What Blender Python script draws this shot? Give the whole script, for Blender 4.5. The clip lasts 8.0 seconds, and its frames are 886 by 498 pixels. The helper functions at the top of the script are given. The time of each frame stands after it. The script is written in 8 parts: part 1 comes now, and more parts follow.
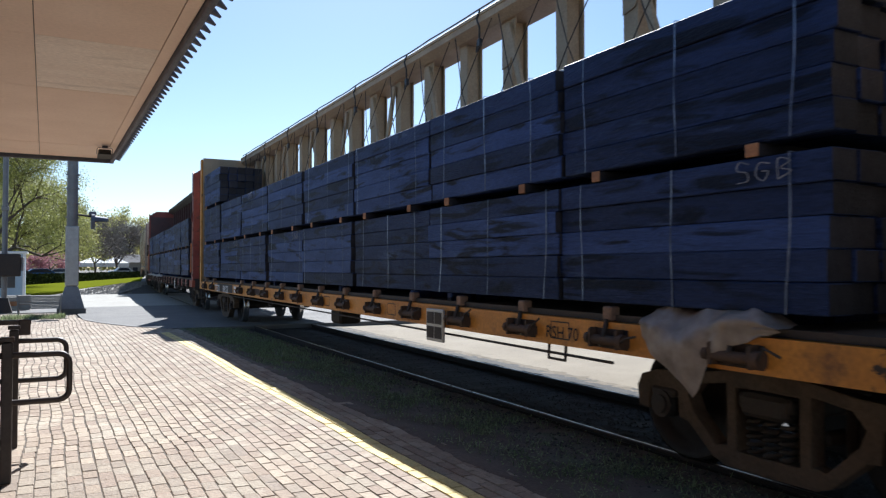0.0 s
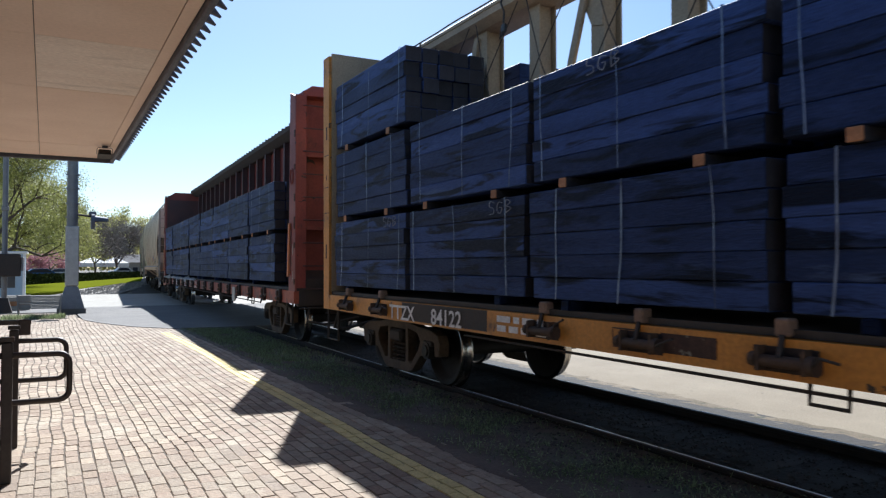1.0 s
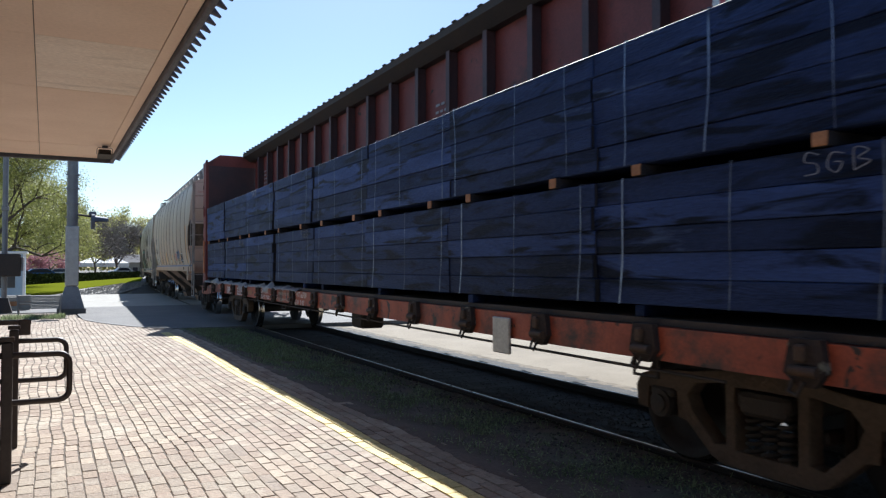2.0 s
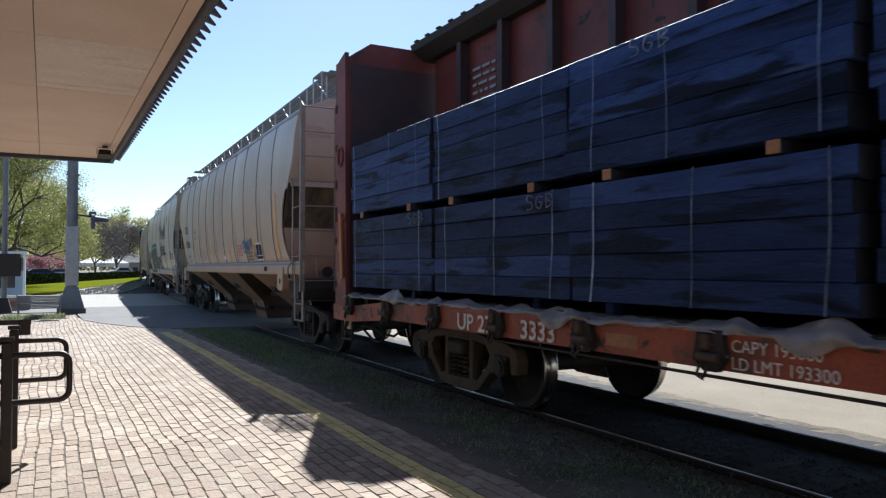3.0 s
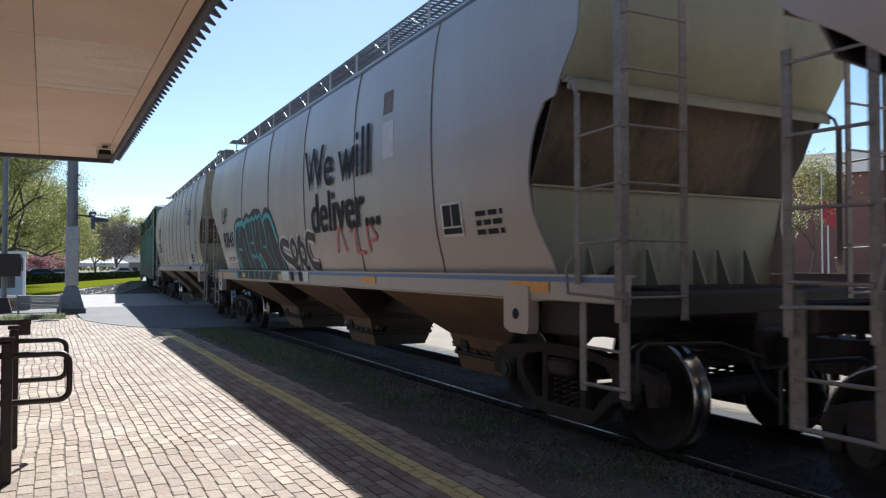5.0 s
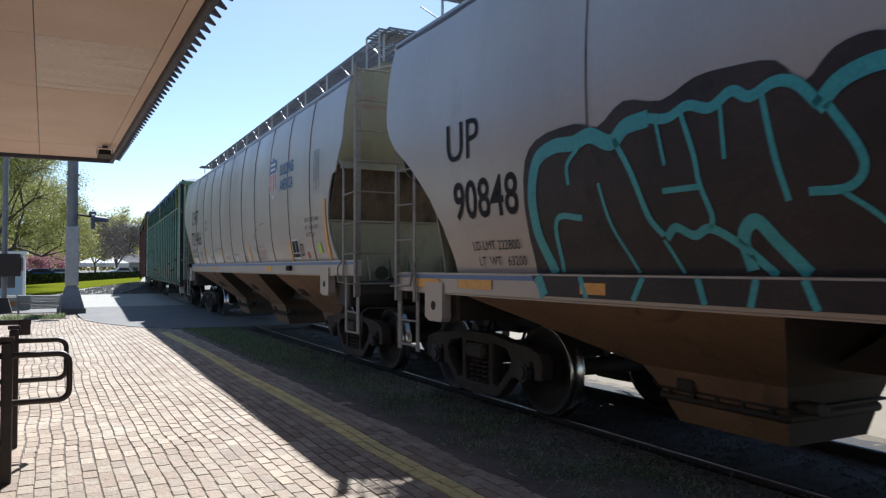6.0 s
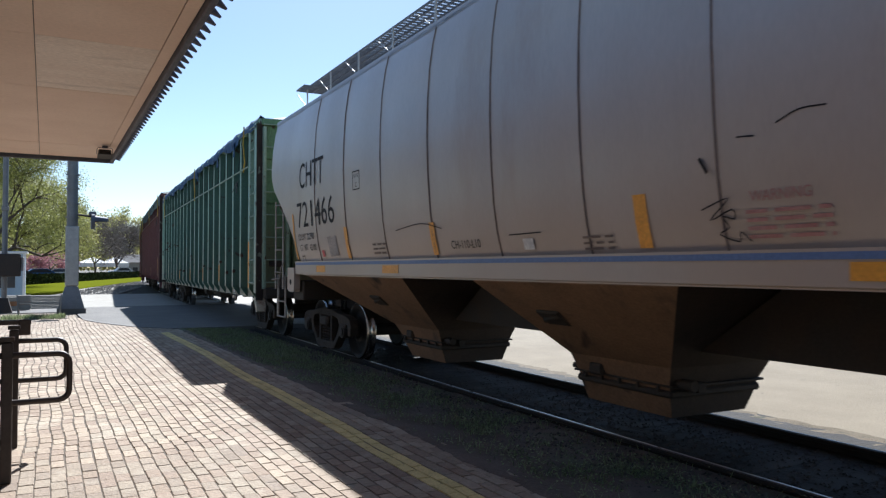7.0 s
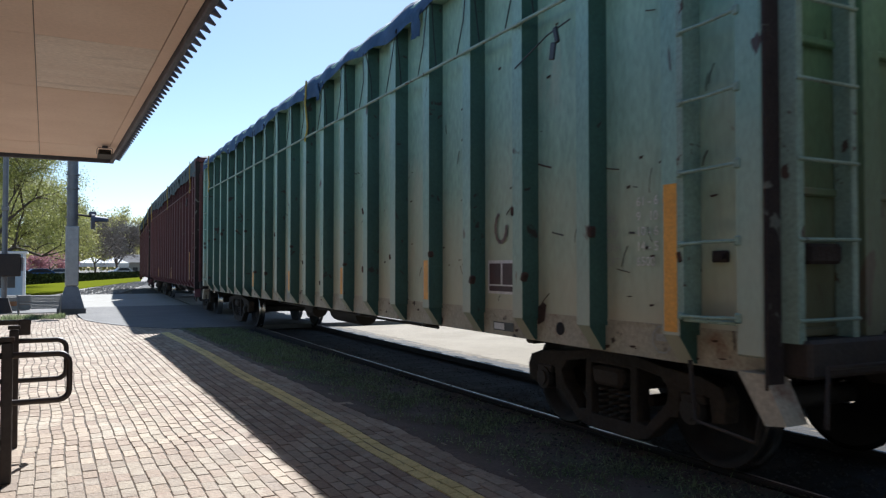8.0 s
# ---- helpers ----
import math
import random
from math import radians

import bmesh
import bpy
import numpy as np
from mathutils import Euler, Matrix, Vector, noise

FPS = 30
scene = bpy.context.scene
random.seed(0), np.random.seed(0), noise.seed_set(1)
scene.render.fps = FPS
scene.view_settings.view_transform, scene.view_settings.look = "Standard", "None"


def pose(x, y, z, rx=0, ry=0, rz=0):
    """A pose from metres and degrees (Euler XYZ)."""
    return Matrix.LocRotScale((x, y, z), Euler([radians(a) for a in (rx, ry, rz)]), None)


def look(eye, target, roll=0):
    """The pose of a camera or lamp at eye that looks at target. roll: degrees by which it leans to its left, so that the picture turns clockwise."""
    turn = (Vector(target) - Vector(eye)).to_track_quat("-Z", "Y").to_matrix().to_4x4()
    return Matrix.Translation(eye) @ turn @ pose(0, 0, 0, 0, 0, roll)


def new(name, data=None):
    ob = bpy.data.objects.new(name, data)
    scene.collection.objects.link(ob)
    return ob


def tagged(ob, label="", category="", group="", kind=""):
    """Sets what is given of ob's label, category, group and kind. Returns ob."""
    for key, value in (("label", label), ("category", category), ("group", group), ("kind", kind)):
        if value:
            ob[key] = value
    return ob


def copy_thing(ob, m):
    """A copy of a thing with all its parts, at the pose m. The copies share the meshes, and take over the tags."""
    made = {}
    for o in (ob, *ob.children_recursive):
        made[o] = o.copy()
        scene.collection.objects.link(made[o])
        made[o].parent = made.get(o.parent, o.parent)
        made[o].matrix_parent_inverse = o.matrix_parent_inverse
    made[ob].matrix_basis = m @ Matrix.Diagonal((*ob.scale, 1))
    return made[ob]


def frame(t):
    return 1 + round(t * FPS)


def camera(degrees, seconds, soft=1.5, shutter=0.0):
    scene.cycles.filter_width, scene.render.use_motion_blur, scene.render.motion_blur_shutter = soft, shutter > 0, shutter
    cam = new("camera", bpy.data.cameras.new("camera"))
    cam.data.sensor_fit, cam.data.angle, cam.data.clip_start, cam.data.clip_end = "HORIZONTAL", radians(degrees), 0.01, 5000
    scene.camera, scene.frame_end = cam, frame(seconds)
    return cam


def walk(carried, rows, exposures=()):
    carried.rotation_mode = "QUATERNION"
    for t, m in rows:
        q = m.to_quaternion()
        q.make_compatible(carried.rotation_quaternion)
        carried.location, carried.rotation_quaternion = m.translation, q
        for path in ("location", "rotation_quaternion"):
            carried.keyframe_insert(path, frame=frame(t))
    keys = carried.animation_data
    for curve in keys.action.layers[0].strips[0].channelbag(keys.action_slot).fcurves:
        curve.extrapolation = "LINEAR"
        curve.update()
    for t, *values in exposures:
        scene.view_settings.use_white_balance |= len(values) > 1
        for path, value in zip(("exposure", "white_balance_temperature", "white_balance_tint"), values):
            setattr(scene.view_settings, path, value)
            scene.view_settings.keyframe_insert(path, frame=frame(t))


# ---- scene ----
EXPOSURE, KELVIN, TINT = 1.29, 5650, 9
SKY_STRENGTH, SUN_STRENGTH, BEND = 0.0535, 4.5, 661.0
cam = camera(61.8, 8.0, soft=1.3, shutter=0.06)
EYE = pose(0, 0, 1.5, 91.44, 0, -28.26)
walk(cam, [(0.0, EYE), (8.0, EYE)], exposures=[(0.0, EXPOSURE, KELVIN, TINT), (8.0, EXPOSURE, KELVIN, TINT)])

# ---- light: one sun ahead and to the right, behind the train, clear sky ----
SUN_DIR = Vector((0.47, 1.125, 1.0)).normalized()
SUN_ELEV = math.asin(SUN_DIR.z)
SUN_ROT = math.atan2(SUN_DIR.x, SUN_DIR.y)
world = bpy.data.worlds.new("world")
scene.world = world
world.use_nodes = True
wn = world.node_tree.nodes
sky = wn.new("ShaderNodeTexSky")
sky.sky_type = "NISHITA"
sky.sun_disc = False
sky.sun_elevation = SUN_ELEV
sky.sun_rotation = SUN_ROT
sky.air_density = 1.0
sky.dust_density = 0.25
sky.ozone_density = 1.2
wn["Background"].inputs[1].default_value = SKY_STRENGTH
world.node_tree.links.new(sky.outputs[0], wn["Background"].inputs[0])
sun_data = bpy.data.lights.new("sun", "SUN")
sun_data.energy = SUN_STRENGTH
sun_data.angle = radians(0.55)
sun_data.color = (1.0, 0.94, 0.85)
sun = new("sun", sun_data)
sun.matrix_world = look(SUN_DIR * 60, (0, 0, 0))


# ---- materials ----
def material(name, base, other=None, amount=0.5, scale=3.0, rough=0.6, metal=0.0, bump=0.15, fine=40.0,
             stain=None, stain_scale=0.7, stain_cut=0.55, per_object=0.0, per_island=0.0, stretch=None, spec=0.5, through_light=0.0, pick=0.0, spots=None, spot_scale=9.0, spot_cut=0.70, spot_soft=0.03, grain=1.0, dust_bounce=None, tint_from=1.2, tint_to=3.0, tint_most=0.85):
    """Base colour broken up by a coarse and a fine noise, patches of stain, and a fine relief."""
    m = bpy.data.materials.new(name)
    m.use_nodes = True
    n, l = m.node_tree.nodes, m.node_tree.links
    b = n["Principled BSDF"]
    tc = n.new("ShaderNodeTexCoord")
    src = tc.outputs["Object"]
    if stretch:
        mp = n.new("ShaderNodeMapping")
        mp.inputs["Scale"].default_value = stretch
        l.new(src, mp.inputs[0])
        src = mp.outputs[0]
    if pick:
        # every piece has its own patch of the pattern
        shift = n.new("ShaderNodeVectorMath")
        shift.operation = "MULTIPLY_ADD"
        l.new(n.new("ShaderNodeObjectInfo").outputs["Random"], shift.inputs[0])
        shift.inputs[1].default_value = (37, 91, 53)
        l.new(src, shift.inputs[2])
        src = shift.outputs[0]
    n1 = n.new("ShaderNodeTexNoise")
    n1.inputs["Scale"].default_value = scale
    n1.inputs["Detail"].default_value = 6
    n1.inputs["Roughness"].default_value = 0.65
    l.new(src, n1.inputs["Vector"])
    n2 = n.new("ShaderNodeTexNoise")
    n2.inputs["Scale"].default_value = fine
    n2.inputs["Detail"].default_value = 4
    l.new(src, n2.inputs["Vector"])
    other = other or tuple(c * 0.6 for c in base)
    mix = n.new("ShaderNodeMix")
    mix.data_type = "RGBA"
    mix.inputs[6].default_value = (*base, 1)
    mix.inputs[7].default_value = (*other, 1)
    r1 = n.new("ShaderNodeMapRange")
    r1.inputs[1].default_value, r1.inputs[2].default_value = 0.35, 0.68
    r1.inputs[4].default_value = amount
    l.new(n1.outputs["Fac"], r1.inputs[0])
    l.new(r1.outputs[0], mix.inputs[0])
    if pick:
        # each piece takes its own place between the two colours
        both = n.new("ShaderNodeMath")
        both.operation = "ADD"
        l.new(n.new("ShaderNodeObjectInfo").outputs["Random"], both.inputs[0])
        l.new(n.new("ShaderNodeNewGeometry").outputs["Random Per Island"], both.inputs[1])
        part_of = n.new("ShaderNodeMath")
        part_of.operation = "FRACT"
        l.new(both.outputs[0], part_of.inputs[0])
        blend = n.new("ShaderNodeMix")
        blend.inputs[0].default_value = pick
        l.new(r1.outputs[0], blend.inputs[2])
        l.new(part_of.outputs[0], blend.inputs[3])
        l.new(blend.outputs[0], mix.inputs[0])
    col = mix.outputs[2]
    r2 = n.new("ShaderNodeMapRange")
    r2.inputs[1].default_value, r2.inputs[2].default_value = 0.3, 0.7
    r2.inputs[3].default_value, r2.inputs[4].default_value = 1 - 0.18 * grain, 1 + 0.15 * grain
    l.new(n2.outputs["Fac"], r2.inputs[0])
    val = r2.outputs[0]
    for use, sock in ((per_object, "o"), (per_island, "i")):
        if use:
            if sock == "o":
                rnd = n.new("ShaderNodeObjectInfo").outputs["Random"]
            else:
                rnd = n.new("ShaderNodeNewGeometry").outputs["Random Per Island"]
            r3 = n.new("ShaderNodeMapRange")
            r3.inputs[3].default_value, r3.inputs[4].default_value = 1 - use, 1 + use
            l.new(rnd, r3.inputs[0])
            mu = n.new("ShaderNodeMath")
            mu.operation = "MULTIPLY"
            l.new(val, mu.inputs[0])
            l.new(r3.outputs[0], mu.inputs[1])
            val = mu.outputs[0]
    vm = n.new("ShaderNodeVectorMath")
    vm.operation = "SCALE"
    l.new(col, vm.inputs[0])
    l.new(val, vm.inputs["Scale"])
    col = vm.outputs[0]
    if stain:
        n3 = n.new("ShaderNodeTexNoise")
        n3.inputs["Scale"].default_value = stain_scale
        n3.inputs["Detail"].default_value = 8
        n3.inputs["Roughness"].default_value = 0.7
        l.new(src, n3.inputs["Vector"])
        r4 = n.new("ShaderNodeMapRange")
        r4.inputs[1].default_value, r4.inputs[2].default_value = stain_cut, stain_cut + 0.12
        l.new(n3.outputs["Fac"], r4.inputs[0])
        mx = n.new("ShaderNodeMix")
        mx.data_type = "RGBA"
        mx.inputs[7].default_value = (*stain, 1)
        l.new(col, mx.inputs[6])
        l.new(r4.outputs[0], mx.inputs[0])
        col = mx.outputs[2]
    if spots:
        n4 = n.new("ShaderNodeTexNoise")
        n4.inputs["Scale"].default_value = spot_scale
        n4.inputs["Detail"].default_value = 5
        n4.inputs["Distortion"].default_value = 0.8
        l.new(src, n4.inputs["Vector"])
        r5 = n.new("ShaderNodeMapRange")
        r5.inputs[1].default_value, r5.inputs[2].default_value = spot_cut, spot_cut + spot_soft
        l.new(n4.outputs["Fac"], r5.inputs[0])
        mx2 = n.new("ShaderNodeMix")
        mx2.data_type = "RGBA"
        mx2.inputs[7].default_value = (*spots, 1)
        l.new(col, mx2.inputs[6])
        l.new(r5.outputs[0], mx2.inputs[0])
        col = mx2.outputs[2]
    if dust_bounce:
        # tint thinning unevenly with height: dusty film on gondolas, painted ground bounce on hoppers
        sep = n.new("ShaderNodeSeparateXYZ")
        l.new(tc.outputs["Object"], sep.inputs[0])
        n5 = n.new("ShaderNodeTexNoise")
        n5.inputs["Scale"].default_value = 1.1
        n5.inputs["Detail"].default_value = 5
        l.new(tc.outputs["Object"], n5.inputs["Vector"])
        up = n.new("ShaderNodeMath")
        up.operation = "MULTIPLY_ADD"
        l.new(n5.outputs["Fac"], up.inputs[0])
        up.inputs[1].default_value = 1.6
        l.new(sep.outputs[2], up.inputs[2])
        r6 = n.new("ShaderNodeMapRange")
        r6.inputs[1].default_value, r6.inputs[2].default_value = tint_from + 0.8, tint_to + 0.8
        r6.inputs[3].default_value, r6.inputs[4].default_value = tint_most, 0.0
        l.new(up.outputs[0], r6.inputs[0])
        mx3 = n.new("ShaderNodeMix")
        mx3.data_type = "RGBA"
        mx3.inputs[7].default_value = (*dust_bounce, 1)
        l.new(col, mx3.inputs[6])
        l.new(r6.outputs[0], mx3.inputs[0])
        col = mx3.outputs[2]
    l.new(col, b.inputs["Base Color"])
    rr = n.new("ShaderNodeMapRange")
    rr.inputs[3].default_value, rr.inputs[4].default_value = max(0.05, rough - 0.12), min(1, rough + 0.12)
    l.new(n1.outputs["Fac"], rr.inputs[0])
    l.new(rr.outputs[0], b.inputs["Roughness"])
    b.inputs["Metallic"].default_value = metal
    b.inputs["Specular IOR Level"].default_value = spec
    if bump:
        bp = n.new("ShaderNodeBump")
        bp.inputs["Strength"].default_value = bump
        bp.inputs["Distance"].default_value = 0.02
        l.new(n2.outputs["Fac"], bp.inputs["Height"])
        l.new(bp.outputs[0], b.inputs["Normal"])
    if through_light:
        tr = n.new("ShaderNodeBsdfTranslucent")
        l.new(col, tr.inputs[0])
        ms = n.new("ShaderNodeMixShader")
        ms.inputs[0].default_value = through_light
        l.new(b.outputs[0], ms.inputs[1])
        l.new(tr.outputs[0], ms.inputs[2])
        l.new(ms.outputs[0], n["Material Output"].inputs[0])
    return m


BRICK = material("paver_brick", (0.235, 0.160, 0.108), (0.345, 0.285, 0.208), 1.0, 1.6, 0.85, bump=0.6, fine=38, per_island=0.15, per_object=0.15,
                 stain=(0.41, 0.35, 0.265), stain_scale=1.1, stain_cut=0.56, pick=0.6, spots=(0.24, 0.145, 0.097), spot_scale=1.9, spot_cut=0.62, spot_soft=0.18)
YELLOW_BRICK = material("yellow_painted_brick", (0.78, 0.62, 0.25), (0.66, 0.51, 0.21), 0.8, 4, 0.8, bump=0.5, fine=50, per_island=0.12, per_object=0.1, stain=(0.45, 0.34, 0.17), stain_scale=4.0, stain_cut=0.66)
ORANGE_BAR = material("orange_grab_bar_paint", (0.52, 0.16, 0.035), (0.40, 0.11, 0.03), 0.8, 4, 0.55, bump=0.1)
JOINT = material("joint_sand", (0.11, 0.083, 0.058), (0.06, 0.046, 0.033), 0.7, 8, 0.95, fine=90)
ASPHALT = material("old_asphalt", (0.16, 0.15, 0.138), (0.12, 0.115, 0.11), 0.8, 0.8, 0.9, bump=0.5, fine=120)
CONCRETE = material("concrete", (0.33, 0.31, 0.27), (0.25, 0.235, 0.205), 0.7, 0.9, 0.9, bump=0.3, fine=70)
LOT = material("pale_gravel_lot", (0.225, 0.185, 0.125), (0.175, 0.14, 0.095), 0.8, 0.8, 0.95, bump=0.5, fine=50, stain=(0.20, 0.165, 0.115), stain_scale=0.4, stain_cut=0.58, spots=(0.10, 0.082, 0.055), spot_scale=5.0, spot_cut=0.70)
LOT_EDGE = material("dry_gravel_and_thatch", (0.155, 0.118, 0.072), (0.095, 0.075, 0.045), 0.9, 3.0, 0.95, bump=0.9, fine=45, spots=(0.05, 0.048, 0.025), spot_scale=6.0, spot_cut=0.60, spot_soft=0.06)
SOIL = material("dirt_ground", (0.10, 0.085, 0.06), (0.05, 0.045, 0.035), 0.8, 1.5, 0.95, bump=0.8, fine=25)
LAWN = material("far_lawn", (0.115, 0.135, 0.010), (0.14, 0.15, 0.014), 0.8, 0.3, 0.95, bump=0.6, fine=12, spec=0.0)
GRAVEL = material("ballast_stone", (0.26, 0.24, 0.215), (0.16, 0.15, 0.135), 0.8, 2.0, 0.95, bump=0.6, fine=30, per_island=0.35)
# track stone and bed, their colours darkened to paint the train's shade
BALLAST = material("shaded_ballast_stone", (0.075, 0.068, 0.058), (0.036, 0.032, 0.028), 0.8, 2.0, 0.95, bump=0.6, fine=30, per_island=0.5)
DARK_BED = material("shaded_track_bed", (0.028, 0.024, 0.021), (0.018, 0.016, 0.014), 0.8, 2.0, 0.95, bump=0.8, fine=25)
GRASS = material("grass_blades", (0.165, 0.215, 0.085), (0.26, 0.265, 0.16), 0.8, 3, 0.7, bump=0, per_island=0.6, through_light=0.45)
RAIL_STEEL = material("rusty_rail", (0.028, 0.020, 0.016), (0.018, 0.014, 0.012), 0.8, 6, 0.85, 0.1, fine=60)
RAIL_TOP = material("polished_rail_top", (0.34, 0.33, 0.32), (0.20, 0.19, 0.18), 0.9, 3, 0.30, 1.0, bump=0.05)
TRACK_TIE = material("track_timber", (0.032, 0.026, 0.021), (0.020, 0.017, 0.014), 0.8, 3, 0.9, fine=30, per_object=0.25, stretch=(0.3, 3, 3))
# the blue is sky sheen painted into the base colour of black timber
CREOSOTE = material("creosoted_timber_sky_sheen", (0.036, 0.064, 0.175), (0.012, 0.021, 0.058), 1.0, 1.8, 0.55, bump=0.8, fine=26, per_object=0.5,
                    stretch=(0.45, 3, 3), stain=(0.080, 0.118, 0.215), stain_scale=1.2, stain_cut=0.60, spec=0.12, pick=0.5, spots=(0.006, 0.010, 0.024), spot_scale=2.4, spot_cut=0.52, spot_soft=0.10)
CREOSOTE_END = material("creosoted_end_grain", (0.026, 0.024, 0.030), (0.012, 0.012, 0.016), 0.8, 8, 0.8, bump=0.5, fine=60, per_object=0.5)
FRESH_WOOD = material("pale_dunnage_wood", (0.40, 0.19, 0.085), (0.27, 0.125, 0.055), 0.8, 8, 0.75, fine=60, per_object=0.2)
STRAP = material("steel_strap", (0.24, 0.30, 0.42), (0.04, 0.05, 0.08), 1.0, 3.0, 0.4, 0.5, bump=0.05)
YELLOW_STEEL = material("yellow_car_paint", (0.58, 0.245, 0.028), (0.37, 0.15, 0.024), 0.8, 1.6, 0.6, bump=0.15, fine=30,
                        stain=(0.10, 0.048, 0.022), stain_scale=1.7, stain_cut=0.58, spots=(0.035, 0.022, 0.015), spot_scale=6.0, spot_cut=0.68)
CREAM_STEEL = material("faded_yellow_paint", (0.40, 0.30, 0.185), (0.27, 0.195, 0.12), 0.8, 1.4, 0.65, bump=0.15,
                       stain=(0.13, 0.08, 0.05), stain_scale=2.0, stain_cut=0.66)
RED_STEEL = material("oxide_red_paint", (0.215, 0.042, 0.030), (0.13, 0.027, 0.022), 0.85, 1.3, 0.6, bump=0.15, stain=(0.045, 0.022, 0.019), stain_scale=1.2, stain_cut=0.57, spots=(0.025, 0.015, 0.013), spot_scale=4.0, spot_cut=0.67)
ORANGE_RED = material("orange_red_sill_paint", (0.36, 0.075, 0.03), (0.20, 0.045, 0.025), 0.85, 2.0, 0.6, stain=(0.055, 0.030, 0.024), stain_scale=1.3, stain_cut=0.50, spots=(0.03, 0.02, 0.017), spot_scale=4.5, spot_cut=0.62)
RIB_STEEL = material("dark_rusted_rib", (0.075, 0.030, 0.028), (0.04, 0.028, 0.032), 0.8, 2.0, 0.6, bump=0.15)
RUSTY_STEEL = material("rusty_winch_steel", (0.060, 0.040, 0.028), (0.10, 0.055, 0.03), 0.8, 7.0, 0.8, 0.1, bump=0.3, fine=50)
DARK_STEEL = material("grimy_dark_steel", (0.035, 0.030, 0.027), (0.060, 0.042, 0.030), 0.8, 3.0, 0.75, 0.1, bump=0.3, fine=40)
BOGIE_STEEL = material("dusty_cast_steel", (0.050, 0.037, 0.028), (0.024, 0.019, 0.015), 0.8, 3.0, 0.85, 0.1, bump=0.6, fine=30, stain=(0.095, 0.064, 0.043), stain_scale=2.2, stain_cut=0.56)
DUSTY_BOGIE = material("brown_dusted_cast_steel", (0.115, 0.080, 0.052), (0.060, 0.042, 0.030), 0.8, 3.0, 0.85, 0.1, bump=0.6, fine=30, stain=(0.16, 0.105, 0.06), stain_scale=2.2, stain_cut=0.56)
WHEEL_STEEL = material("wheel_steel", (0.024, 0.020, 0.018), (0.014, 0.012, 0.011), 0.8, 5.0, 0.75, 0.1, bump=0.2)
BRIGHT_RIM = material("polished_wheel_tread", (0.55, 0.52, 0.48), (0.40, 0.37, 0.34), 0.6, 6.0, 0.22, 1.0, bump=0.02)
# hopper paints warm towards the bottom: bounce from the brick ground painted in
TAN_PAINT = material("tan_hopper_paint", (0.52, 0.44, 0.365), (0.43, 0.345, 0.275), 0.8, 0.8, 0.40, bump=0.015, grain=0.25, stain=(0.30, 0.23, 0.185), stain_scale=0.55, stain_cut=0.60, stretch=(1, 1, 0.3), dust_bounce=(0.45, 0.275, 0.165), tint_from=1.3, tint_to=3.4, tint_most=0.9)
TAN_END = material("sooty_tan_end_paint", (0.52, 0.44, 0.365), (0.43, 0.345, 0.275), 0.8, 0.8, 0.40, bump=0.015, grain=0.25, stain=(0.30, 0.23, 0.185), stain_scale=0.55, stain_cut=0.60, stretch=(1, 1, 0.3), dust_bounce=(0.45, 0.275, 0.165), tint_from=1.3, tint_to=3.4, tint_most=0.9, spots=(0.075, 0.052, 0.036), spot_scale=0.42, spot_cut=0.50, spot_soft=0.20)
GREY_PAINT = material("pale_grey_hopper_paint", (0.425, 0.395, 0.375), (0.35, 0.315, 0.29), 0.8, 0.7, 0.34, bump=0.015, grain=0.25, stain=(0.32, 0.265, 0.23), stain_scale=0.5, stain_cut=0.61, stretch=(1, 1, 0.3), dust_bounce=(0.43, 0.325, 0.245), tint_from=1.2, tint_to=3.2, tint_most=0.75)
CREAM_PAINT = material("cream_hopper_end_paint", (0.335, 0.325, 0.225), (0.25, 0.24, 0.165), 0.8, 0.9, 0.6, bump=0.015, grain=0.25, stain=(0.13, 0.115, 0.08), stain_scale=0.8, stain_cut=0.57, stretch=(1, 1, 0.3), spots=(0.075, 0.052, 0.036), spot_scale=0.42, spot_cut=0.50, spot_soft=0.20)
BELLY_PAINT = material("dusty_brown_belly", (0.27, 0.155, 0.085), (0.16, 0.095, 0.055), 0.8, 1.0, 0.75, bump=0.1, stain=(0.075, 0.052, 0.04), stain_scale=0.9, stain_cut=0.58, spots=(0.035, 0.025, 0.02), spot_scale=1.6, spot_cut=0.63, spot_soft=0.1)
# darker brown for the pockets' cross faces: their shade put into the colour
BELLY_CROSS_SHADE = material("shaded_cross_slope", (0.065, 0.046, 0.034), (0.04, 0.03, 0.024), 0.8, 1.2, 0.85, bump=0.1)
SEAM = material("seam_grime", (0.20, 0.15, 0.125), (0.12, 0.09, 0.075), 0.8, 3, 0.7, bump=0.05)
BLUE_LINE = material("blue_sill_paint", (0.10, 0.17, 0.36), (0.14, 0.20, 0.36), 0.7, 2, 0.5, bump=0.05)
LADDER_STEEL = material("weathered_ladder_steel", (0.31, 0.275, 0.24), (0.20, 0.165, 0.135), 0.8, 3, 0.65, 0.15, bump=0.2, stain=(0.12, 0.075, 0.05), stain_scale=4.0, stain_cut=0.60)
GALV = material("galvanised_steel", (0.46, 0.45, 0.43), (0.34, 0.33, 0.31), 0.7, 4, 0.5, 0.5, bump=0.1)
FOOT_PAINT = material("cream_hopper_foot_paint", (0.31, 0.30, 0.205), (0.24, 0.225, 0.155), 0.8, 0.9, 0.6, bump=0.015, grain=0.3, stain=(0.10, 0.085, 0.06), stain_scale=1.1, stain_cut=0.58, stretch=(1, 1, 0.4))
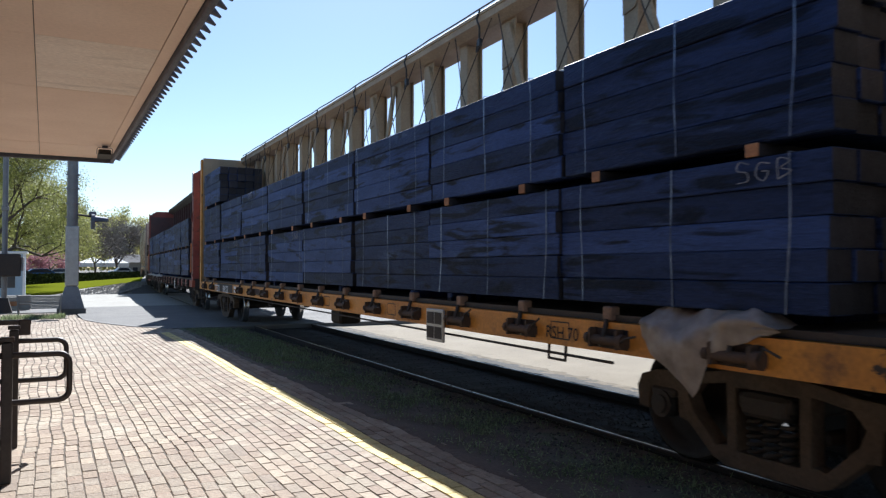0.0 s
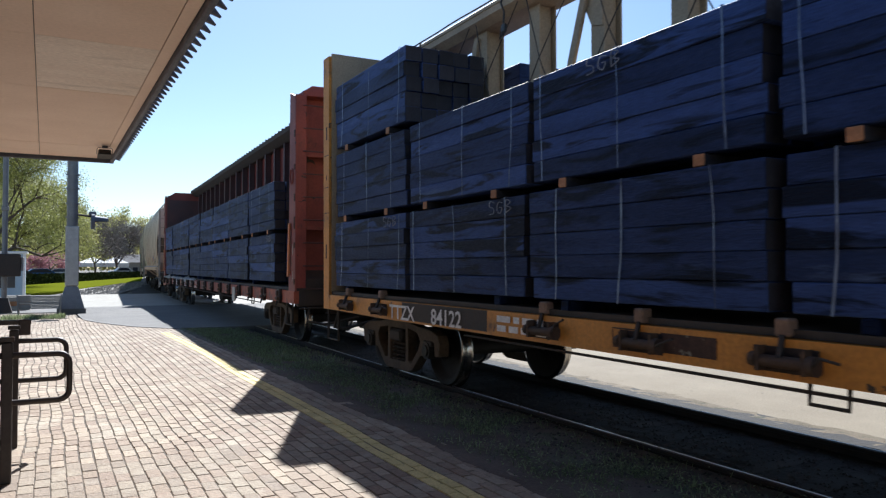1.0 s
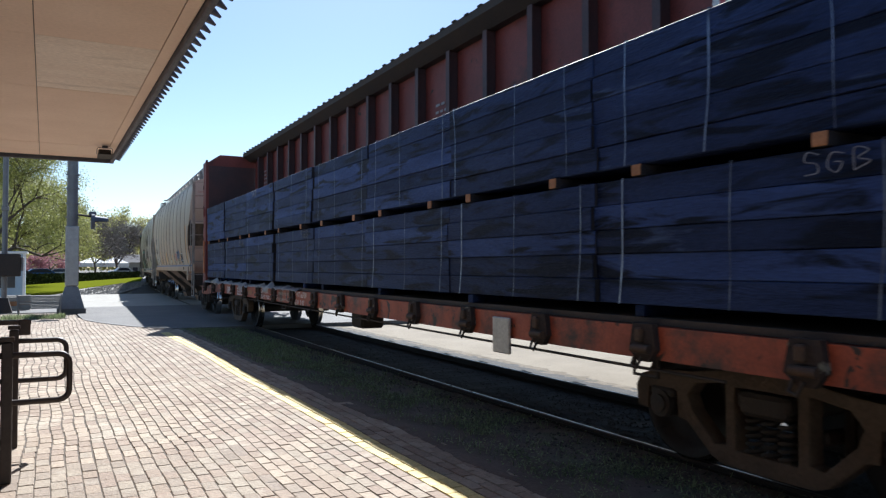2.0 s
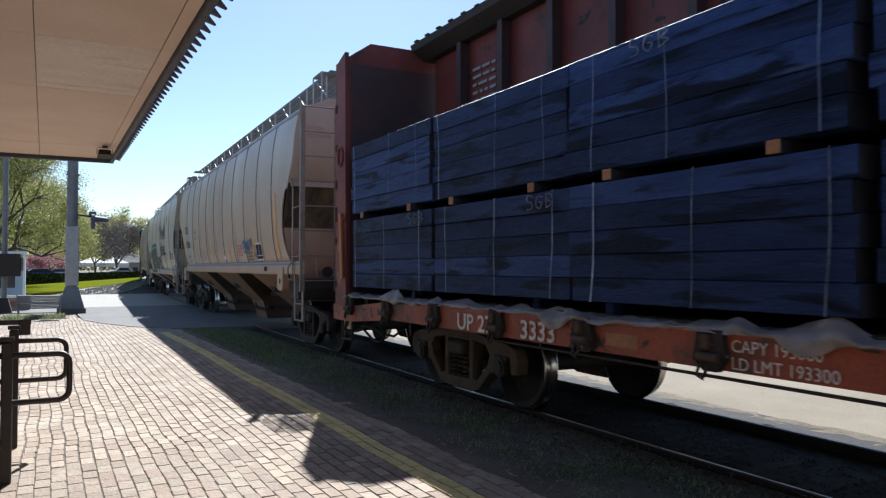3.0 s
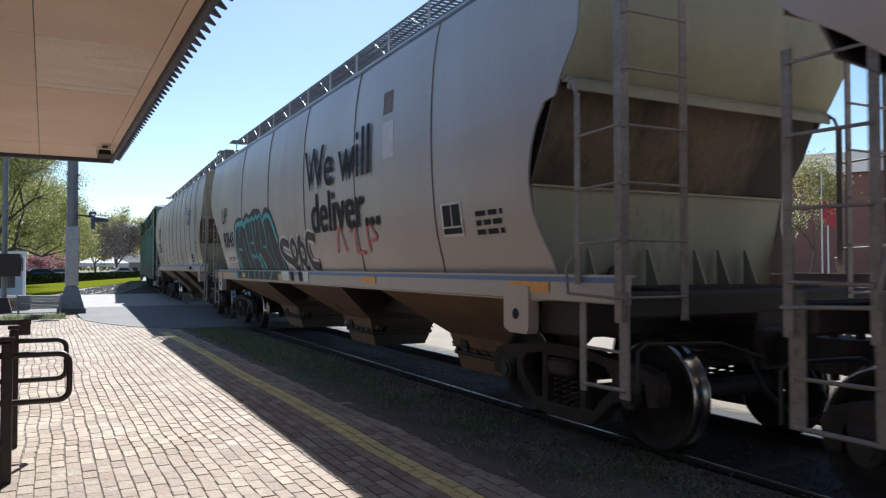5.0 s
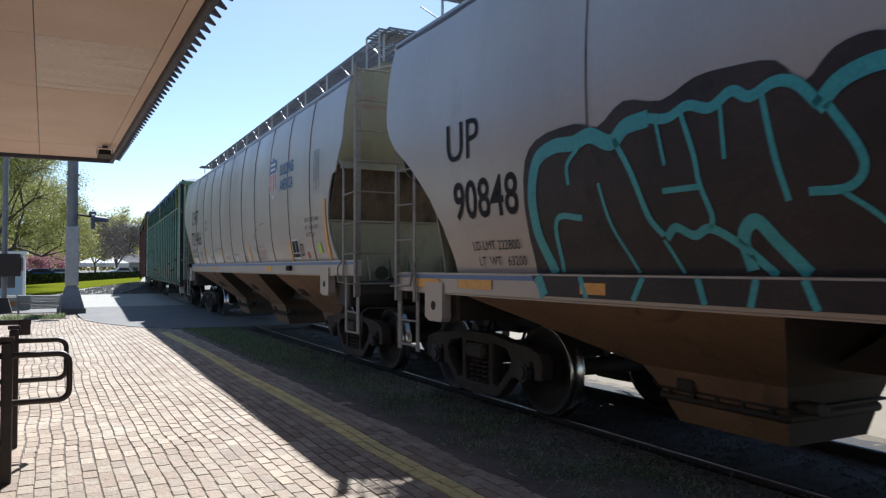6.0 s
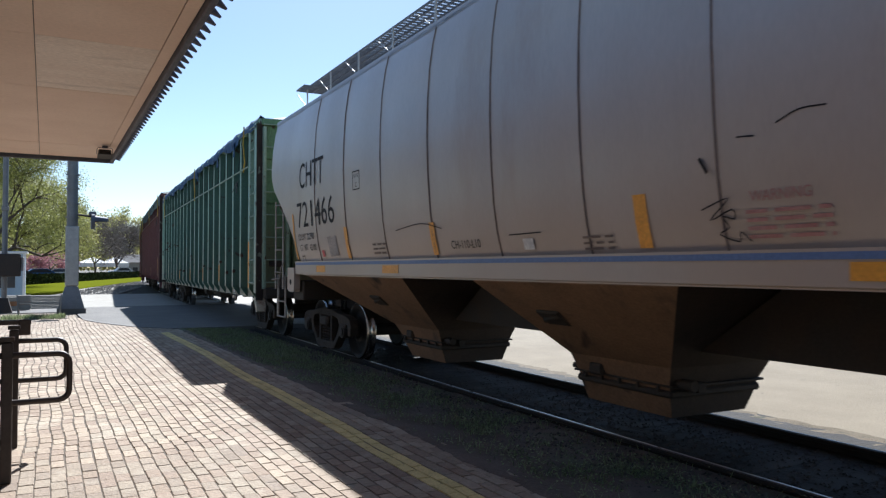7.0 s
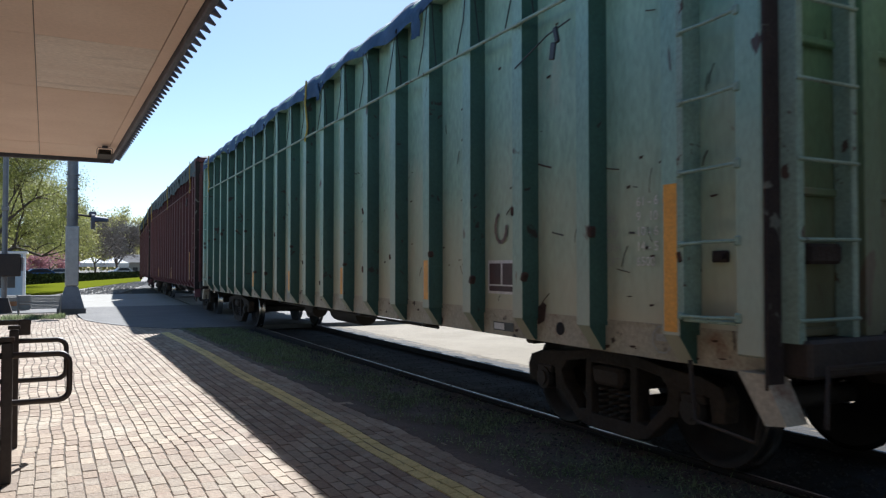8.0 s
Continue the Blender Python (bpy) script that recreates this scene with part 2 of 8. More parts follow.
PATCH_PAINT = material("lighter_number_panel", (0.47, 0.43, 0.37), (0.40, 0.355, 0.30), 0.8, 1.5, 0.45, bump=0.01, grain=0.25, dust_bounce=(0.42, 0.31, 0.23), tint_from=1.4, tint_to=2.6, tint_most=0.6)
DARK_RUST = material("blackened_rust", (0.040, 0.026, 0.021), (0.022, 0.016, 0.014), 0.9, 7, 0.9, bump=0.5, spots=(0.16, 0.16, 0.13), spot_scale=5.0, spot_cut=0.64)
# soot together with painted shade for the slope below the end ledge
SOOT_SHADE_PAINT = material("sooty_shaded_slope_paint", (0.165, 0.125, 0.085), (0.085, 0.065, 0.05), 0.8, 0.9, 0.75, bump=0.06, stain=(0.028, 0.023, 0.02), stain_scale=0.6, stain_cut=0.46, stretch=(1, 1, 0.3))
BOARD_STEEL = material("dull_grating_steel", (0.22, 0.23, 0.24), (0.15, 0.155, 0.16), 0.7, 5, 0.7, 0.3, bump=0.1, spec=0.3)
SOFT_SEAM = material("faint_seam", (0.40, 0.365, 0.34), (0.34, 0.30, 0.28), 0.8, 3, 0.6, bump=0.05)
LAMP_BLACK = material("black_lamp_housing", (0.02, 0.02, 0.022), (0.03, 0.03, 0.03), 0.5, 8, 0.5)
GREEN_STEEL = material("weathered_green_paint", (0.27, 0.43, 0.35), (0.20, 0.345, 0.275), 0.9, 1.3, 0.5, bump=0.15, stain=(0.40, 0.47, 0.37), stain_scale=1.0, stain_cut=0.60, stretch=(1, 1, 0.4), spots=(0.06, 0.04, 0.03), spot_scale=5.0, spot_cut=0.67, dust_bounce=(0.46, 0.43, 0.32), tint_from=0.8, tint_to=2.3, tint_most=0.85)
# darker green that paints the shade on the ribs' side faces
GREEN_FLANK_SHADE = material("rib_flank_shade_green", (0.050, 0.115, 0.088), (0.035, 0.085, 0.065), 0.9, 1.5, 0.5, bump=0.15, spots=(0.035, 0.025, 0.02), spot_scale=6.0, spot_cut=0.64)
GREEN_END = material("bright_green_end_paint", (0.13, 0.25, 0.13), (0.095, 0.18, 0.095), 0.9, 1.2, 0.6, dust_bounce=(0.16, 0.125, 0.075), tint_from=1.0, tint_to=2.9, bump=0.15, stain=(0.20, 0.19, 0.10), stain_scale=1.3, stain_cut=0.58, stretch=(1, 1, 0.35), spots=(0.05, 0.035, 0.022), spot_scale=5.5, spot_cut=0.66)
GREEN_LOW = material("worn_green_lower_paint", (0.46, 0.40, 0.30), (0.34, 0.31, 0.215), 0.9, 1.6, 0.65, bump=0.2, stain=(0.20, 0.10, 0.06), stain_scale=1.9, stain_cut=0.56, spots=(0.05, 0.032, 0.024), spot_scale=3.2, spot_cut=0.63)
MAROON_STEEL = material("maroon_paint", (0.13, 0.035, 0.035), (0.09, 0.03, 0.03), 0.8, 1.2, 0.6, bump=0.15, stain=(0.16, 0.09, 0.07), stain_scale=1.0, stain_cut=0.62)
BLUE_TARP = material("blue_tarpaulin", (0.050, 0.105, 0.20), (0.030, 0.065, 0.125), 0.9, 2.5, 0.7, bump=0.9, fine=7, spec=0.2)
GREY_TARP = material("grey_green_tarpaulin", (0.10, 0.13, 0.13), (0.06, 0.085, 0.085), 0.9, 2.0, 0.75, bump=0.9, fine=7, spec=0.2)
BLACK_INK = material("black_lettering", (0.016, 0.016, 0.020), (0.034, 0.028, 0.026), 0.7, 3, 0.65, bump=0, spec=0.15)
RUST_STREAK = material("brown_rust_streak", (0.24, 0.15, 0.10), (0.15, 0.095, 0.065), 0.9, 5, 0.7, bump=0.05)
FILL_INK = material("faded_black_spray_paint", (0.030, 0.023, 0.022), (0.062, 0.045, 0.040), 0.9, 1.3, 0.55, bump=0, spec=0.25, stain=(0.020, 0.017, 0.018), stain_scale=2.0, stain_cut=0.55)
WHITE_INK = material("white_lettering", (0.75, 0.73, 0.70), (0.55, 0.52, 0.48), 0.8, 6, 0.6, bump=0)
CHALK = material("chalk_mark", (0.30, 0.31, 0.34), (0.14, 0.14, 0.16), 0.9, 14, 0.9, bump=0)
ORANGE_INK = material("orange_reflector", (0.80, 0.36, 0.03), (0.62, 0.27, 0.03), 0.6, 5, 0.45, bump=0)
RED_INK = material("red_sticker", (0.60, 0.09, 0.09), (0.5, 0.08, 0.08), 0.5, 6, 0.5, bump=0)
GREEN_INK = material("lime_sticker", (0.42, 0.68, 0.06), (0.36, 0.6, 0.05), 0.5, 6, 0.5, bump=0)
TEAL_INK = material("teal_spray_paint", (0.06, 0.36, 0.37), (0.05, 0.28, 0.30), 0.6, 5, 0.5, bump=0)
BLUE_INK = material("blue_spray_paint", (0.035, 0.125, 0.30), (0.03, 0.10, 0.24), 0.6, 6, 0.5, bump=0)
SOFFIT = material("painted_plywood", (0.80, 0.62, 0.50), (0.72, 0.54, 0.43), 0.9, 0.9, 0.6, bump=0.03, grain=0.3, fine=30, per_object=0.05, spots=(0.42, 0.28, 0.20), spot_scale=2.2, spot_cut=0.78)
SOFFIT_WORN = material("water_marked_plywood", (0.88, 0.77, 0.68), (0.76, 0.63, 0.54), 0.8, 1.4, 0.6, bump=0.1, stain=(0.60, 0.51, 0.44), stain_scale=1.3, stain_cut=0.56, stretch=(0.5, 2.0, 1), spots=(0.2, 0.15, 0.12), spot_scale=3.0, spot_cut=0.76)
FASCIA = material("dark_fascia", (0.12, 0.13, 0.165), (0.075, 0.08, 0.10), 0.7, 5, 0.6, 0.3, bump=0.2)
RAILING = material("brown_handrail_paint", (0.045, 0.033, 0.028), (0.03, 0.022, 0.02), 0.7, 8, 0.5, 0.2, bump=0.1)
WALL_PAINT = material("station_wall", (0.45, 0.33, 0.26), (0.38, 0.27, 0.21), 0.8, 2, 0.85, fine=40)
MAST_METAL = material("weathered_aluminium", (0.23, 0.225, 0.22), (0.155, 0.155, 0.16), 0.8, 2, 0.5, 0.4, bump=0.1, stain=(0.14, 0.11, 0.09), stain_scale=1.5, stain_cut=0.62)
BARK = material("bark", (0.10, 0.075, 0.06), (0.06, 0.045, 0.035), 0.8, 4, 0.95, bump=0.6, fine=20)
LEAF = material("spring_leaf", (0.30, 0.315, 0.095), (0.36, 0.355, 0.12), 0.8, 0.6, 0.6, bump=0, per_island=0.5, through_light=0.5)
LEAF_YELLOW = material("yellow_green_leaf", (0.46, 0.43, 0.15), (0.38, 0.36, 0.13), 0.8, 0.6, 0.6, bump=0, per_island=0.4, through_light=0.5)
LEAF_DARK = material("hedge_leaf", (0.030, 0.042, 0.018), (0.045, 0.05, 0.022), 0.8, 1, 0.9, bump=0, per_island=0.4, spec=0.0)
VERGE = material("dusty_verge_soil", (0.135, 0.100, 0.078), (0.08, 0.060, 0.046), 0.8, 2.2, 0.95, bump=0.9, fine=40, spots=(0.095, 0.10, 0.055), spot_scale=1.5, spot_cut=0.53, spot_soft=0.15)
GREEN_PANEL = material("sun_faded_green_panel", (0.31, 0.47, 0.35), (0.23, 0.385, 0.28), 0.9, 1.0, 0.5, bump=0.12, fine=24, stain=(0.43, 0.47, 0.34), stain_scale=0.8, stain_cut=0.57, stretch=(1, 1, 0.4), spots=(0.12, 0.065, 0.04), spot_scale=3.8, spot_cut=0.71, dust_bounce=(0.54, 0.47, 0.31), tint_from=0.9, tint_to=2.7, tint_most=0.9)
PALE_GREEN = material("pale_green_ladder_paint", (0.27, 0.37, 0.30), (0.18, 0.26, 0.20), 0.8, 3, 0.5, bump=0.1, spots=(0.08, 0.05, 0.035), spot_scale=8.0, spot_cut=0.66)
SCRATCH_INK = material("pale_spray_scrawl", (0.60, 0.55, 0.50), (0.50, 0.45, 0.40), 0.8, 9, 0.6, bump=0)
FADED_RED = material("faded_red_stencil", (0.40, 0.17, 0.16), (0.44, 0.26, 0.24), 0.8, 9, 0.6, bump=0)
BLOCK_WOOD = material("weathered_block_wood", (0.24, 0.15, 0.10), (0.14, 0.09, 0.06), 0.8, 8, 0.8, fine=60)
FADED_WHITE = material("faded_white_paint", (0.42, 0.41, 0.36), (0.33, 0.32, 0.27), 0.9, 5, 0.7, bump=0)
STRAP_YELLOW = material("yellow_webbing", (0.50, 0.36, 0.06), (0.36, 0.26, 0.05), 0.8, 6, 0.8, bump=0.1)
RUST = material("rust_scab", (0.075, 0.04, 0.026), (0.035, 0.022, 0.018), 0.9, 9, 0.9, spots=(0.20, 0.19, 0.15), spot_scale=6.0, spot_cut=0.63)
TWIG = material("bare_twig", (0.24, 0.20, 0.165), (0.17, 0.14, 0.115), 0.8, 1, 0.9, bump=0, per_island=0.3)
BLOSSOM = material("pink_blossom", (0.42, 0.21, 0.22), (0.36, 0.17, 0.18), 0.8, 1, 0.7, bump=0, per_island=0.3, through_light=0.5)
WHITE_CANVAS = material("white_canvas", (0.82, 0.82, 0.80), (0.74, 0.74, 0.73), 0.5, 1, 0.7, bump=0.1, fine=6)
PLASTIC_SHEET = material("clear_plastic_sheet", (0.44, 0.39, 0.36), (0.30, 0.25, 0.21), 0.9, 4, 0.35, bump=0.6, fine=9, stain=(0.42, 0.26, 0.10), stain_scale=2.4, stain_cut=0.58, through_light=0.35)
BOOTH_PAINT = material("pale_blue_booth", (0.33, 0.42, 0.50), (0.28, 0.36, 0.43), 0.6, 2, 0.6)
GLASS_DARK = material("dark_window_glass", (0.03, 0.035, 0.045), (0.045, 0.05, 0.06), 0.5, 2, 0.08, bump=0)
RED_BRICK = material("far_red_brick", (0.33, 0.15, 0.11), (0.27, 0.12, 0.09), 0.7, 3, 0.85, bump=0.2)
TRIM_WHITE = material("white_trim", (0.75, 0.73, 0.70), (0.66, 0.64, 0.6), 0.6, 3, 0.6)
ROOFING = material("grey_shingle", (0.16, 0.15, 0.15), (0.11, 0.105, 0.10), 0.7, 3, 0.9)
BENCH_GREY = material("grey_bench_mesh", (0.24, 0.23, 0.215), (0.18, 0.17, 0.16), 0.6, 5, 0.6)
CAR_BLUE = material("blue_car_paint", (0.05, 0.14, 0.32), (0.04, 0.11, 0.27), 0.5, 1, 0.25, 0.2, bump=0)
CAR_SILVER = material("silver_car_paint", (0.45, 0.46, 0.48), (0.38, 0.39, 0.41), 0.5, 1, 0.3, 0.4, bump=0)
CAR_WHITE = material("white_car_paint", (0.75, 0.75, 0.75), (0.68, 0.68, 0.68), 0.5, 1, 0.3, bump=0)
CAR_BLACK = material("black_car_paint", (0.02, 0.02, 0.022), (0.03, 0.03, 0.03), 0.5, 1, 0.25, bump=0)
RUBBER = material("black_rubber", (0.02, 0.02, 0.02), (0.03, 0.03, 0.028), 0.6, 9, 0.85)
FLAG_RED = material("red_flag_cloth", (0.50, 0.05, 0.06), (0.42, 0.04, 0.05), 0.6, 4, 0.8)
LENS = material("signal_lens", (0.20, 0.02, 0.02), (0.15, 0.02, 0.02), 0.5, 4, 0.15, bump=0)


# ---- mesh kit ----
class Kit:
    """Collects simple solids into one mesh."""

    def __init__(self):
        self.v, self.f, self.s = [], [], []

    def add(self, verts, faces, smooth=False):
        k = len(self.v)
        self.v += [tuple(p) for p in verts]
        self.f += [tuple(i + k for i in q) for q in faces]
        self.s += [smooth] * len(faces)
        return self

    def box(self, cx, cy, cz, sx, sy, sz, ch=0.0, turn=None):
        """A box by centre and size; ch chamfers its edges; turn is a Matrix about its centre."""
        hx, hy, hz = sx / 2, sy / 2, sz / 2
        if ch <= 0:
            pts = [Vector((a * hx, b * hy, c * hz)) for a in (-1, 1) for b in (-1, 1) for c in (-1, 1)]
            faces = [(0, 1, 3, 2), (4, 6, 7, 5), (0, 4, 5, 1), (2, 3, 7, 6), (0, 2, 6, 4), (1, 5, 7, 3)]
        else:
            ch = min(ch, hx * 0.6, hy * 0.6, hz * 0.6)
            pts, idx = [], {}
            for a in (-1, 1):
                for b in (-1, 1):
                    for c in (-1, 1):
                        for ax in range(3):
                            p = [a * hx, b * hy, c * hz]
                            for o in range(3):
                                if o != ax:
                                    p[o] -= (a, b, c)[o] * ch
                            idx[a, b, c, ax] = len(pts)
                            pts.append(Vector(p))
            faces = []
            for ax in range(3):
                o1, o2 = [(1, 2), (2, 0), (0, 1)][ax]
                for sg in (-1, 1):
                    q = []
                    for s1, s2 in ((-1, -1), (1, -1), (1, 1), (-1, 1)):
                        k = [0, 0, 0]
                        k[ax], k[o1], k[o2] = sg, s1, s2
                        q.append(idx[k[0], k[1], k[2], ax])
                    faces.append(tuple(q if sg > 0 else q[::-1]))
                for s1 in (-1, 1):
                    for s2 in (-1, 1):
                        k0, k1 = [0, 0, 0], [0, 0, 0]
                        k0[ax], k0[o1], k0[o2] = -1, s1, s2
                        k1[ax], k1[o1], k1[o2] = 1, s1, s2
                        q = [idx[(*k0, o1)], idx[(*k1, o1)], idx[(*k1, o2)], idx[(*k0, o2)]]
                        faces.append(tuple(q if s1 * s2 > 0 else q[::-1]))
            for key in [(a, b, c) for a in (-1, 1) for b in (-1, 1) for c in (-1, 1)]:
                q = [idx[(*key, 0)], idx[(*key, 1)], idx[(*key, 2)]]
                faces.append(tuple(q if key[0] * key[1] * key[2] > 0 else q[::-1]))
        c = Vector((cx, cy, cz))
        return self.add([(turn @ p if turn else p) + c for p in pts], faces)

    def rod(self, p1, p2, r, n=8, r2=None, caps=True):
        p1, p2 = Vector(p1), Vector(p2)
        r2 = r if r2 is None else r2
        d = (p2 - p1).normalized()
        u = d.orthogonal().normalized()
        w = d.cross(u)
        ring = [(math.cos(2 * math.pi * i / n), math.sin(2 * math.pi * i / n)) for i in range(n)]
        pts = [p1 + (u * a + w * b) * r for a, b in ring] + [p2 + (u * a + w * b) * r2 for a, b in ring]
        self.add(pts, [(i, (i + 1) % n, n + (i + 1) % n, n + i) for i in range(n)], True)
        if caps:
            self.add(pts[:n], [tuple(range(n))[::-1]])
            self.add(pts[n:], [tuple(range(n))])
        return self

    def pipe(self, pts, r, n=7):
        """A round tube along a polyline."""
        pts = [Vector(p) for p in pts]
        rings, prev = [], None
        for i, p in enumerate(pts):
            d = (pts[min(i + 1, len(pts) - 1)] - pts[max(i - 1, 0)]).normalized()
            u = d.orthogonal().normalized() if prev is None else (prev - d * prev.dot(d)).normalized()
            prev = u
            w = d.cross(u)
            rings.append([p + (u * math.cos(2 * math.pi * k / n) + w * math.sin(2 * math.pi * k / n)) * r for k in range(n)])
        vs = [v for ring in rings for v in ring]
        fs = [(i * n + k, i * n + (k + 1) % n, (i + 1) * n + (k + 1) % n, (i + 1) * n + k) for i in range(len(pts) - 1) for k in range(n)]
        self.add(vs, fs, True)
        self.add(rings[0], [tuple(range(n))[::-1]])
        return self.add(rings[-1], [tuple(range(n))])

    def slab(self, outline, axis, lo, hi):
        """A polygon (2D points) pushed from lo to hi along axis 'x', 'y' or 'z'."""
        def at(p, k):
            return {"x": (k, p[0], p[1]), "y": (p[0], k, p[1]), "z": (p[0], p[1], k)}[axis]
        n = len(outline)
        area = sum(outline[i][0] * outline[(i + 1) % n][1] - outline[(i + 1) % n][0] * outline[i][1] for i in range(n))
        if (area < 0) != (axis == "y"):
            outline = outline[::-1]
        vs = [at(p, lo) for p in outline] + [at(p, hi) for p in outline]
        fs = [tuple(range(n))[::-1], tuple(range(n, 2 * n))] + [(i, (i + 1) % n, n + (i + 1) % n, n + i) for i in range(n)]
        return self.add(vs, fs)

    def sheet(self, rows, thick=None):
        """A grid of points; thick is a vector to the back side that makes it a closed shell."""
        m, n = len(rows), len(rows[0])
        vs = [Vector(p) for r in rows for p in r]
        fs = [(i * n + k, i * n + k + 1, (i + 1) * n + k + 1, (i + 1) * n + k) for i in range(m - 1) for k in range(n - 1)]
        if thick is None:
            return self.add(vs, fs, True)
        t = Vector(thick)
        self.add(vs, fs, True)
        back = [v + t for v in vs]
        self.add(back, [q[::-1] for q in fs], True)
        edge = [k for k in range(n)] + [i * n + n - 1 for i in range(1, m)] + [(m - 1) * n + k for k in range(n - 2, -1, -1)] + [i * n for i in range(m - 2, 0, -1)]
        e = len(edge)
        return self.add([vs[i] for i in edge] + [back[i] for i in edge], [(i, e + i, e + (i + 1) % e, (i + 1) % e) for i in range(e)])

    def mesh(self, name, mats):
        me = bpy.data.meshes.new(name)
        me.from_pydata([tuple(v) for v in self.v], [], self.f)
        me.polygons.foreach_set("use_smooth", self.s)
        for m in (mats if isinstance(mats, (list, tuple)) else [mats]):
            me.materials.append(m)
        me.update()
        return me


def part(name, kit, mat, parent, label="", at=None):
    """One mesh object under a thing or a part."""
    ob = new(name, kit.mesh(name, mat) if isinstance(kit, Kit) else kit)
    ob.parent = parent
    if at is not None:
        ob.matrix_basis = at
    if label:
        ob["label"] = label
    return ob


def thing(name, label, category, at=None, group="", kind=""):
    ob = new(name)
    ob.empty_display_size = 0.2
    if at is not None:
        ob.matrix_basis = at
    return tagged(ob, label, category, group, kind)


def solid(name, kit, mat, label, category="", group="", kind="", at=None):
    ob = new(name, kit.mesh(name, mat))
    if at is not None:
        ob.matrix_basis = at
    return tagged(ob, label, category, group, kind)


def words(text, size, bold=0.0):
    """Flat triangles of a text in the built-in font: points (x, y) and faces, from the lower left corner."""
    cu = bpy.data.curves.new("words", "FONT")
    cu.body, cu.size, cu.offset, cu.resolution_u = text, size, bold, 3
    ob = bpy.data.objects.new("words", cu)
    scene.collection.objects.link(ob)
    bpy.context.view_layer.update()
    me = ob.to_mesh()
    pts = [(v.co.x, v.co.y) for v in me.vertices]
    fcs = [tuple(p.vertices) for p in me.polygons]
    ob.to_mesh_clear()
    bpy.data.objects.remove(ob)
    bpy.data.curves.remove(cu)
    return pts, fcs


def lettering(text, size, x0, z0, depth, mat, parent, name="lettering", bold=0.0, width=1.0, lean=0.0, up=0.0):
    """Text on a car's near side. depth(z) is the side's distance from the middle; x falls along the text."""
    pts, fcs = words(text, size, bold)
    k = Kit()
    k.add([(x0 - px * width - lean * py, depth(z0 + py + up * px) + 0.010, z0 + py + up * px) for px, py in pts], [f[::-1] for f in fcs])
    return part(name, k, mat, parent)


def patch(outline, depth, mat, parent, name, lift=0.008, label=""):
    """A painted shape on a car's near side from an outline of (x, z), laid on in narrow bands so that it follows the curve."""
    bm = bmesh.new()
    vs = [bm.verts.new((x, 0, z)) for x, z in outline]
    bm.faces.new(vs)
    lo, hi = min(z for x, z in outline), max(z for x, z in outline)
    n = max(1, int((hi - lo) / 0.15))
    for i in range(1, n):
        z = lo + (hi - lo) * i / n
        bmesh.ops.bisect_plane(bm, geom=bm.verts[:] + bm.edges[:] + bm.faces[:], plane_co=(0, 0, z), plane_no=(0, 0, 1))
    bmesh.ops.triangulate(bm, faces=bm.faces[:])
    for v in bm.verts:
        v.co.y = depth(v.co.z) + lift
    bmesh.ops.recalc_face_normals(bm, faces=bm.faces[:])
    me = bpy.data.meshes.new(name)
    bm.to_mesh(me)
    bm.free()
    me.materials.append(mat)
    return part(name, me, None, parent, label)


def stroke(path, width, depth, mat, parent, name, lift=0.010, label=""):
    """A brush stroke along (x, z) points on a car's near side."""
    k = Kit()
    pts = [Vector((x, z)) for x, z in path]
    fine = []
    for a, b in zip(pts, pts[1:]):
        m = max(1, int((b - a).length / 0.12))
        fine += [a.lerp(b, i / m) for i in range(m)]
    fine.append(pts[-1])
    left, right = [], []
    for i, p in enumerate(fine):
        d = (fine[min(i + 1, len(fine) - 1)] - fine[max(i - 1, 0)]).normalized()
        nrm = Vector((-d.y, d.x)) * width / 2
        for side, q in ((left, p + nrm), (right, p - nrm)):
            side.append((q.x, depth(q.y) + lift, q.y))
    k.sheet([left, right])
    return part(name, k, mat, parent, label)


def curl(points, steps=6):
    """A smooth curve through points."""
    p = [Vector(q) for q in points]
    p = [p[0] * 2 - p[1]] + p + [p[-1] * 2 - p[-2]]
    out = []
    for i in range(1, len(p) - 2):
        for s in range(steps):
            t = s / steps
            a, b, c, d = p[i - 1:i + 3]
            out.append(0.5 * (2 * b + (c - a) * t + (2 * a - 5 * b + 4 * c - d) * t * t + (3 * b - a - 3 * c + d) * t ** 3))
    return out + [p[-2]]


# ---- ground, platform, track, road ----
def track_point(s):
    """The track's middle at s metres along it: straight up to the platform, then a gentle bend to the right."""
    if s <= 0:
        return Vector((5.27, s, 0)), 0.0
    a = s / BEND
    return Vector((5.27 + BEND * (1 - math.cos(a)), BEND * math.sin(a), 0)), a


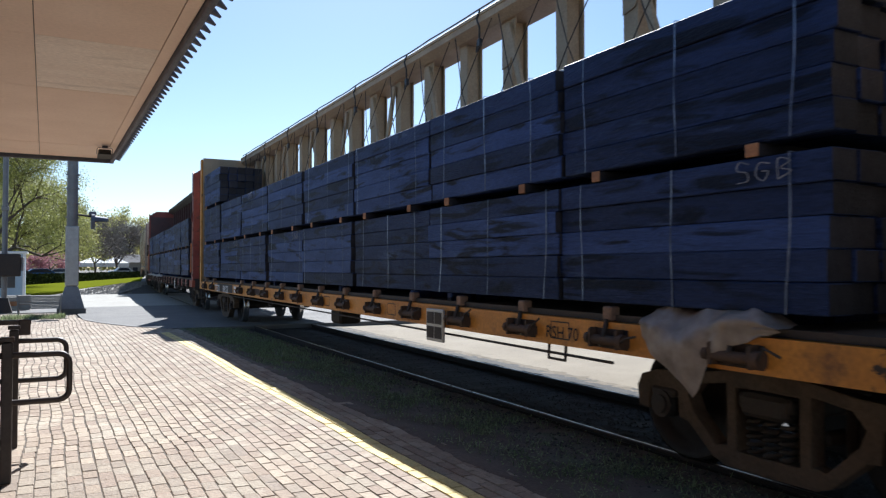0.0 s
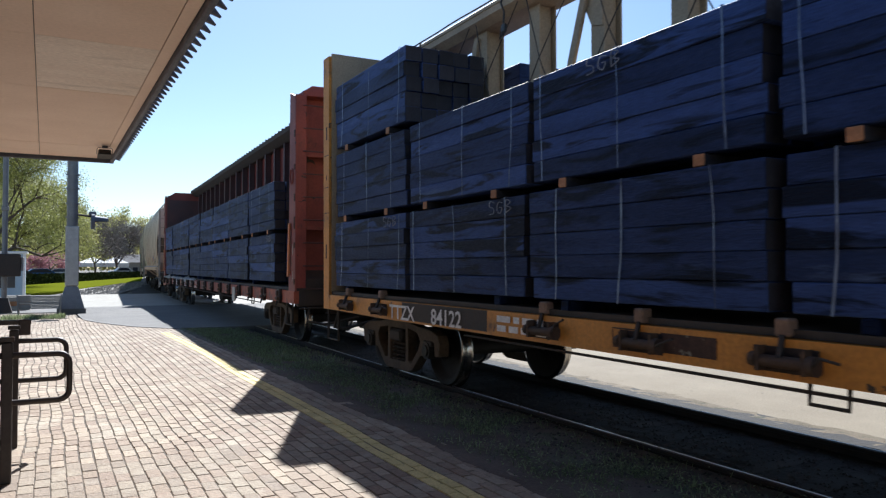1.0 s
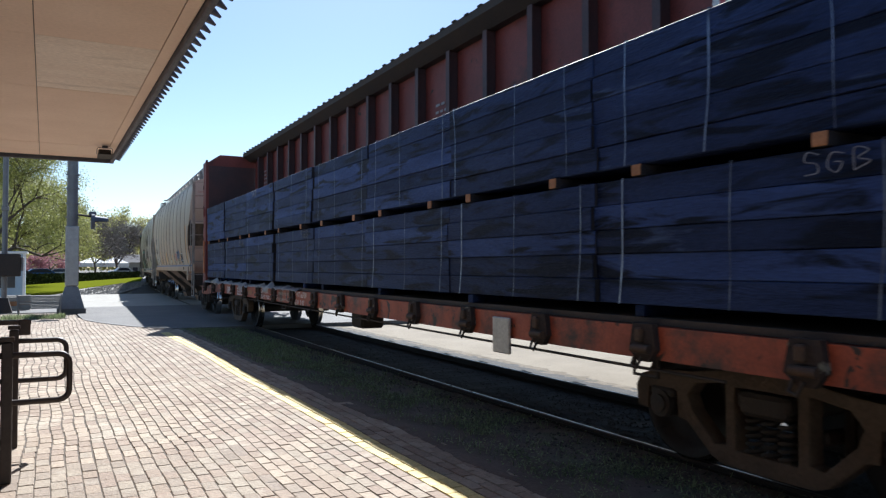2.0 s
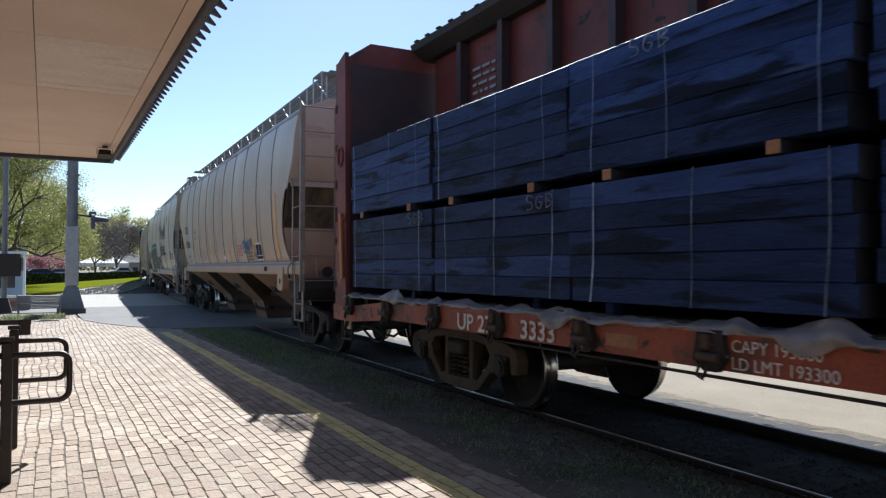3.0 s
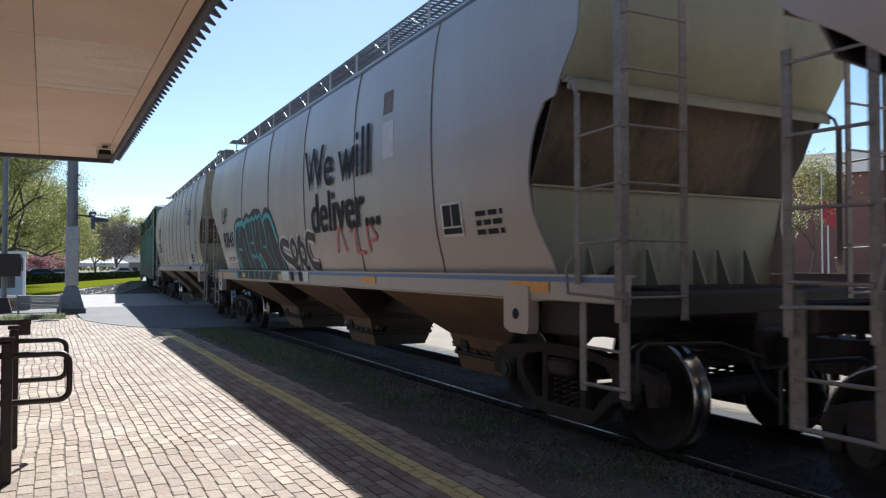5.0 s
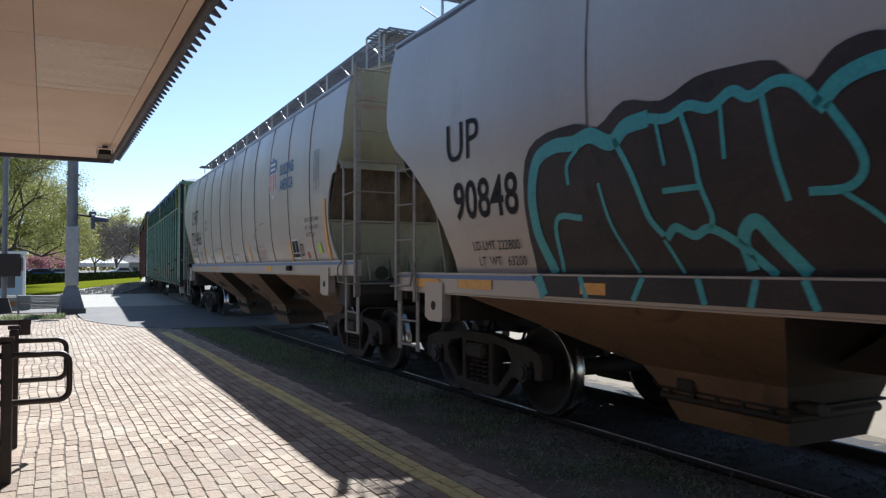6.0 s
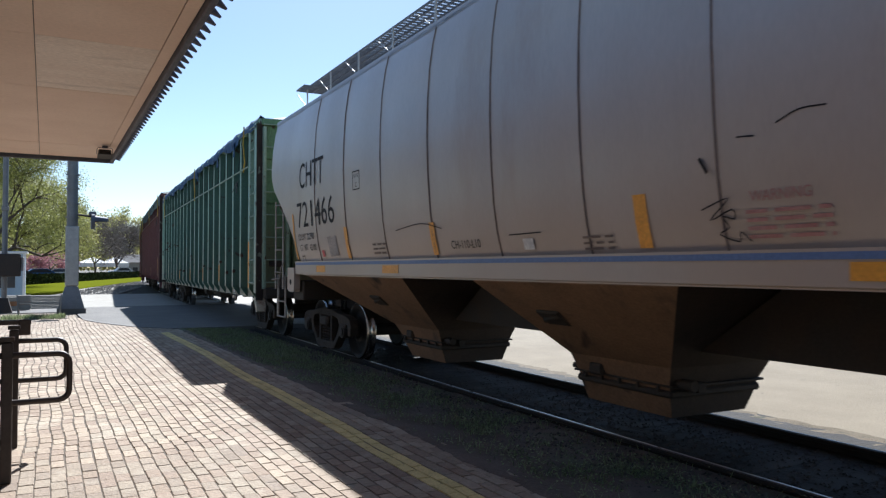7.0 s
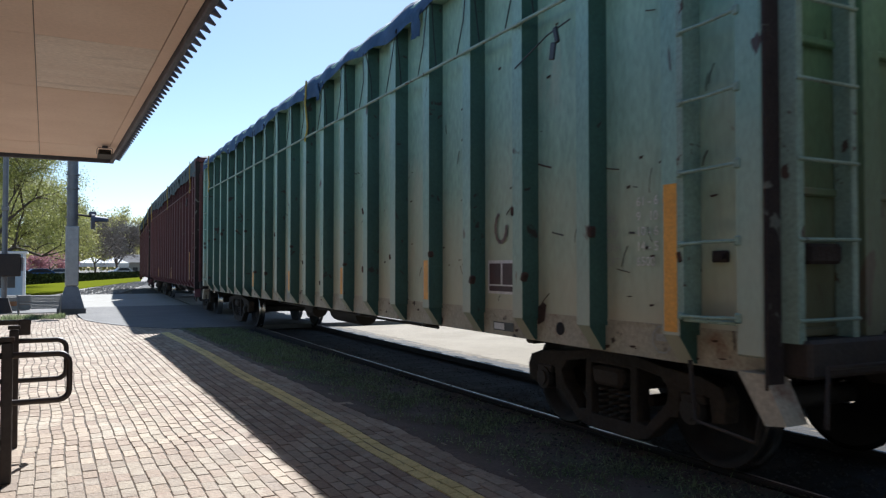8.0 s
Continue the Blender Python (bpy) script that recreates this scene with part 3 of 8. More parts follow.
def build_ground():
    k = Kit()
    k.box(0, 700, -0.35, 3000, 3000, 0.30)
    solid("ground", k, SOIL, "dark dirt ground that runs to the horizon", kind="structure")
    k = Kit()
    k.slab([(6.5, -60), (6.5, 0), (6.75, 19.05), (60, 19.05), (60, -60)], "z", -0.19, -0.10)
    solid("lot", k, LOT, "pale gravel lot beyond the track", kind="structure")
    k = Kit()
    k.slab([(-1.5, 50), (0.3, 52), (3.3, 66), (9.7, 91.5), (14.2, 131), (12, 131), (-3.2, 71.5), (-9, 51)], "z", -0.19, -0.06)
    solid("lawn", k, LAWN, "bright green lawn by the track", kind="structure")
    k = Kit()
    k.slab([(-40, 31), (-40, 45), (60, 48), (60, 31)], "z", -0.19, -0.02)
    solid("road", k, CONCRETE, "pale worn road over the crossing", kind="structure")
    k = Kit()
    edge = [(0.95, 24.8), (1.0, 23.4), (1.25, 22.3), (1.6, 21.2), (2.0, 20.2), (2.7, 19.25), (3.3, 19.1), (60, 19.1), (60, 30.99), (-1.5, 30.99), (-1.5, 28.0), (0.9, 27.9)]
    k.slab(edge, "z", -0.19, 0.012)
    solid("road_apron", k, ASPHALT, "patched grey asphalt apron at the crossing", kind="structure")
    k = Kit()
    k.slab([(0.2, 46.2), (3.0, 66), (9.5, 91.5), (14.5, 131), (17, 131), (11.6, 91.5), (7.0, 66), (3.4, 46.2)], "z", -0.18, -0.10)
    for i in range(2600):
        y = random.uniform(46.5, 90)
        x = 0.4 + (y - 46) * 0.14 + 0.0012 * (y - 46) ** 2 + random.uniform(0.0, 3.2)
        r = random.uniform(0.03, 0.08)
        k.add([(x + r, y, -0.10), (x, y + r, -0.10), (x - r, y, -0.10), (x, y - r, -0.10), (x, y, -0.10 + r)], [(0, 1, 4), (1, 2, 4), (2, 3, 4), (3, 0, 4)])
    tagged(solid("ballast_bank", k, GRAVEL, "pale loose stone bank beside the bend", kind="stuff"), category="gravel")


def build_track():
    ss = [-120, -60, -20] + [i * 4.0 for i in range(0, 46)]
    for side, name in ((-0.755, "near"), (0.755, "far")):
        for what in ("web", "top"):
            k = Kit()
            prof = [(-0.07, -0.17), (-0.07, -0.155), (-0.012, -0.13), (-0.012, -0.045), (-0.036, -0.03), (-0.036, -0.004), (0.036, -0.004), (0.036, -0.03), (0.012, -0.045), (0.012, -0.13), (0.07, -0.155), (0.07, -0.17)]
            if what == "top":
                prof = [(-0.004, -0.0035), (-0.002, 0.0), (0.014, 0.0), (0.018, -0.0035)]
            rows = []
            for s in ss:
                p, a = track_point(s)
                rows.append([(p.x + (side + y) * math.cos(a), p.y - (side + y) * math.sin(a), z) for y, z in prof])
            k.sheet(rows[::-1])
            for i in range(len(k.s)):
                k.s[i] = False
            if what == "web":
                rail = solid("rail", k, RAIL_STEEL, "rusty steel running rail with a polished top", "rail", "rails", "structure")
            else:
                part("rail_head", k, RAIL_TOP, rail, "polished rail top")
    k = Kit()
    k.box(0, 0, 0, 2.55, 0.22, 0.15, 0.01)
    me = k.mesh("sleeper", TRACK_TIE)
    bed = Kit()
    rows = []
    for s in ss:
        p, a = track_point(s)
        rows.append([(p.x + y * math.cos(a), p.y - y * math.sin(a), z) for y, z in ((-2.3, -0.20), (-1.4, -0.09), (-0.9, -0.083), (-0.6, -0.10), (0, -0.098), (0.6, -0.10), (0.9, -0.080), (1.25, -0.085), (1.6, -0.10), (2.2, -0.13))])
    bed.sheet(rows)
    bed_ob = solid("track_bed", bed, DARK_BED, "packed ballast bed under the track, darkened for the train's shade", kind="structure")
    for i in range(52):
        p, a = track_point(-2.0 + i * 0.55 + random.uniform(-0.03, 0.03))
        part("sleeper", me, None, bed_ob, at=Matrix.Translation((p.x, p.y, -0.171)) @ Matrix.Rotation(-a + random.uniform(-0.02, 0.02), 4, "Z"))
    k = Kit()
    for i in range(9000):
        y = random.uniform(0.5, 22) if i % 3 else random.uniform(0.5, 8)
        x = random.choice((random.gauss(4.0, 0.35), random.uniform(4.6, 5.95)))
        r = random.uniform(0.010, 0.024)
        z = -0.09
        if x < 4.46:
            z = -0.042
        a = random.uniform(0, 6.28)
        c, s = math.cos(a) * r, math.sin(a) * r
        k.add([(x + c, y + s, z), (x - s * 0.8, y + c * 0.8, z), (x - c, y - s, z), (x + s * 0.9, y - c * 0.9, z), (x + s * 0.2, y, z + r * 0.7)], [(0, 1, 4), (1, 2, 4), (2, 3, 4), (3, 0, 4)])
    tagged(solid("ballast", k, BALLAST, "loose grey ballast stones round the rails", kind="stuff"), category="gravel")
    k = Kit()
    rows = []
    for i in range(180):
        y = 0.5 + i * 0.104
        wide = 0.42 + 0.16 * noise.noise((y * 0.8, 0, 3)) + 0.13 * noise.noise((y * 4.0, 1, 3)) + 0.015 * y
        rows.append([(6.45 + wide * j / 6, y, -0.092 + 0.014 * noise.noise((j * 1.7, y * 6, 1)) - (0.012 if j == 6 else 0)) for j in range(7)])
    k.sheet(rows[::-1])
    tagged(solid("roadside_gravel", k, LOT_EDGE, "brown gravel and dry thatch beside the far rail", kind="stuff"), category="gravel")
    # verge between platform and rail
    k = Kit()
    rows = []
    for i in range(330):
        y = -20 + i * 0.122
        lap = 2.90 + 0.05 * noise.noise((1, y * 0.7, 3)) + 0.045 * noise.noise((2, y * 3.1, 3)) + 0.02 * noise.noise((3, y * 9, 3))
        rows.append([(lap - 0.012, y, -0.03)] + [(x, y, z + 0.012 * noise.noise((x * 3, y * 3, 0)) + 0.008 * noise.noise((x * 11, y * 11, 2))) for x, z in ((lap, 0.007), (lap + 0.07, 0.009), (3.14, -0.008), (3.3, -0.022), (3.45, -0.028), (3.6, -0.035), (3.8, -0.038), (4.0, -0.04), (4.25, -0.043), (4.46, -0.045))])
    k.sheet(rows[::-1])
    solid("verge", k, VERGE, "dirt verge between platform edge and rail", kind="structure")
    k = Kit()
    n = 0
    while n < 34000:
        y = random.uniform(1.6, 19.0)
        x = random.gauss(3.66, 0.36)
        green = noise.noise((x * 2.6, y * 1.5, 4)) + 0.4 * noise.noise((x * 9, y * 9, 1)) + (0.18 if y > 9 else 0.0)
        if not 2.95 < x < 4.46 or green < random.uniform(-0.35, 0.45):
            continue
        z = max(-0.022 - (x - 2.94) * 0.016, 0.004 - (x - 2.94) * 0.085)
        a = random.uniform(0, 6.28)
        dx, dy = math.cos(a), math.sin(a)
        if n % 3 and y < 11:
            # small round-leaved weeds, close to the soil
            r = random.uniform(0.006, 0.016)
            h = random.uniform(0.006, 0.04)
            t = random.uniform(-0.5, 0.5) * r
            k.add([(x + dx * r, y + dy * r, z + h + t), (x - dy * r * 0.7, y + dx * r * 0.7, z + h), (x - dx * r, y - dy * r, z + h - t), (x + dy * r * 0.7, y - dx * r * 0.7, z + h)], [(0, 1, 2, 3)])
        else:
            h = random.uniform(0.02, 0.07) * (1.0 + 0.5 * noise.noise((x, y * 0.6, 9)))
            w = random.uniform(0.003, 0.007)
            ln = random.uniform(0.3, 1.2) * h
            k.add([(x - dy * w, y + dx * w, z), (x + dy * w, y - dx * w, z), (x + dx * ln, y + dy * ln, z + h)], [(0, 1, 2)])
        n += 1
    tagged(solid("grass", k, GRASS, "thin green grass and weeds along the rail", kind="stuff"), category="grass")


PLATFORM_EDGE = 2.92
BRICK_W, BRICK_L = 0.101, 0.206


# how the rows by the platform's edge sway from a straight line, along the platform
EDGE_SWAY = ((0, -0.02), (4.0, -0.025), (5.5, -0.036), (7.0, -0.012), (8.6, -0.003), (10.5, -0.025), (13.5, 0.028), (18.8, -0.025), (28, -0.02))


def glide(pairs, y):
    for (a, u), (b, v) in zip(pairs, pairs[1:]):
        if y <= b:
            f = max(0.0, (y - a) / (b - a))
            return u + (v - u) * f * f * (3 - 2 * f)
    return pairs[-1][1]


def build_platform():
    """Clay pavers in wavy running rows along the platform; two rows near the edge are painted yellow."""
    k = Kit()
    k.slab([(-14, -16), (PLATFORM_EDGE, -16), (PLATFORM_EDGE, 19.15), (2.7, 19.2), (2.0, 20.15), (1.6, 21.15), (1.25, 22.25), (1.0, 23.3), (0.9, 24.8), (0.9, 27.85), (-1.55, 27.9), (-1.55, 31), (-14, 31)], "z", -0.24, -0.008)
    floor = solid("platform", k, JOINT, "brick-paved station platform", kind="structure")
    k = Kit()
    w, l, h = BRICK_W - 0.006, BRICK_L - 0.004, 0.06
    k.box(0, 0, -h / 2, w, l, h, 0.004)
    plain, yellow = k.mesh("brick", BRICK), k.mesh("brick", YELLOW_BRICK)
    far = {"plain": Kit(), "yellow": Kit()}
    yellow_rows = (32, 33)
    done = 0
    for row in range(-22, 39):
        x0 = -0.80 + row * BRICK_W
        y = -13.272 + (row % 2) * BRICK_L / 2
        while y < 27.5:
            shift = 0.060 * noise.noise((x0 * 0.35, y * 0.42, 2.0)) + 0.028 * noise.noise((x0 * 0.9, y * 1.3, 8.0))
            edge = max(0.0, min(1.0, (x0 - 1.2) / 0.8))
            bow = glide(EDGE_SWAY, y)
            x = x0 + shift * (1 - edge) + bow * edge
            end = 19.0 if x > 2.75 else 24.6 - max(0, x - 0.9) * 2.9 if x > 0.85 else 27.4
            if -2.9 < x < PLATFORM_EDGE - 0.05 and y < end and (y < 12 or x > -1.3):
                z = random.uniform(-0.002, 0.002) + 0.005 * noise.noise((x * 0.8, y * 0.8, 5))
                turn = random.uniform(-1.2, 1.2)
                kind = "yellow" if row in yellow_rows and y < 18.2 else "plain"
                if 3.2 < y < 6.3 and -0.4 < x < 1.9 and done < 300:
                    part("brick", yellow if kind == "yellow" else plain, None, floor, at=pose(x, y, z, random.uniform(-0.6, 0.6), random.uniform(-0.8, 0.8), turn))
                    done += 1
                else:
                    t = math.radians(turn)
                    c, s = math.cos(t), math.sin(t)
                    e = 0.004
                    zz = (z + random.uniform(-0.002, 0.002), z + random.uniform(-0.002, 0.002), z, z)
                    j = lambda: random.uniform(0.94, 1.02)
                    hw = w / 2
                    base = [(-hw * j(), -l / 2 * j()), (hw * j(), -l / 2 * j()), (hw * j(), l / 2 * j()), (-hw * j(), l / 2 * j())]
                    top = [(a * (1 - 2 * e / w), b * (1 - 2 * e / l)) for a, b in base]
                    vs = [(x + a * c - b * s, y + a * s + b * c, z - 0.02) for a, b in base] + [(x + a * c - b * s, y + a * s + b * c, q) for (a, b), q in zip(top, zz)]
                    far[kind].add(vs, [(4, 5, 6, 7), (0, 1, 5, 4), (1, 2, 6, 5), (2, 3, 7, 6), (3, 0, 4, 7)])
            y += BRICK_L
    for kind, mat in (("plain", BRICK), ("yellow", YELLOW_BRICK)):
        tagged(part("bricks", far[kind], mat, floor), kind="stuff")
    # edging of soldier bricks
    k = Kit()
    for i in range(130):
        k.box(PLATFORM_EDGE + 0.0, -4 + i * 0.178, -0.035 + random.uniform(-0.003, 0.003), 0.20, 0.168, 0.07, 0.006, Matrix.Rotation(random.uniform(-0.02, 0.02), 3, "Z"))
    tagged(part("edging", k, BRICK, floor), kind="stuff")


# ---- station canopy ----
def build_canopy():
    z = 3.4
    k = Kit()
    mats = []
    xs = [-6.0, -3.74, -2.52, -1.30, -0.10, 0.872, 0.985]
    ys = [-6.0, -3.6, -1.2, 0.9, 2.92, 4.89, 6.85, 8.82, 10.9, 12.75, 14.15]
    for i in range(len(xs) - 1):
        for j in range(len(ys) - 1):
            if i == 5 and j % 2 and j > 2:
                continue
            g = 0.006
            y1 = ys[j + 2] if i == 5 and j > 2 and j + 2 < len(ys) else ys[j + 1]
            before = len(k.f)
            k.box((xs[i] + xs[i + 1]) / 2, (ys[j] + y1) / 2, z + 0.009 + random.uniform(0, 0.004), xs[i + 1] - xs[i] - g, y1 - ys[j] - g, 0.018, 0.002)
            mats += [1 if (i == 4 and j == 6) else 0] * (len(k.f) - before)
    me = k.mesh("canopy_ceiling", [SOFFIT, SOFFIT_WORN])
    me.polygons.foreach_set("material_index", mats)
    ob = new("ceiling", me)
    tagged(ob, "pinkish tan painted plywood soffit of a station canopy", kind="structure")
    k = Kit()
    k.box(-2.5, 4.1, z + 0.10, 7.0, 20.4, 0.12)
    solid("canopy_roof", k, FASCIA, "dark canopy deck above the plywood", "roof", kind="structure")
    k = Kit()
    k.box(1.015, 4.1, z + 0.045, 0.05, 20.3, 0.22, 0.01)
    k.box(-2.5, 14.22, z + 0.045, 7.1, 0.05, 0.22, 0.01)
    f = solid("fascia", k, FASCIA, "dark metal fascia with a row of small clips", "trim", kind="structure")
    k = Kit()
    for i in range(70):
        y = 0.2 + i * 0.2
        k.rod((1.03, y, z + 0.03), (1.135, y + 0.01, z - 0.035), 0.045, 6, 0.010)
        k.box(1.05, y, z + 0.045, 0.04, 0.08, 0.06)
    part("clip", k, FASCIA, f)
    # flood lamp at the corner
    lamp = thing("flood_lamp", "small dark flood lamp under the canopy corner", "lamp", pose(0.80, 12.6, z - 0.005) @ Matrix.Scale(0.66, 4))
    k = Kit()
    k.box(0, 0, -0.03, 0.12, 0.12, 0.05, 0.01)
    part("bracket", k, FASCIA, lamp)
    k = Kit()
    k.box(0, 0.06, -0.17, 0.28, 0.18, 0.13, 0.02, Matrix.Rotation(-0.35, 3, "X"))
    k.box(0, 0.02, -0.245, 0.32, 0.24, 0.02, 0.004, Matrix.Rotation(-0.35, 3, "X"))
    part("housing", k, LAMP_BLACK, lamp)
    k = Kit()
    k.pipe([(-0.17, 0.04, -0.2), (-0.17, 0.02, -0.1), (-0.15, 0, -0.05), (0.15, 0, -0.05), (0.17, 0.02, -0.1), (0.17, 0.04, -0.2)], 0.008, 5)
    part("yoke", k, FASCIA, lamp)
    # the station's own wall, behind and beside the view
    k = Kit()
    k.box(-4.6, 2.0, 1.65, 0.3, 15.0, 3.46)
    k.box(-9.0, -9.9, 1.65, 9.0, 0.3, 3.46)
    solid("wall_west", k, WALL_PAINT, "plain painted station wall under the canopy", kind="structure")


def build_handrail():
    """Painted tube handrails with looped ends at the head of a ramp."""
    for i, (x, y, h) in enumerate(((-0.205, 6.0, 0.0), (-0.20, 7.15, 0.0))):
        rail = thing("handrail", "brown painted tube handrail with a rounded loop end", "handrail", group="ramp handrails")
        k = Kit()
        k.box(x - 0.02, y, 0.49, 0.07, 0.07, 0.98, 0.008)
        part("post", k, RAILING, rail)
        k = Kit()
        loop = []
        for cx, cz, a0 in ((0.30, 0.815, 90), (0.30, 0.625, 0)):
            for s in range(5):
                a = radians(a0 - s * 22.5)
                loop.append((x + cx + 0.07 * math.cos(a), y, cz + 0.07 * math.sin(a)))
        k.pipe([(x - 0.9, y, 0.885)] + loop + [(x - 0.9, y, 0.555)], 0.021, 10)
        part("loop_rail", k, RAILING, rail)
        k = Kit()
        k.box(x - 0.02, y, 1.0, 0.09, 0.09, 0.03, 0.005)
        part("cap", k, RAILING, rail)
    fence = thing("ramp_fence", "brown metal picket panel beside the ramp", "fence")
    for y, z in ((6.0, 0.98), (6.0, 0.10), (6.0, 0.28)):
        k = Kit()
        k.box(-0.75, y + 0.02, z, 1.0, 0.035, 0.04, 0.004)
        part("fence_rail", k, RAILING, fence)
    for i in range(9):
        k = Kit()
        k.box(-0.36 - i * 0.11, 6.02, 0.52, 0.014, 0.014, 0.92)
        part("picket", k, RAILING, fence)
    k = Kit()
    k.box(-0.52, 8.9, 0.93, 0.80, 0.06, 0.05, 0.006)
    part("top_rail", k, RAILING, fence)
    k = Kit()
    k.box(-0.18, 8.9, 0.875, 0.11, 0.08, 0.16, 0.01)
    part("bracket_plate", k, RAILING, fence)


# ---- crossing and far things ----
def build_mast():
    m = thing("signal_mast", "tall weathered aluminium crossing signal mast on a flared base", "mast", pose(0.775, 27.2, 0.03))
    k = Kit()
    k.slab([(-0.42, -0.42), (0.42, -0.42), (0.42, 0.42), (-0.42, 0.42)], "z", -0.05, 0.14)
    part("footing", k, ASPHALT, m)
    k = Kit()
    k.add([(-0.38, -0.38, 0.14), (0.38, -0.38, 0.14), (0.38, 0.38, 0.14), (-0.38, 0.38, 0.14), (-0.19, -0.19, 0.85), (0.19, -0.19, 0.85), (0.19, 0.19, 0.85), (-0.19, 0.19, 0.85)],
          [(0, 1, 5, 4), (1, 2, 6, 5), (2, 3, 7, 6), (3, 0, 4, 7), (4, 5, 6, 7), (3, 2, 1, 0)])
    part("base", k, MAST_METAL, m)
    for sx in (-1, 1):
        for sy in (-1, 1):
            k = Kit()
            k.rod((sx * 0.32, sy * 0.32, 0.13), (sx * 0.32, sy * 0.32, 0.24), 0.03, 8)
            part("bolt", k, DARK_STEEL, m)
    k = Kit()
    k.rod((0, 0, 0.8), (0, 0, 8.5), 0.175, 20, 0.155)
    part("pole", k, MAST_METAL, m)
    k = Kit()
    k.box(0.0, -0.17, 1.85, 0.40, 0.10, 1.95, 0.02)
    part("lower_sleeve", k, GALV, m, "paler sheet-metal sleeve")
    for z in (3.1, 3.55, 4.05, 4.5):
        k = Kit()
        k.rod((0, 0, z), (0, 0, z + 0.05), 0.205, 20)
        part("band", k, MAST_METAL, m)
    k = Kit()
    k.rod((0.15, 0, 3.22), (0.62, 0, 3.16), 0.035, 8)
    part("arm", k, DARK_STEEL, m)
    for y, sg in ((-0.12, -1), (0.12, 1)):
        k = Kit()
        k.rod((0.56, y, 3.0), (0.66, y, 3.0), 0.25, 20)
        lamp = part("signal_head", k, FASCIA, m, "dark round crossing light with a hood")
        k = Kit()
        n = 10
        rows = []
        for x, r in ((0.66, 0.17), (1.06, 0.15)):
            rows.append([(x, y + r * math.cos(math.pi * i / n), 3.02 + r * math.sin(math.pi * i / n) * (1 if x < 0.7 else 0.75)) for i in range(n + 1)])
        k.sheet(rows, (0, 0, -0.008))
        part("hood", k, FASCIA, lamp)
        k = Kit()
        k.rod((0.66, y, 3.0), (0.675, y, 3.0), 0.14, 16)
        part("lens", k, LENS, lamp)
    k = Kit()
    k.box(0.60, 0, 3.27, 0.22, 0.22, 0.12, 0.02)
    part("junction_box", k, FASCIA, m)
    p = thing("utility_pole", "grey steel pole with a dark control box", "pole", pose(-1.18, 28.4, 0.0))
    k = Kit()
    k.rod((0, 0, 0), (0, 0, 8.0), 0.085, 14)
    part("shaft", k, MAST_METAL, p)
    k = Kit()
    k.add([(-0.25, -0.25, 0), (0.25, -0.25, 0), (0.25, 0.25, 0), (-0.25, 0.25, 0), (-0.11, -0.11, 0.5), (0.11, -0.11, 0.5), (0.11, 0.11, 0.5), (-0.11, 0.11, 0.5)], [(0, 1, 5, 4), (1, 2, 6, 5), (2, 3, 7, 6), (3, 0, 4, 7), (4, 5, 6, 7)])
    part("base", k, DARK_STEEL, p)
    k = Kit()
    k.box(0.12, -0.25, 1.58, 0.72, 0.36, 0.74, 0.03)
    bx = part("control_box", k, DARK_STEEL, p, "dark brown metal control box")
    k = Kit()
    k.box(0.52, -0.25, 1.62, 0.07, 0.28, 0.46, 0.02)
    part("meter", k, MAST_METAL, bx)
    k = Kit()
    k.box(0, 0, 3.45, 0.22, 0.2, 0.16, 0.02)
    part("collar", k, MAST_METAL, p)


def build_bench():
    b = thing("bench", "grey metal mesh bench seen from behind", "bench", pose(-0.14, 26.1, 0.0, 0, 0, -2))
    for i in range(9):
        k = Kit()
        k.box(0, -0.03 + i * 0.004, 0.25 + i * 0.045, 1.18, 0.012, 0.041, 0.003)
        part("back_slat", k, BENCH_GREY, b)
    for i in range(8):
        k = Kit()
        k.box(0, 0.06 + i * 0.055, 0.40, 1.18, 0.045, 0.012, 0.003)
        part("seat_slat", k, BENCH_GREY, b)
    for sx in (-1, 1):
        k = Kit()
        k.pipe([(sx * 0.56, -0.08, 0), (sx * 0.58, -0.06, 0.40), (sx * 0.60, 0.02, 0.66)], 0.022, 7)
        k.pipe([(sx * 0.58, -0.06, 0.38), (sx * 0.58, 0.45, 0.38), (sx * 0.58, 0.5, 0.0)], 0.022, 7)
        part("leg", k, BENCH_GREY, b)


def build_weeds():
    rng = random.Random(61)
    k = Kit()
    for i in range(2600):
        x, y = rng.uniform(-1.1, 0.55), rng.gauss(25.0, 0.28)
        h, a, w = rng.uniform(0.03, 0.16), rng.uniform(0, 6.28), rng.uniform(0.006, 0.014)
        dx, dy = math.cos(a), math.sin(a)
        k.add([(x - dy * w, y + dx * w, 0), (x + dy * w, y - dx * w, 0), (x + dx * h * 0.5, y + dy * h * 0.5, h)], [(0, 1, 2)])
    tagged(solid("weeds", k, GRASS, "low bright weeds before the bench", kind="stuff"), category="grass")
    k = Kit()
    k.slab([(-1.2, 24.5), (0.6, 24.45), (0.62, 25.6), (-1.2, 25.7)], "z", -0.1, 0.012)
    solid("planting_bed", k, VERGE, "narrow dirt bed at the end of the paving", kind="structure")


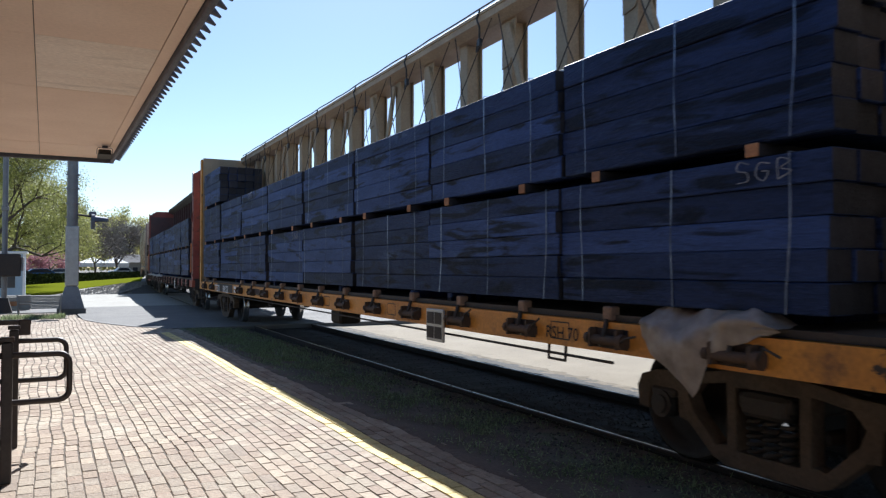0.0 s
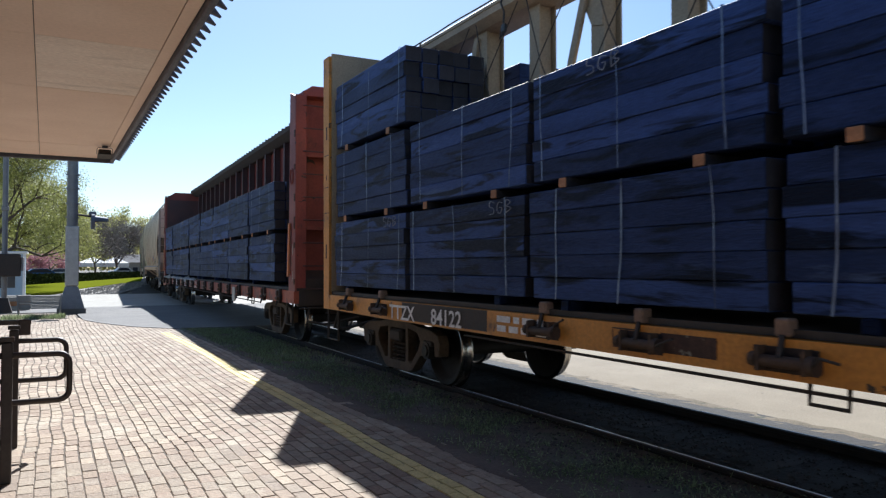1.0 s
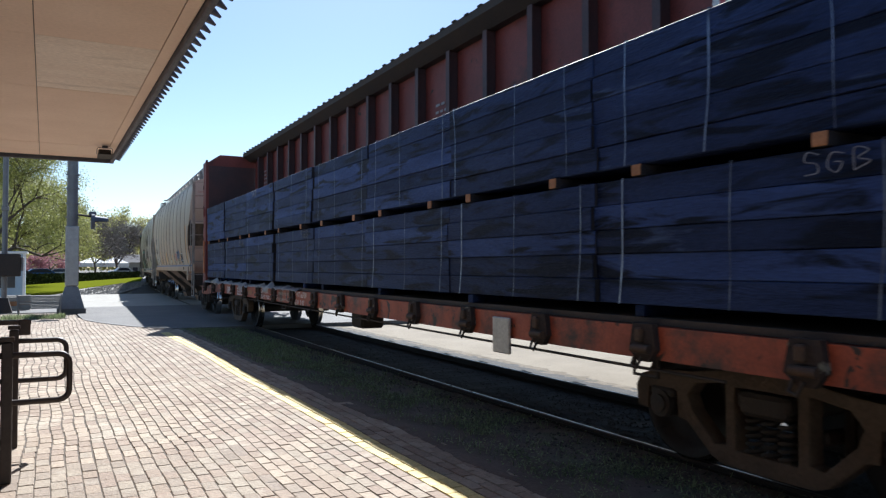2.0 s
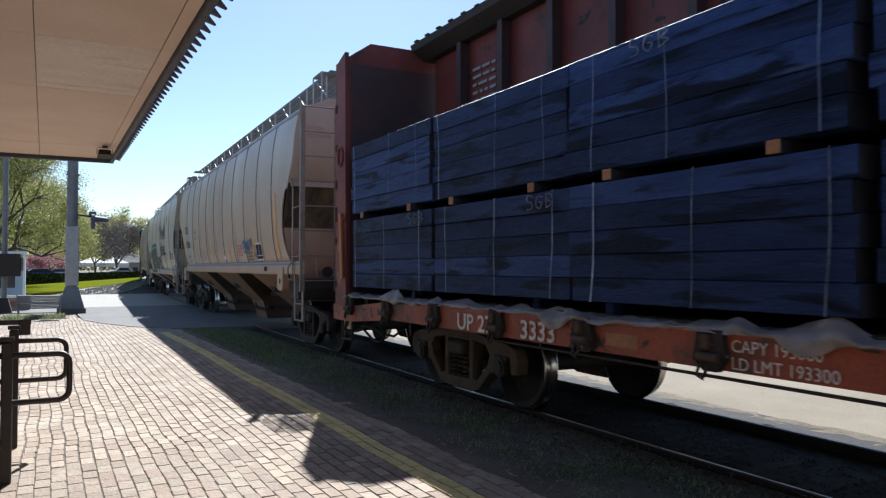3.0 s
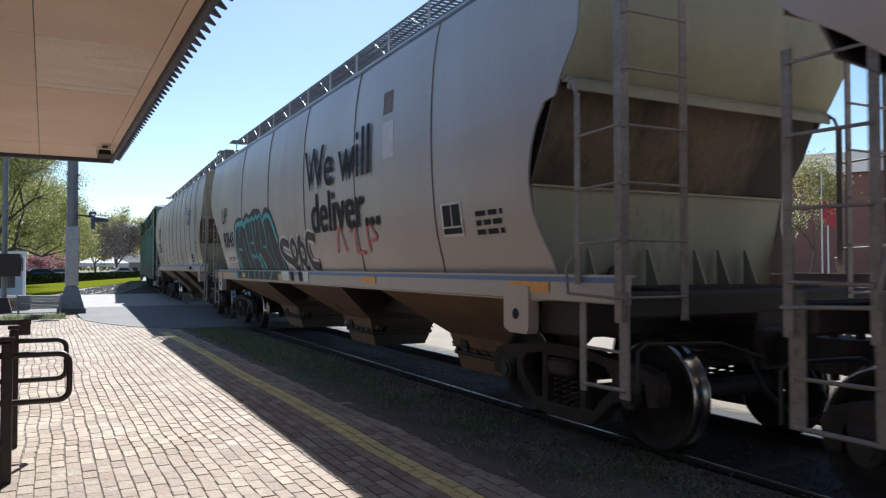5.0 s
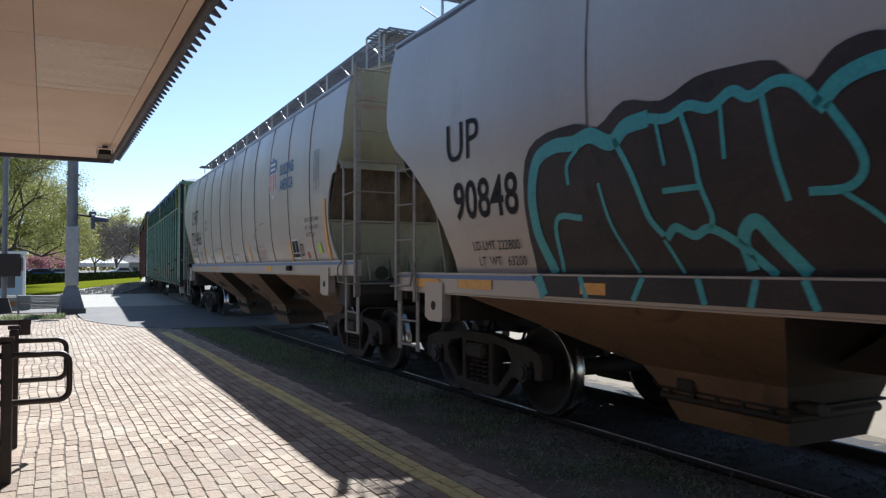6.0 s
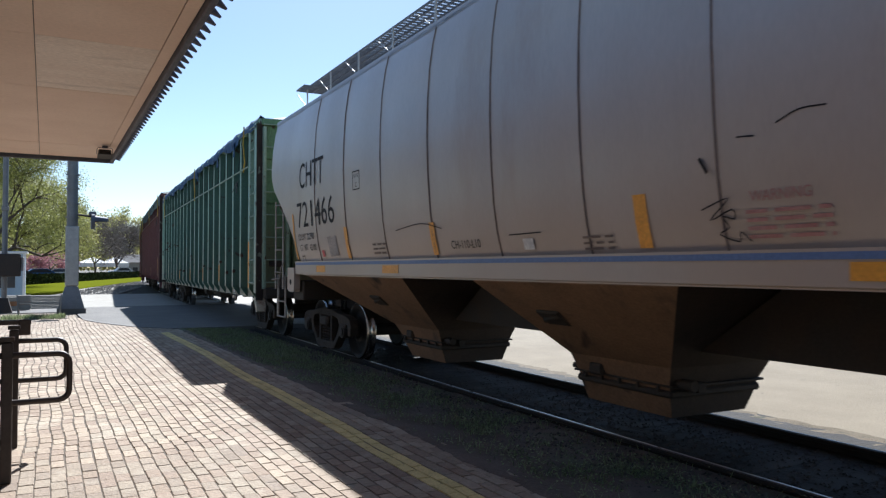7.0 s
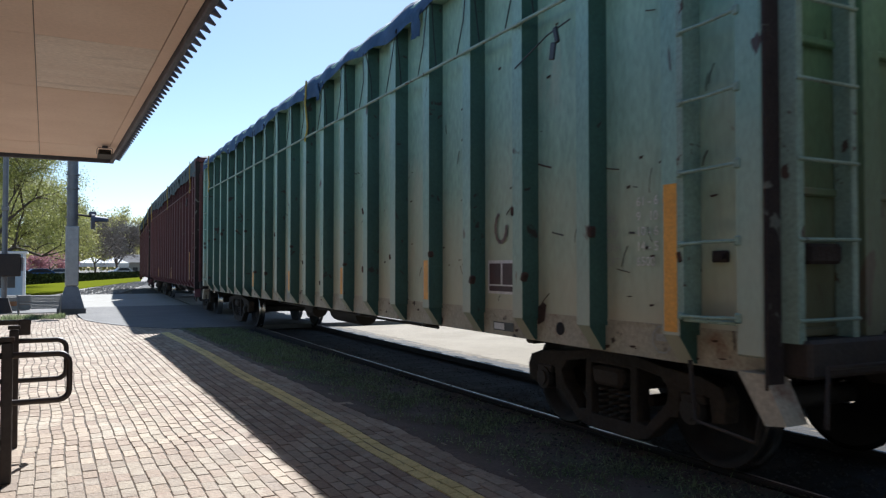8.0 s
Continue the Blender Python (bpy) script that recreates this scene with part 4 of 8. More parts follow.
def build_booth():
    b = thing("ticket_booth", "pale blue metal booth by the road", "booth", pose(-2.2, 37.0, 0.0))
    k = Kit()
    k.box(0, 0, 1.05, 2.9, 2.0, 2.1, 0.02)
    part("wall", k, BOOTH_PAINT, b)
    k = Kit()
    k.box(0, 0, 2.14, 3.1, 2.2, 0.10, 0.02)
    part("roof", k, TRIM_WHITE, b)
    k = Kit()
    k.box(0.7, -1.005, 1.2, 0.8, 0.02, 1.1)
    part("window", k, GLASS_DARK, b)
    k = Kit()
    k.box(1.42, -1.0, 1.05, 0.10, 0.06, 2.1)
    part("corner_trim", k, TRIM_WHITE, b)
    for i, (x, y, w) in enumerate(((-1.2, 30.0, 1.5), (-0.9, 31.6, 0.9))):
        t = thing("timber_stack", "low stack of pale timbers by the road", "timber", pose(x, y, 0.0))
        for j in range(3):
            k = Kit()
            k.box(0, 0, 0.08 + j * 0.16, w, 0.4, 0.145, 0.01)
            part("timber", k, FRESH_WOOD if j % 2 else CONCRETE, t)


def build_tree(label, x, y, height, crown_w, crown_z, leaf, count, size, seed, trunk_r=0.22, name="tree"):
    """Tapered trunk, limbs that fork, and many small leaves in uneven clumps round the twigs."""
    rng = random.Random(seed)
    t = thing(name, label, "tree", pose(x, y, -0.1))
    wood = Kit()
    tips = []

    def grow(p, d, length, r, level):
        q = p + d * length
        mid = p.lerp(q, 0.5) + Vector((rng.uniform(-1, 1), rng.uniform(-1, 1), rng.uniform(-0.3, 0.6))) * length * 0.08
        wood.rod(p, mid, r, 6, r * 0.82, False)
        wood.rod(mid, q, r * 0.82, 6, r * 0.6, False)
        if level >= 2:
            tips.append((mid, length))
        if level >= 6 or r < 0.004:
            tips.append((q, length))
            return
        for i in range(rng.choice((2, 3)) if level else 4):
            side = Vector((rng.uniform(-1, 1), rng.uniform(-1, 1), rng.uniform(-0.42, 0.62)))
            nd = (d * 0.55 + side * (0.75 if level else 0.85)).normalized()
            grow(q, nd, length * rng.uniform(0.62, 0.86), r * rng.uniform(0.5, 0.66), level + 1)
    grow(Vector((0, 0, 0)), Vector((rng.uniform(-0.05, 0.05), rng.uniform(-0.05, 0.05), 1)).normalized(), crown_z, trunk_r, 0)
    top = max(p.z for p, _ in tips)
    wide = max(max(abs(p.x), abs(p.y)) for p, _ in tips)
    fit = lambda p: Vector((p.x * crown_w / 2 / wide, p.y * crown_w / 2 / wide, p.z if p.z < crown_z else crown_z + (p.z - crown_z) * (height - crown_z) / max(0.1, top - crown_z)))
    wood.v = [tuple(fit(Vector(v))) for v in wood.v]
    part("trunk", wood, BARK, t)
    k = Kit()
    for i in range(count):
        p, ln = rng.choice(tips)
        c = fit(p) + Vector((rng.gauss(0, 1), rng.gauss(0, 1), rng.gauss(0, 0.8))) * (0.14 + 0.022 * crown_w)
        if c.z < crown_z * 0.8:
            continue
        u = Vector((rng.uniform(-1, 1), rng.uniform(-1, 1), rng.uniform(-1, 1))).normalized()
        w = u.orthogonal().normalized()
        s = size * rng.uniform(0.6, 1.4)
        k.add([c - u * s, c + w * s * 0.5, c + u * s, c - w * s * 0.5], [(0, 1, 2, 3)])
    tagged(part("crown", k, leaf, t), kind="stuff")
    return t


def build_far_side():
    build_tree("large spring tree with sparse yellow-green leaves", -3.6, 56.5, 13.5, 14.0, 1.8, LEAF, 70000, 0.06, 3, 0.11)
    build_tree("spring tree with sparse yellow-green leaves behind the booth", -7.5, 52.0, 10.5, 9.0, 2.6, LEAF, 14000, 0.09, 8, 0.12)
    build_tree("spring tree with sparse yellow-green leaves by the road", -2.2, 66.0, 8.6, 10.5, 2.0, LEAF, 26000, 0.08, 31, 0.10)
    build_tree("bare brown tree with fine twigs and a few buds", 6.8, 128.0, 11.0, 13.0, 2.2, TWIG, 12000, 0.10, 5, 0.13)
    build_tree("yellow-green spring tree beyond the lawn", 14.5, 172.0, 14.5, 19, 3.0, LEAF_YELLOW, 10000, 0.22, 6, 0.25)
    build_tree("bare brown tree with fine twigs", 11.0, 140.0, 9.5, 12.5, 2.0, TWIG, 11000, 0.13, 7, 0.2)
    build_tree("pink blossoming tree by the car park", 0.6, 100.0, 3.3, 7.0, 1.3, BLOSSOM, 5000, 0.11, 9, 0.15)
    build_tree("yellow-green spring tree beyond the car park", -2.0, 135.0, 11.0, 14, 2.4, LEAF_YELLOW, 9000, 0.18, 16, 0.25)
    build_tree("broad spring tree with dense yellow-green leaves by the car park", -3.4, 74.0, 9.5, 13.0, 1.9, LEAF, 48000, 0.10, 41, 0.10)
    build_tree("broad spring tree with dense yellow-green leaves by the car park", -9.0, 84.0, 11.5, 14.0, 2.2, LEAF, 26000, 0.12, 43, 0.12)
    build_tree("yellow-green spring tree beyond the car park", 3.6, 120.0, 10.5, 13.0, 2.2, LEAF_YELLOW, 12000, 0.15, 47, 0.14)
    k = Kit()
    rng = random.Random(5)
    for i in range(34000):
        x = rng.uniform(-60, 60)
        h = 11.0 + 4.0 * noise.noise((x * 0.09, 1, 1)) + 1.5 * noise.noise((x * 0.4, 2, 1))
        c = Vector((x, 205 + rng.uniform(-8, 8), rng.uniform(0.05, 1) ** 0.8 * h))
        u = Vector((rng.uniform(-1, 1), rng.uniform(-1, 1), rng.uniform(-1, 1))).normalized()
        w = u.orthogonal().normalized()
        s = rng.uniform(0.25, 0.6)
        k.add([c - u * s, c + w * s * 0.6, c + u * s, c - w * s * 0.6], [(0, 1, 2, 3)])
    tagged(solid("woods", k, LEAF_YELLOW, "far belt of hazy spring woods", kind="stuff"), category="woods")
    # dark hedge in front of the car park
    k = Kit()
    for i in range(18000):
        t = rng.uniform(-0.35, 1.0)
        px, py = -3.2 + 17.3 * t, 71.5 + 60.5 * t
        c = Vector((px + rng.uniform(-0.5, 0.5), py + rng.uniform(-0.5, 0.5), rng.uniform(-0.05, 0.86 + 0.1 * noise.noise((t * 30, 0, 0)))))
        u = Vector((rng.uniform(-1, 1), rng.uniform(-1, 1), rng.uniform(-1, 1))).normalized()
        w = u.orthogonal().normalized()
        s = rng.uniform(0.08, 0.17)
        k.add([c - u * s, c + w * s * 0.7, c + u * s, c - w * s * 0.7], [(0, 1, 2, 3)])
    k.slab([(-9.55, 50.3), (-8.95, 50.3), (14.4, 132), (13.8, 132)], "z", -0.1, 0.74)
    tagged(solid("hedge", k, LEAF_DARK, "dark clipped hedge before the car park", kind="stuff"), category="hedge")
    k = Kit()
    k.slab([(-30, 60), (-7.5, 60), (13.5, 134), (13.5, 190), (-30, 190)], "z", -0.19, -0.05)
    solid("parking", k, ASPHALT, "grey asphalt car park behind the hedge", kind="structure")
    # tents
    for x, y, s in ((7.8, 152.0, 1.0), (11.4, 151.0, 0.9)):
        t = thing("tent", "white open-sided event tent", "tent", pose(x, y, -0.05), "event tents")
        k = Kit()
        h = 2.6 * s
        k.add([(-h, -h, 2.4), (h, -h, 2.4), (h, h, 2.4), (-h, h, 2.4), (0, 0, 3.5), (-h, -h, 1.7), (h, -h, 1.7), (h, h, 1.7), (-h, h, 1.7)],
              [(0, 1, 4), (1, 2, 4), (2, 3, 4), (3, 0, 4), (5, 6, 1, 0), (6, 7, 2, 1), (7, 8, 3, 2), (8, 5, 0, 3)])
        part("canopy", k, WHITE_CANVAS, t)
        for sx in (-1, 1):
            for sy in (-1, 1):
                k = Kit()
                k.rod((sx * h * 0.97, sy * h * 0.97, 0), (sx * h * 0.97, sy * h * 0.97, 2.3), 0.04, 6)
                part("leg", k, GALV, t)
    # low house far back
    h = thing("house", "low grey-roofed building beyond the car park", "house", pose(17.5, 158, -0.1))
    k = Kit()
    k.box(0, 0, 1.3, 9, 5, 2.6)
    part("wall", k, CONCRETE, h)
    k = Kit()
    k.slab([(-3.2, 2.6), (3.2, 2.6), (0, 4.2)], "x", -4.9, 4.9)
    part("roof", k, ROOFING, h)
    for x in (-2, 0, 2):
        k = Kit()
        k.box(x, -2.51, 1.2, 0.9, 0.04, 0.9)
        part("window", k, GLASS_DARK, h)


def build_vehicle(label, x, y, turn, paint, tall=1.0):
    v = thing("parked_car", label, "car", pose(x, y, -0.04, 0, 0, turn), "parked cars")
    k = Kit()
    side = [(-2.2, 0.35), (-2.25, 0.75), (-1.95, 0.98), (-1.2, 1.0), (-0.6, 1.42 * tall), (0.75, 1.45 * tall), (1.55, 1.0), (2.1, 0.88), (2.2, 0.6), (2.15, 0.32)]
    k.slab(side, "y", -0.86, 0.86)
    part("body", k, paint, v)
    k = Kit()
    k.slab([(-1.02, 1.03), (-0.55, 1.36 * tall), (0.70, 1.38 * tall), (1.32, 1.03)], "y", -0.872, 0.872)
    part("window", k, GLASS_DARK, v)
    for sx in (-1.35, 1.35):
        for sy in (-1, 1):
            k = Kit()
            k.rod((sx, sy * 0.68, 0.32), (sx, sy * 0.88, 0.32), 0.32, 16)
            w = part("wheel", k, RUBBER, v)
            k = Kit()
            k.rod((sx, sy * 0.86, 0.32), (sx, sy * 0.89, 0.32), 0.19, 12)
            part("rim", k, GALV, w)


def build_cars():
    for label, x, y, turn, paint, tall in (("dark parked car behind the hedge", -2.6, 81, 3, CAR_BLACK, 1.0), ("blue parked car behind the hedge", -0.6, 88, 5, CAR_BLUE, 1.0),
                                           ("silver parked car behind the hedge", 1.6, 100, -4, CAR_SILVER, 1.0), ("white parked van beyond the lawn", 11.5, 136, 8, CAR_WHITE, 1.1),
                                           ("black parked car behind the hedge", -5.0, 81, 2, CAR_SILVER, 1.05), ("silver parked car behind the hedge", -2.8, 88, 2, CAR_SILVER, 1.0)):
        build_vehicle(label, x, y, turn, paint, tall)


def build_right_side():
    """What shows between and above the cars: a brick apartment house, young trees, flags."""
    h = thing("apartment_building", "red brick apartment building with white trimmed windows", "building", pose(70, 47, -0.1, 0, 0, -57))
    k = Kit()
    k.box(0, 0, 5.2, 34, 12, 10.4)
    part("wall", k, RED_BRICK, h)
    k = Kit()
    k.slab([(-6.6, 10.4), (6.6, 10.4), (0, 13.2)], "x", -17.4, 17.4)
    part("roof", k, ROOFING, h)
    k = Kit()
    k.box(0, 6.02, 7.0, 34.1, 0.10, 0.3)
    k.box(0, 6.02, 3.6, 34.1, 0.10, 0.3)
    k.box(0, 6.02, 10.3, 34.1, 0.16, 0.4)
    part("band", k, TRIM_WHITE, h)
    for fl in range(3):
        for i in range(11):
            x = -15 + i * 3.0
            k = Kit()
            k.box(x, 6.03, 2.0 + fl * 3.4, 1.5, 0.12, 1.9)
            w = part("window", k, TRIM_WHITE, h)
            for sx in (-1, 1):
                k = Kit()
                k.box(x + sx * 0.36, 6.08, 2.0 + fl * 3.4, 0.62, 0.06, 1.7)
                part("pane", k, GLASS_DARK, w)
    build_tree("young spring tree with small bright leaves beyond the lot", 33, 33, 15.5, 11, 3.5, LEAF_YELLOW, 26000, 0.075, 21, 0.16)
    build_tree("young spring tree with small bright leaves beyond the lot", 44, 31, 9.0, 6, 2.6, LEAF_YELLOW, 6000, 0.09, 22, 0.15)
    build_tree("young spring tree with small bright leaves beyond the lot", 50, 40, 9.5, 6, 2.6, LEAF, 3500, 0.14, 23, 0.15)
    for x, y in ((41.6, 28.7), (43.5, 29.6)):
        f = thing("flag_pole", "white flag pole with a hanging red flag", "flag pole", pose(x, y, -0.1), "flag poles")
        k = Kit()
        k.rod((0, 0, 0), (0, 0, 7.5), 0.05, 8, 0.03)
        part("pole", k, TRIM_WHITE, f)
        k = Kit()
        k.sheet([[(0.05 + i * 0.12, 0.06 * math.sin(i * 1.4 + j), 5.9 - j * 0.4 - i * 0.11) for i in range(7)] for j in range(4)], (0, 0.01, 0))
        part("flag", k, FLAG_RED, f)
    k = Kit()
    rng = random.Random(15)
    for i in range(9000):
        x = rng.uniform(16, 130)
        y = 95 + rng.uniform(-6, 6) + (x - 40) * -0.35
        h2 = 6.0 + 3.0 * noise.noise((x * 0.09, 1, 7))
        c = Vector((x, y, rng.uniform(0.1, 1) ** 0.7 * h2))
        u = Vector((rng.uniform(-1, 1), rng.uniform(-1, 1), rng.uniform(-1, 1))).normalized()
        w = u.orthogonal().normalized()
        s = rng.uniform(0.25, 0.55)
        k.add([c - u * s, c + w * s * 0.6, c + u * s, c - w * s * 0.6], [(0, 1, 2, 3)])
    tagged(solid("woods", k, LEAF_YELLOW, "far belt of spring trees beyond the lot", kind="stuff"), category="woods")


build_ground()
build_track()
build_canopy()
build_handrail()
build_mast()
build_bench()
build_weeds()
build_booth()
build_far_side()
build_cars()
build_right_side()


# ---- the train: each car in its own space, x rearwards along the track, y towards the platform, z up from the rail ----
WHEEL_R, AXLE = 0.457, 0.93


def wheelset_meshes():
    """Two wheels on an axle, and their polished treads."""
    body, tread = Kit(), Kit()
    n = 36
    for sg in (-1, 1):
        prof = [(0.10, 0.675), (0.13, 0.83), (0.20, 0.80), (0.36, 0.755), (0.385, 0.83), (0.440, 0.835)]
        back = [(0.440, 0.69), (0.385, 0.70), (0.34, 0.70), (0.2, 0.715), (0.12, 0.66)]
        rows = [[(r * math.cos(2 * math.pi * i / n), sg * y, r * math.sin(2 * math.pi * i / n)) for i in range(n + 1)] for r, y in prof]
        body.sheet(rows if sg > 0 else rows[::-1])
        rows = [[(r * math.cos(2 * math.pi * i / n), sg * y, r * math.sin(2 * math.pi * i / n)) for i in range(n + 1)] for r, y in back]
        body.sheet(rows if sg > 0 else rows[::-1])
        rim = [(0.440, 0.835), (0.452, 0.832), (WHEEL_R, 0.80), (0.462, 0.735), (0.487, 0.718), (0.487, 0.70), (0.440, 0.69)]
        rows = [[(r * math.cos(2 * math.pi * i / n), sg * y, r * math.sin(2 * math.pi * i / n)) for i in range(n + 1)] for r, y in rim]
        tread.sheet(rows if sg > 0 else rows[::-1])
    body.rod((0, -0.98, 0), (0, 0.98, 0), 0.085, 16)
    for sg in (-1, 1):
        body.rod((0, sg * 0.95, 0), (0, sg * 1.06, 0), 0.11, 12)
        for i in range(3):
            a = i * 2.094
            body.rod((0.06 * math.cos(a), sg * 1.06, 0.06 * math.sin(a)), (0.06 * math.cos(a), sg * 1.085, 0.06 * math.sin(a)), 0.02, 6)
    return body.mesh("wheelset", WHEEL_STEEL), tread.mesh("tread", BRIGHT_RIM)


WHEELSET, TREAD = wheelset_meshes()


def sideframe_mesh():
    """A cast frame in one piece: top chord, columns round the spring window, slanted tension arms and the two pedestals."""
    half = {"a0": (0, 0.79), "a1": (0.30, 0.785), "a2": (0.60, 0.735), "a3": (0.96, 0.71), "a4": (1.13, 0.655), "a5": (1.18, 0.56), "a6": (1.16, 0.40), "a7": (1.05, 0.39), "a8": (1.03, 0.565),
            "a9": (0.76, 0.565), "a10": (0.745, 0.37), "a11": (0.66, 0.36), "a12": (0.44, 0.155), "a13": (0.34, 0.115), "a14": (0, 0.11),
            "w1": (0.315, 0.69), "w2": (0.575, 0.65), "w3": (0.655, 0.555), "w4": (0.61, 0.445), "w5": (0.41, 0.245), "w6": (0.315, 0.26), "s1": (0, 0.675), "s2": (0.235, 0.67), "s3": (0.235, 0.235), "s4": (0, 0.235)}
    cells = (("a0", "a1", "s2", "s1"), ("a1", "a2", "w2", "w1"), ("a1", "w1", "s2"), ("s2", "w1", "w6", "s3"), ("s4", "s3", "a13", "a14"), ("s3", "w6", "w5", "a12", "a13"), ("w5", "w4", "a11", "a12"),
             ("w4", "w3", "a9", "a10", "a11"), ("w3", "w2", "a2", "a3", "a8", "a9"), ("a3", "a4", "a5", "a6", "a7", "a8"))
    bm = bmesh.new()
    for sg in (1, -1):
        at = {key: bm.verts.new((sg * x * 1.045, 0.07, z)) for key, (x, z) in half.items()}
        for cell in cells:
            bm.faces.new([at[q] for q in cell])
    bmesh.ops.remove_doubles(bm, verts=bm.verts[:], dist=0.0005)
    bmesh.ops.recalc_face_normals(bm, faces=bm.faces[:])
    grown = bmesh.ops.extrude_face_region(bm, geom=bm.faces[:], use_keep_orig=True)
    for v in grown["geom"]:
        if isinstance(v, bmesh.types.BMVert):
            v.co.y = -0.07
    bmesh.ops.recalc_face_normals(bm, faces=bm.faces[:])
    rim = [e for e in bm.edges if len(e.link_faces) == 2 and e.calc_face_angle(0) > 1.2]
    bmesh.ops.bevel(bm, geom=rim, offset=0.014, segments=2, affect="EDGES", profile=0.6)
    me = bpy.data.meshes.new("sideframe")
    bm.to_mesh(me)
    bm.free()
    me.materials.append(BOGIE_STEEL)
    return me


def adapter_mesh():
    k = Kit()
    k.box(0, 0, 0.545, 0.24, 0.19, 0.07, 0.015)
    k.rod((0, -0.07, 0.457), (0, 0.11, 0.457), 0.105, 14)
    k.rod((0, 0.11, 0.457), (0, 0.13, 0.457), 0.07, 12)
    return k.mesh("bearing", DARK_STEEL)


def lug_mesh():
    """Brake-beam guide and wear plates seen on the frame's inside and face."""
    k = Kit()
    k.box(0, 0.0, 0.60, 0.42, 0.20, 0.11, 0.02)
    k.box(0, 0.09, 0.62, 0.20, 0.03, 0.06, 0.01)
    return k.mesh("bolster_end", BOGIE_STEEL)


def spring_mesh():
    k = Kit()
    pts = [(0.055 * math.cos(a), 0.055 * math.sin(a), 0.24 + 0.26 * a / (2 * math.pi * 5)) for a in [i * 2 * math.pi / 10 for i in range(51)]]
    return k.pipe(pts, 0.016, 5).mesh("spring", BOGIE_STEEL)


def bolster_mesh():
    k = Kit()
    k.box(0, 0, 0.58, 0.36, 2.24, 0.16, 0.03)
    k.box(0, 0, 0.72, 0.5, 0.5, 0.16, 0.03)
    for sg in (-1, 1):
        k.box(sg * 0.33, 0, 0.42, 0.08, 1.9, 0.09, 0.02)
        for sy in (-1, 1):
            k.box(sg * 0.40, sy * 0.76, 0.45, 0.07, 0.09, 0.32, 0.02)
    k.rod((-0.33, 0.2, 0.46), (0.33, 0.25, 0.5), 0.025, 6)
    return k.mesh("bolster", DARK_STEEL)


SIDEFRAME, SPRING, BOLSTER, BEARING, BOLSTER_END = sideframe_mesh(), spring_mesh(), bolster_mesh(), adapter_mesh(), lug_mesh()
DUSTY_FRAME = SIDEFRAME.copy()
DUSTY_FRAME.materials[0] = DUSTY_BOGIE
WHEELSETS = []


def bogie(car, x, sideframe=None):
    b = part("bogie", BOLSTER, None, car, "dusty cast-steel freight bogie", pose(x, 0, 0))
    for sg in (-1, 1):
        part("sideframe", sideframe or SIDEFRAME, None, b, at=pose(0, sg * 1.0, 0))
        for sx in (-1, 0, 1):
            part("spring", SPRING, None, b, at=pose(sx * 0.13, sg * 1.0, 0))
        part("bolster_end", BOLSTER_END, None, b, at=pose(0, sg * 1.0, 0, 0, 0, 0 if sg > 0 else 180))
        for sx in (-AXLE, AXLE):
            part("bearing", BEARING, None, b, at=pose(sx, sg * 1.0, 0, 0, 0, 0 if sg > 0 else 180))
    for sg in (-1, 1):
        w = part("wheelset", WHEELSET, None, b, at=pose(sg * AXLE, 0, WHEEL_R))
        WHEELSETS.append((w, sg * AXLE))
        w.data.materials[0] = WHEEL_STEEL
    return b


def joined_wheel():
    """Treads are part of the wheelset's mesh, with their own material."""
    bm = bmesh.new()
    bm.from_mesh(WHEELSET)
    k = len(bm.faces)
    bm.from_mesh(TREAD)
    bm.faces.ensure_lookup_table()
    for f in bm.faces[k:]:
        f.material_index = 1
    bm.to_mesh(WHEELSET)
    bm.free()
    WHEELSET.materials.append(BRIGHT_RIM)
    bpy.data.meshes.remove(TREAD)


joined_wheel()


def coupler(car, x, sg):
    """Draft box, shank and knuckle head with its lift pin."""
    k = Kit()
    k.box(x - sg * 0.22, 0, 0.88, 0.55, 0.40, 0.36, 0.03)
    k.box(x + sg * 0.08, 0, 0.85, 0.10, 0.46, 0.34, 0.02)
    box = part("draft_box", k, DARK_STEEL, car)
    k = Kit()
    k.slab([(x + sg * 0.10, -0.07), (x + sg * 0.48, -0.07), (x + sg * 0.56, -0.17), (x + sg * 0.74, -0.16), (x + sg * 0.70, 0.02), (x + sg * 0.78, 0.14), (x + sg * 0.62, 0.20), (x + sg * 0.50, 0.10), (x + sg * 0.10, 0.07)], "z", 0.72, 0.98)
    part("coupler", k, DARK_STEEL, car)
    k = Kit()
    k.rod((x + sg * 0.62, 0.05, 0.66), (x + sg * 0.62, 0.05, 1.04), 0.035, 8)
    part("knuckle_pin", k, DARK_STEEL, box)
    return box


# -- covered hoppers --
PROFILE = [(1.60, 1.500), (1.72, 1.535), (1.85, 1.565), (2.10, 1.602), (2.50, 1.632), (2.90, 1.645), (3.30, 1.640), (3.70, 1.613), (4.00, 1.570), (4.18, 1.528), (4.26, 1.495)]
# how far the side sheet stands back from the ladder at the front and at the rear, by height
FRONT_EDGE = [(1.44, 0.98), (1.60, 1.02), (1.75, 1.10), (1.95, 1.16), (2.25, 1.18), (2.50, 1.13), (2.72, 1.03), (2.885, 0.90), (2.90, 0.76), (3.05, 0.69), (3.20, 0.58), (3.36, 0.47), (4.40, 0.45)]
REAR_EDGE = [(1.44, 1.27), (1.60, 1.26), (1.75, 1.22), (1.95, 1.13), (2.25, 0.90), (2.50, 0.64), (2.72, 0.36), (2.90, 0.08), (3.05, -0.08), (3.25, -0.20), (4.40, -0.20)]


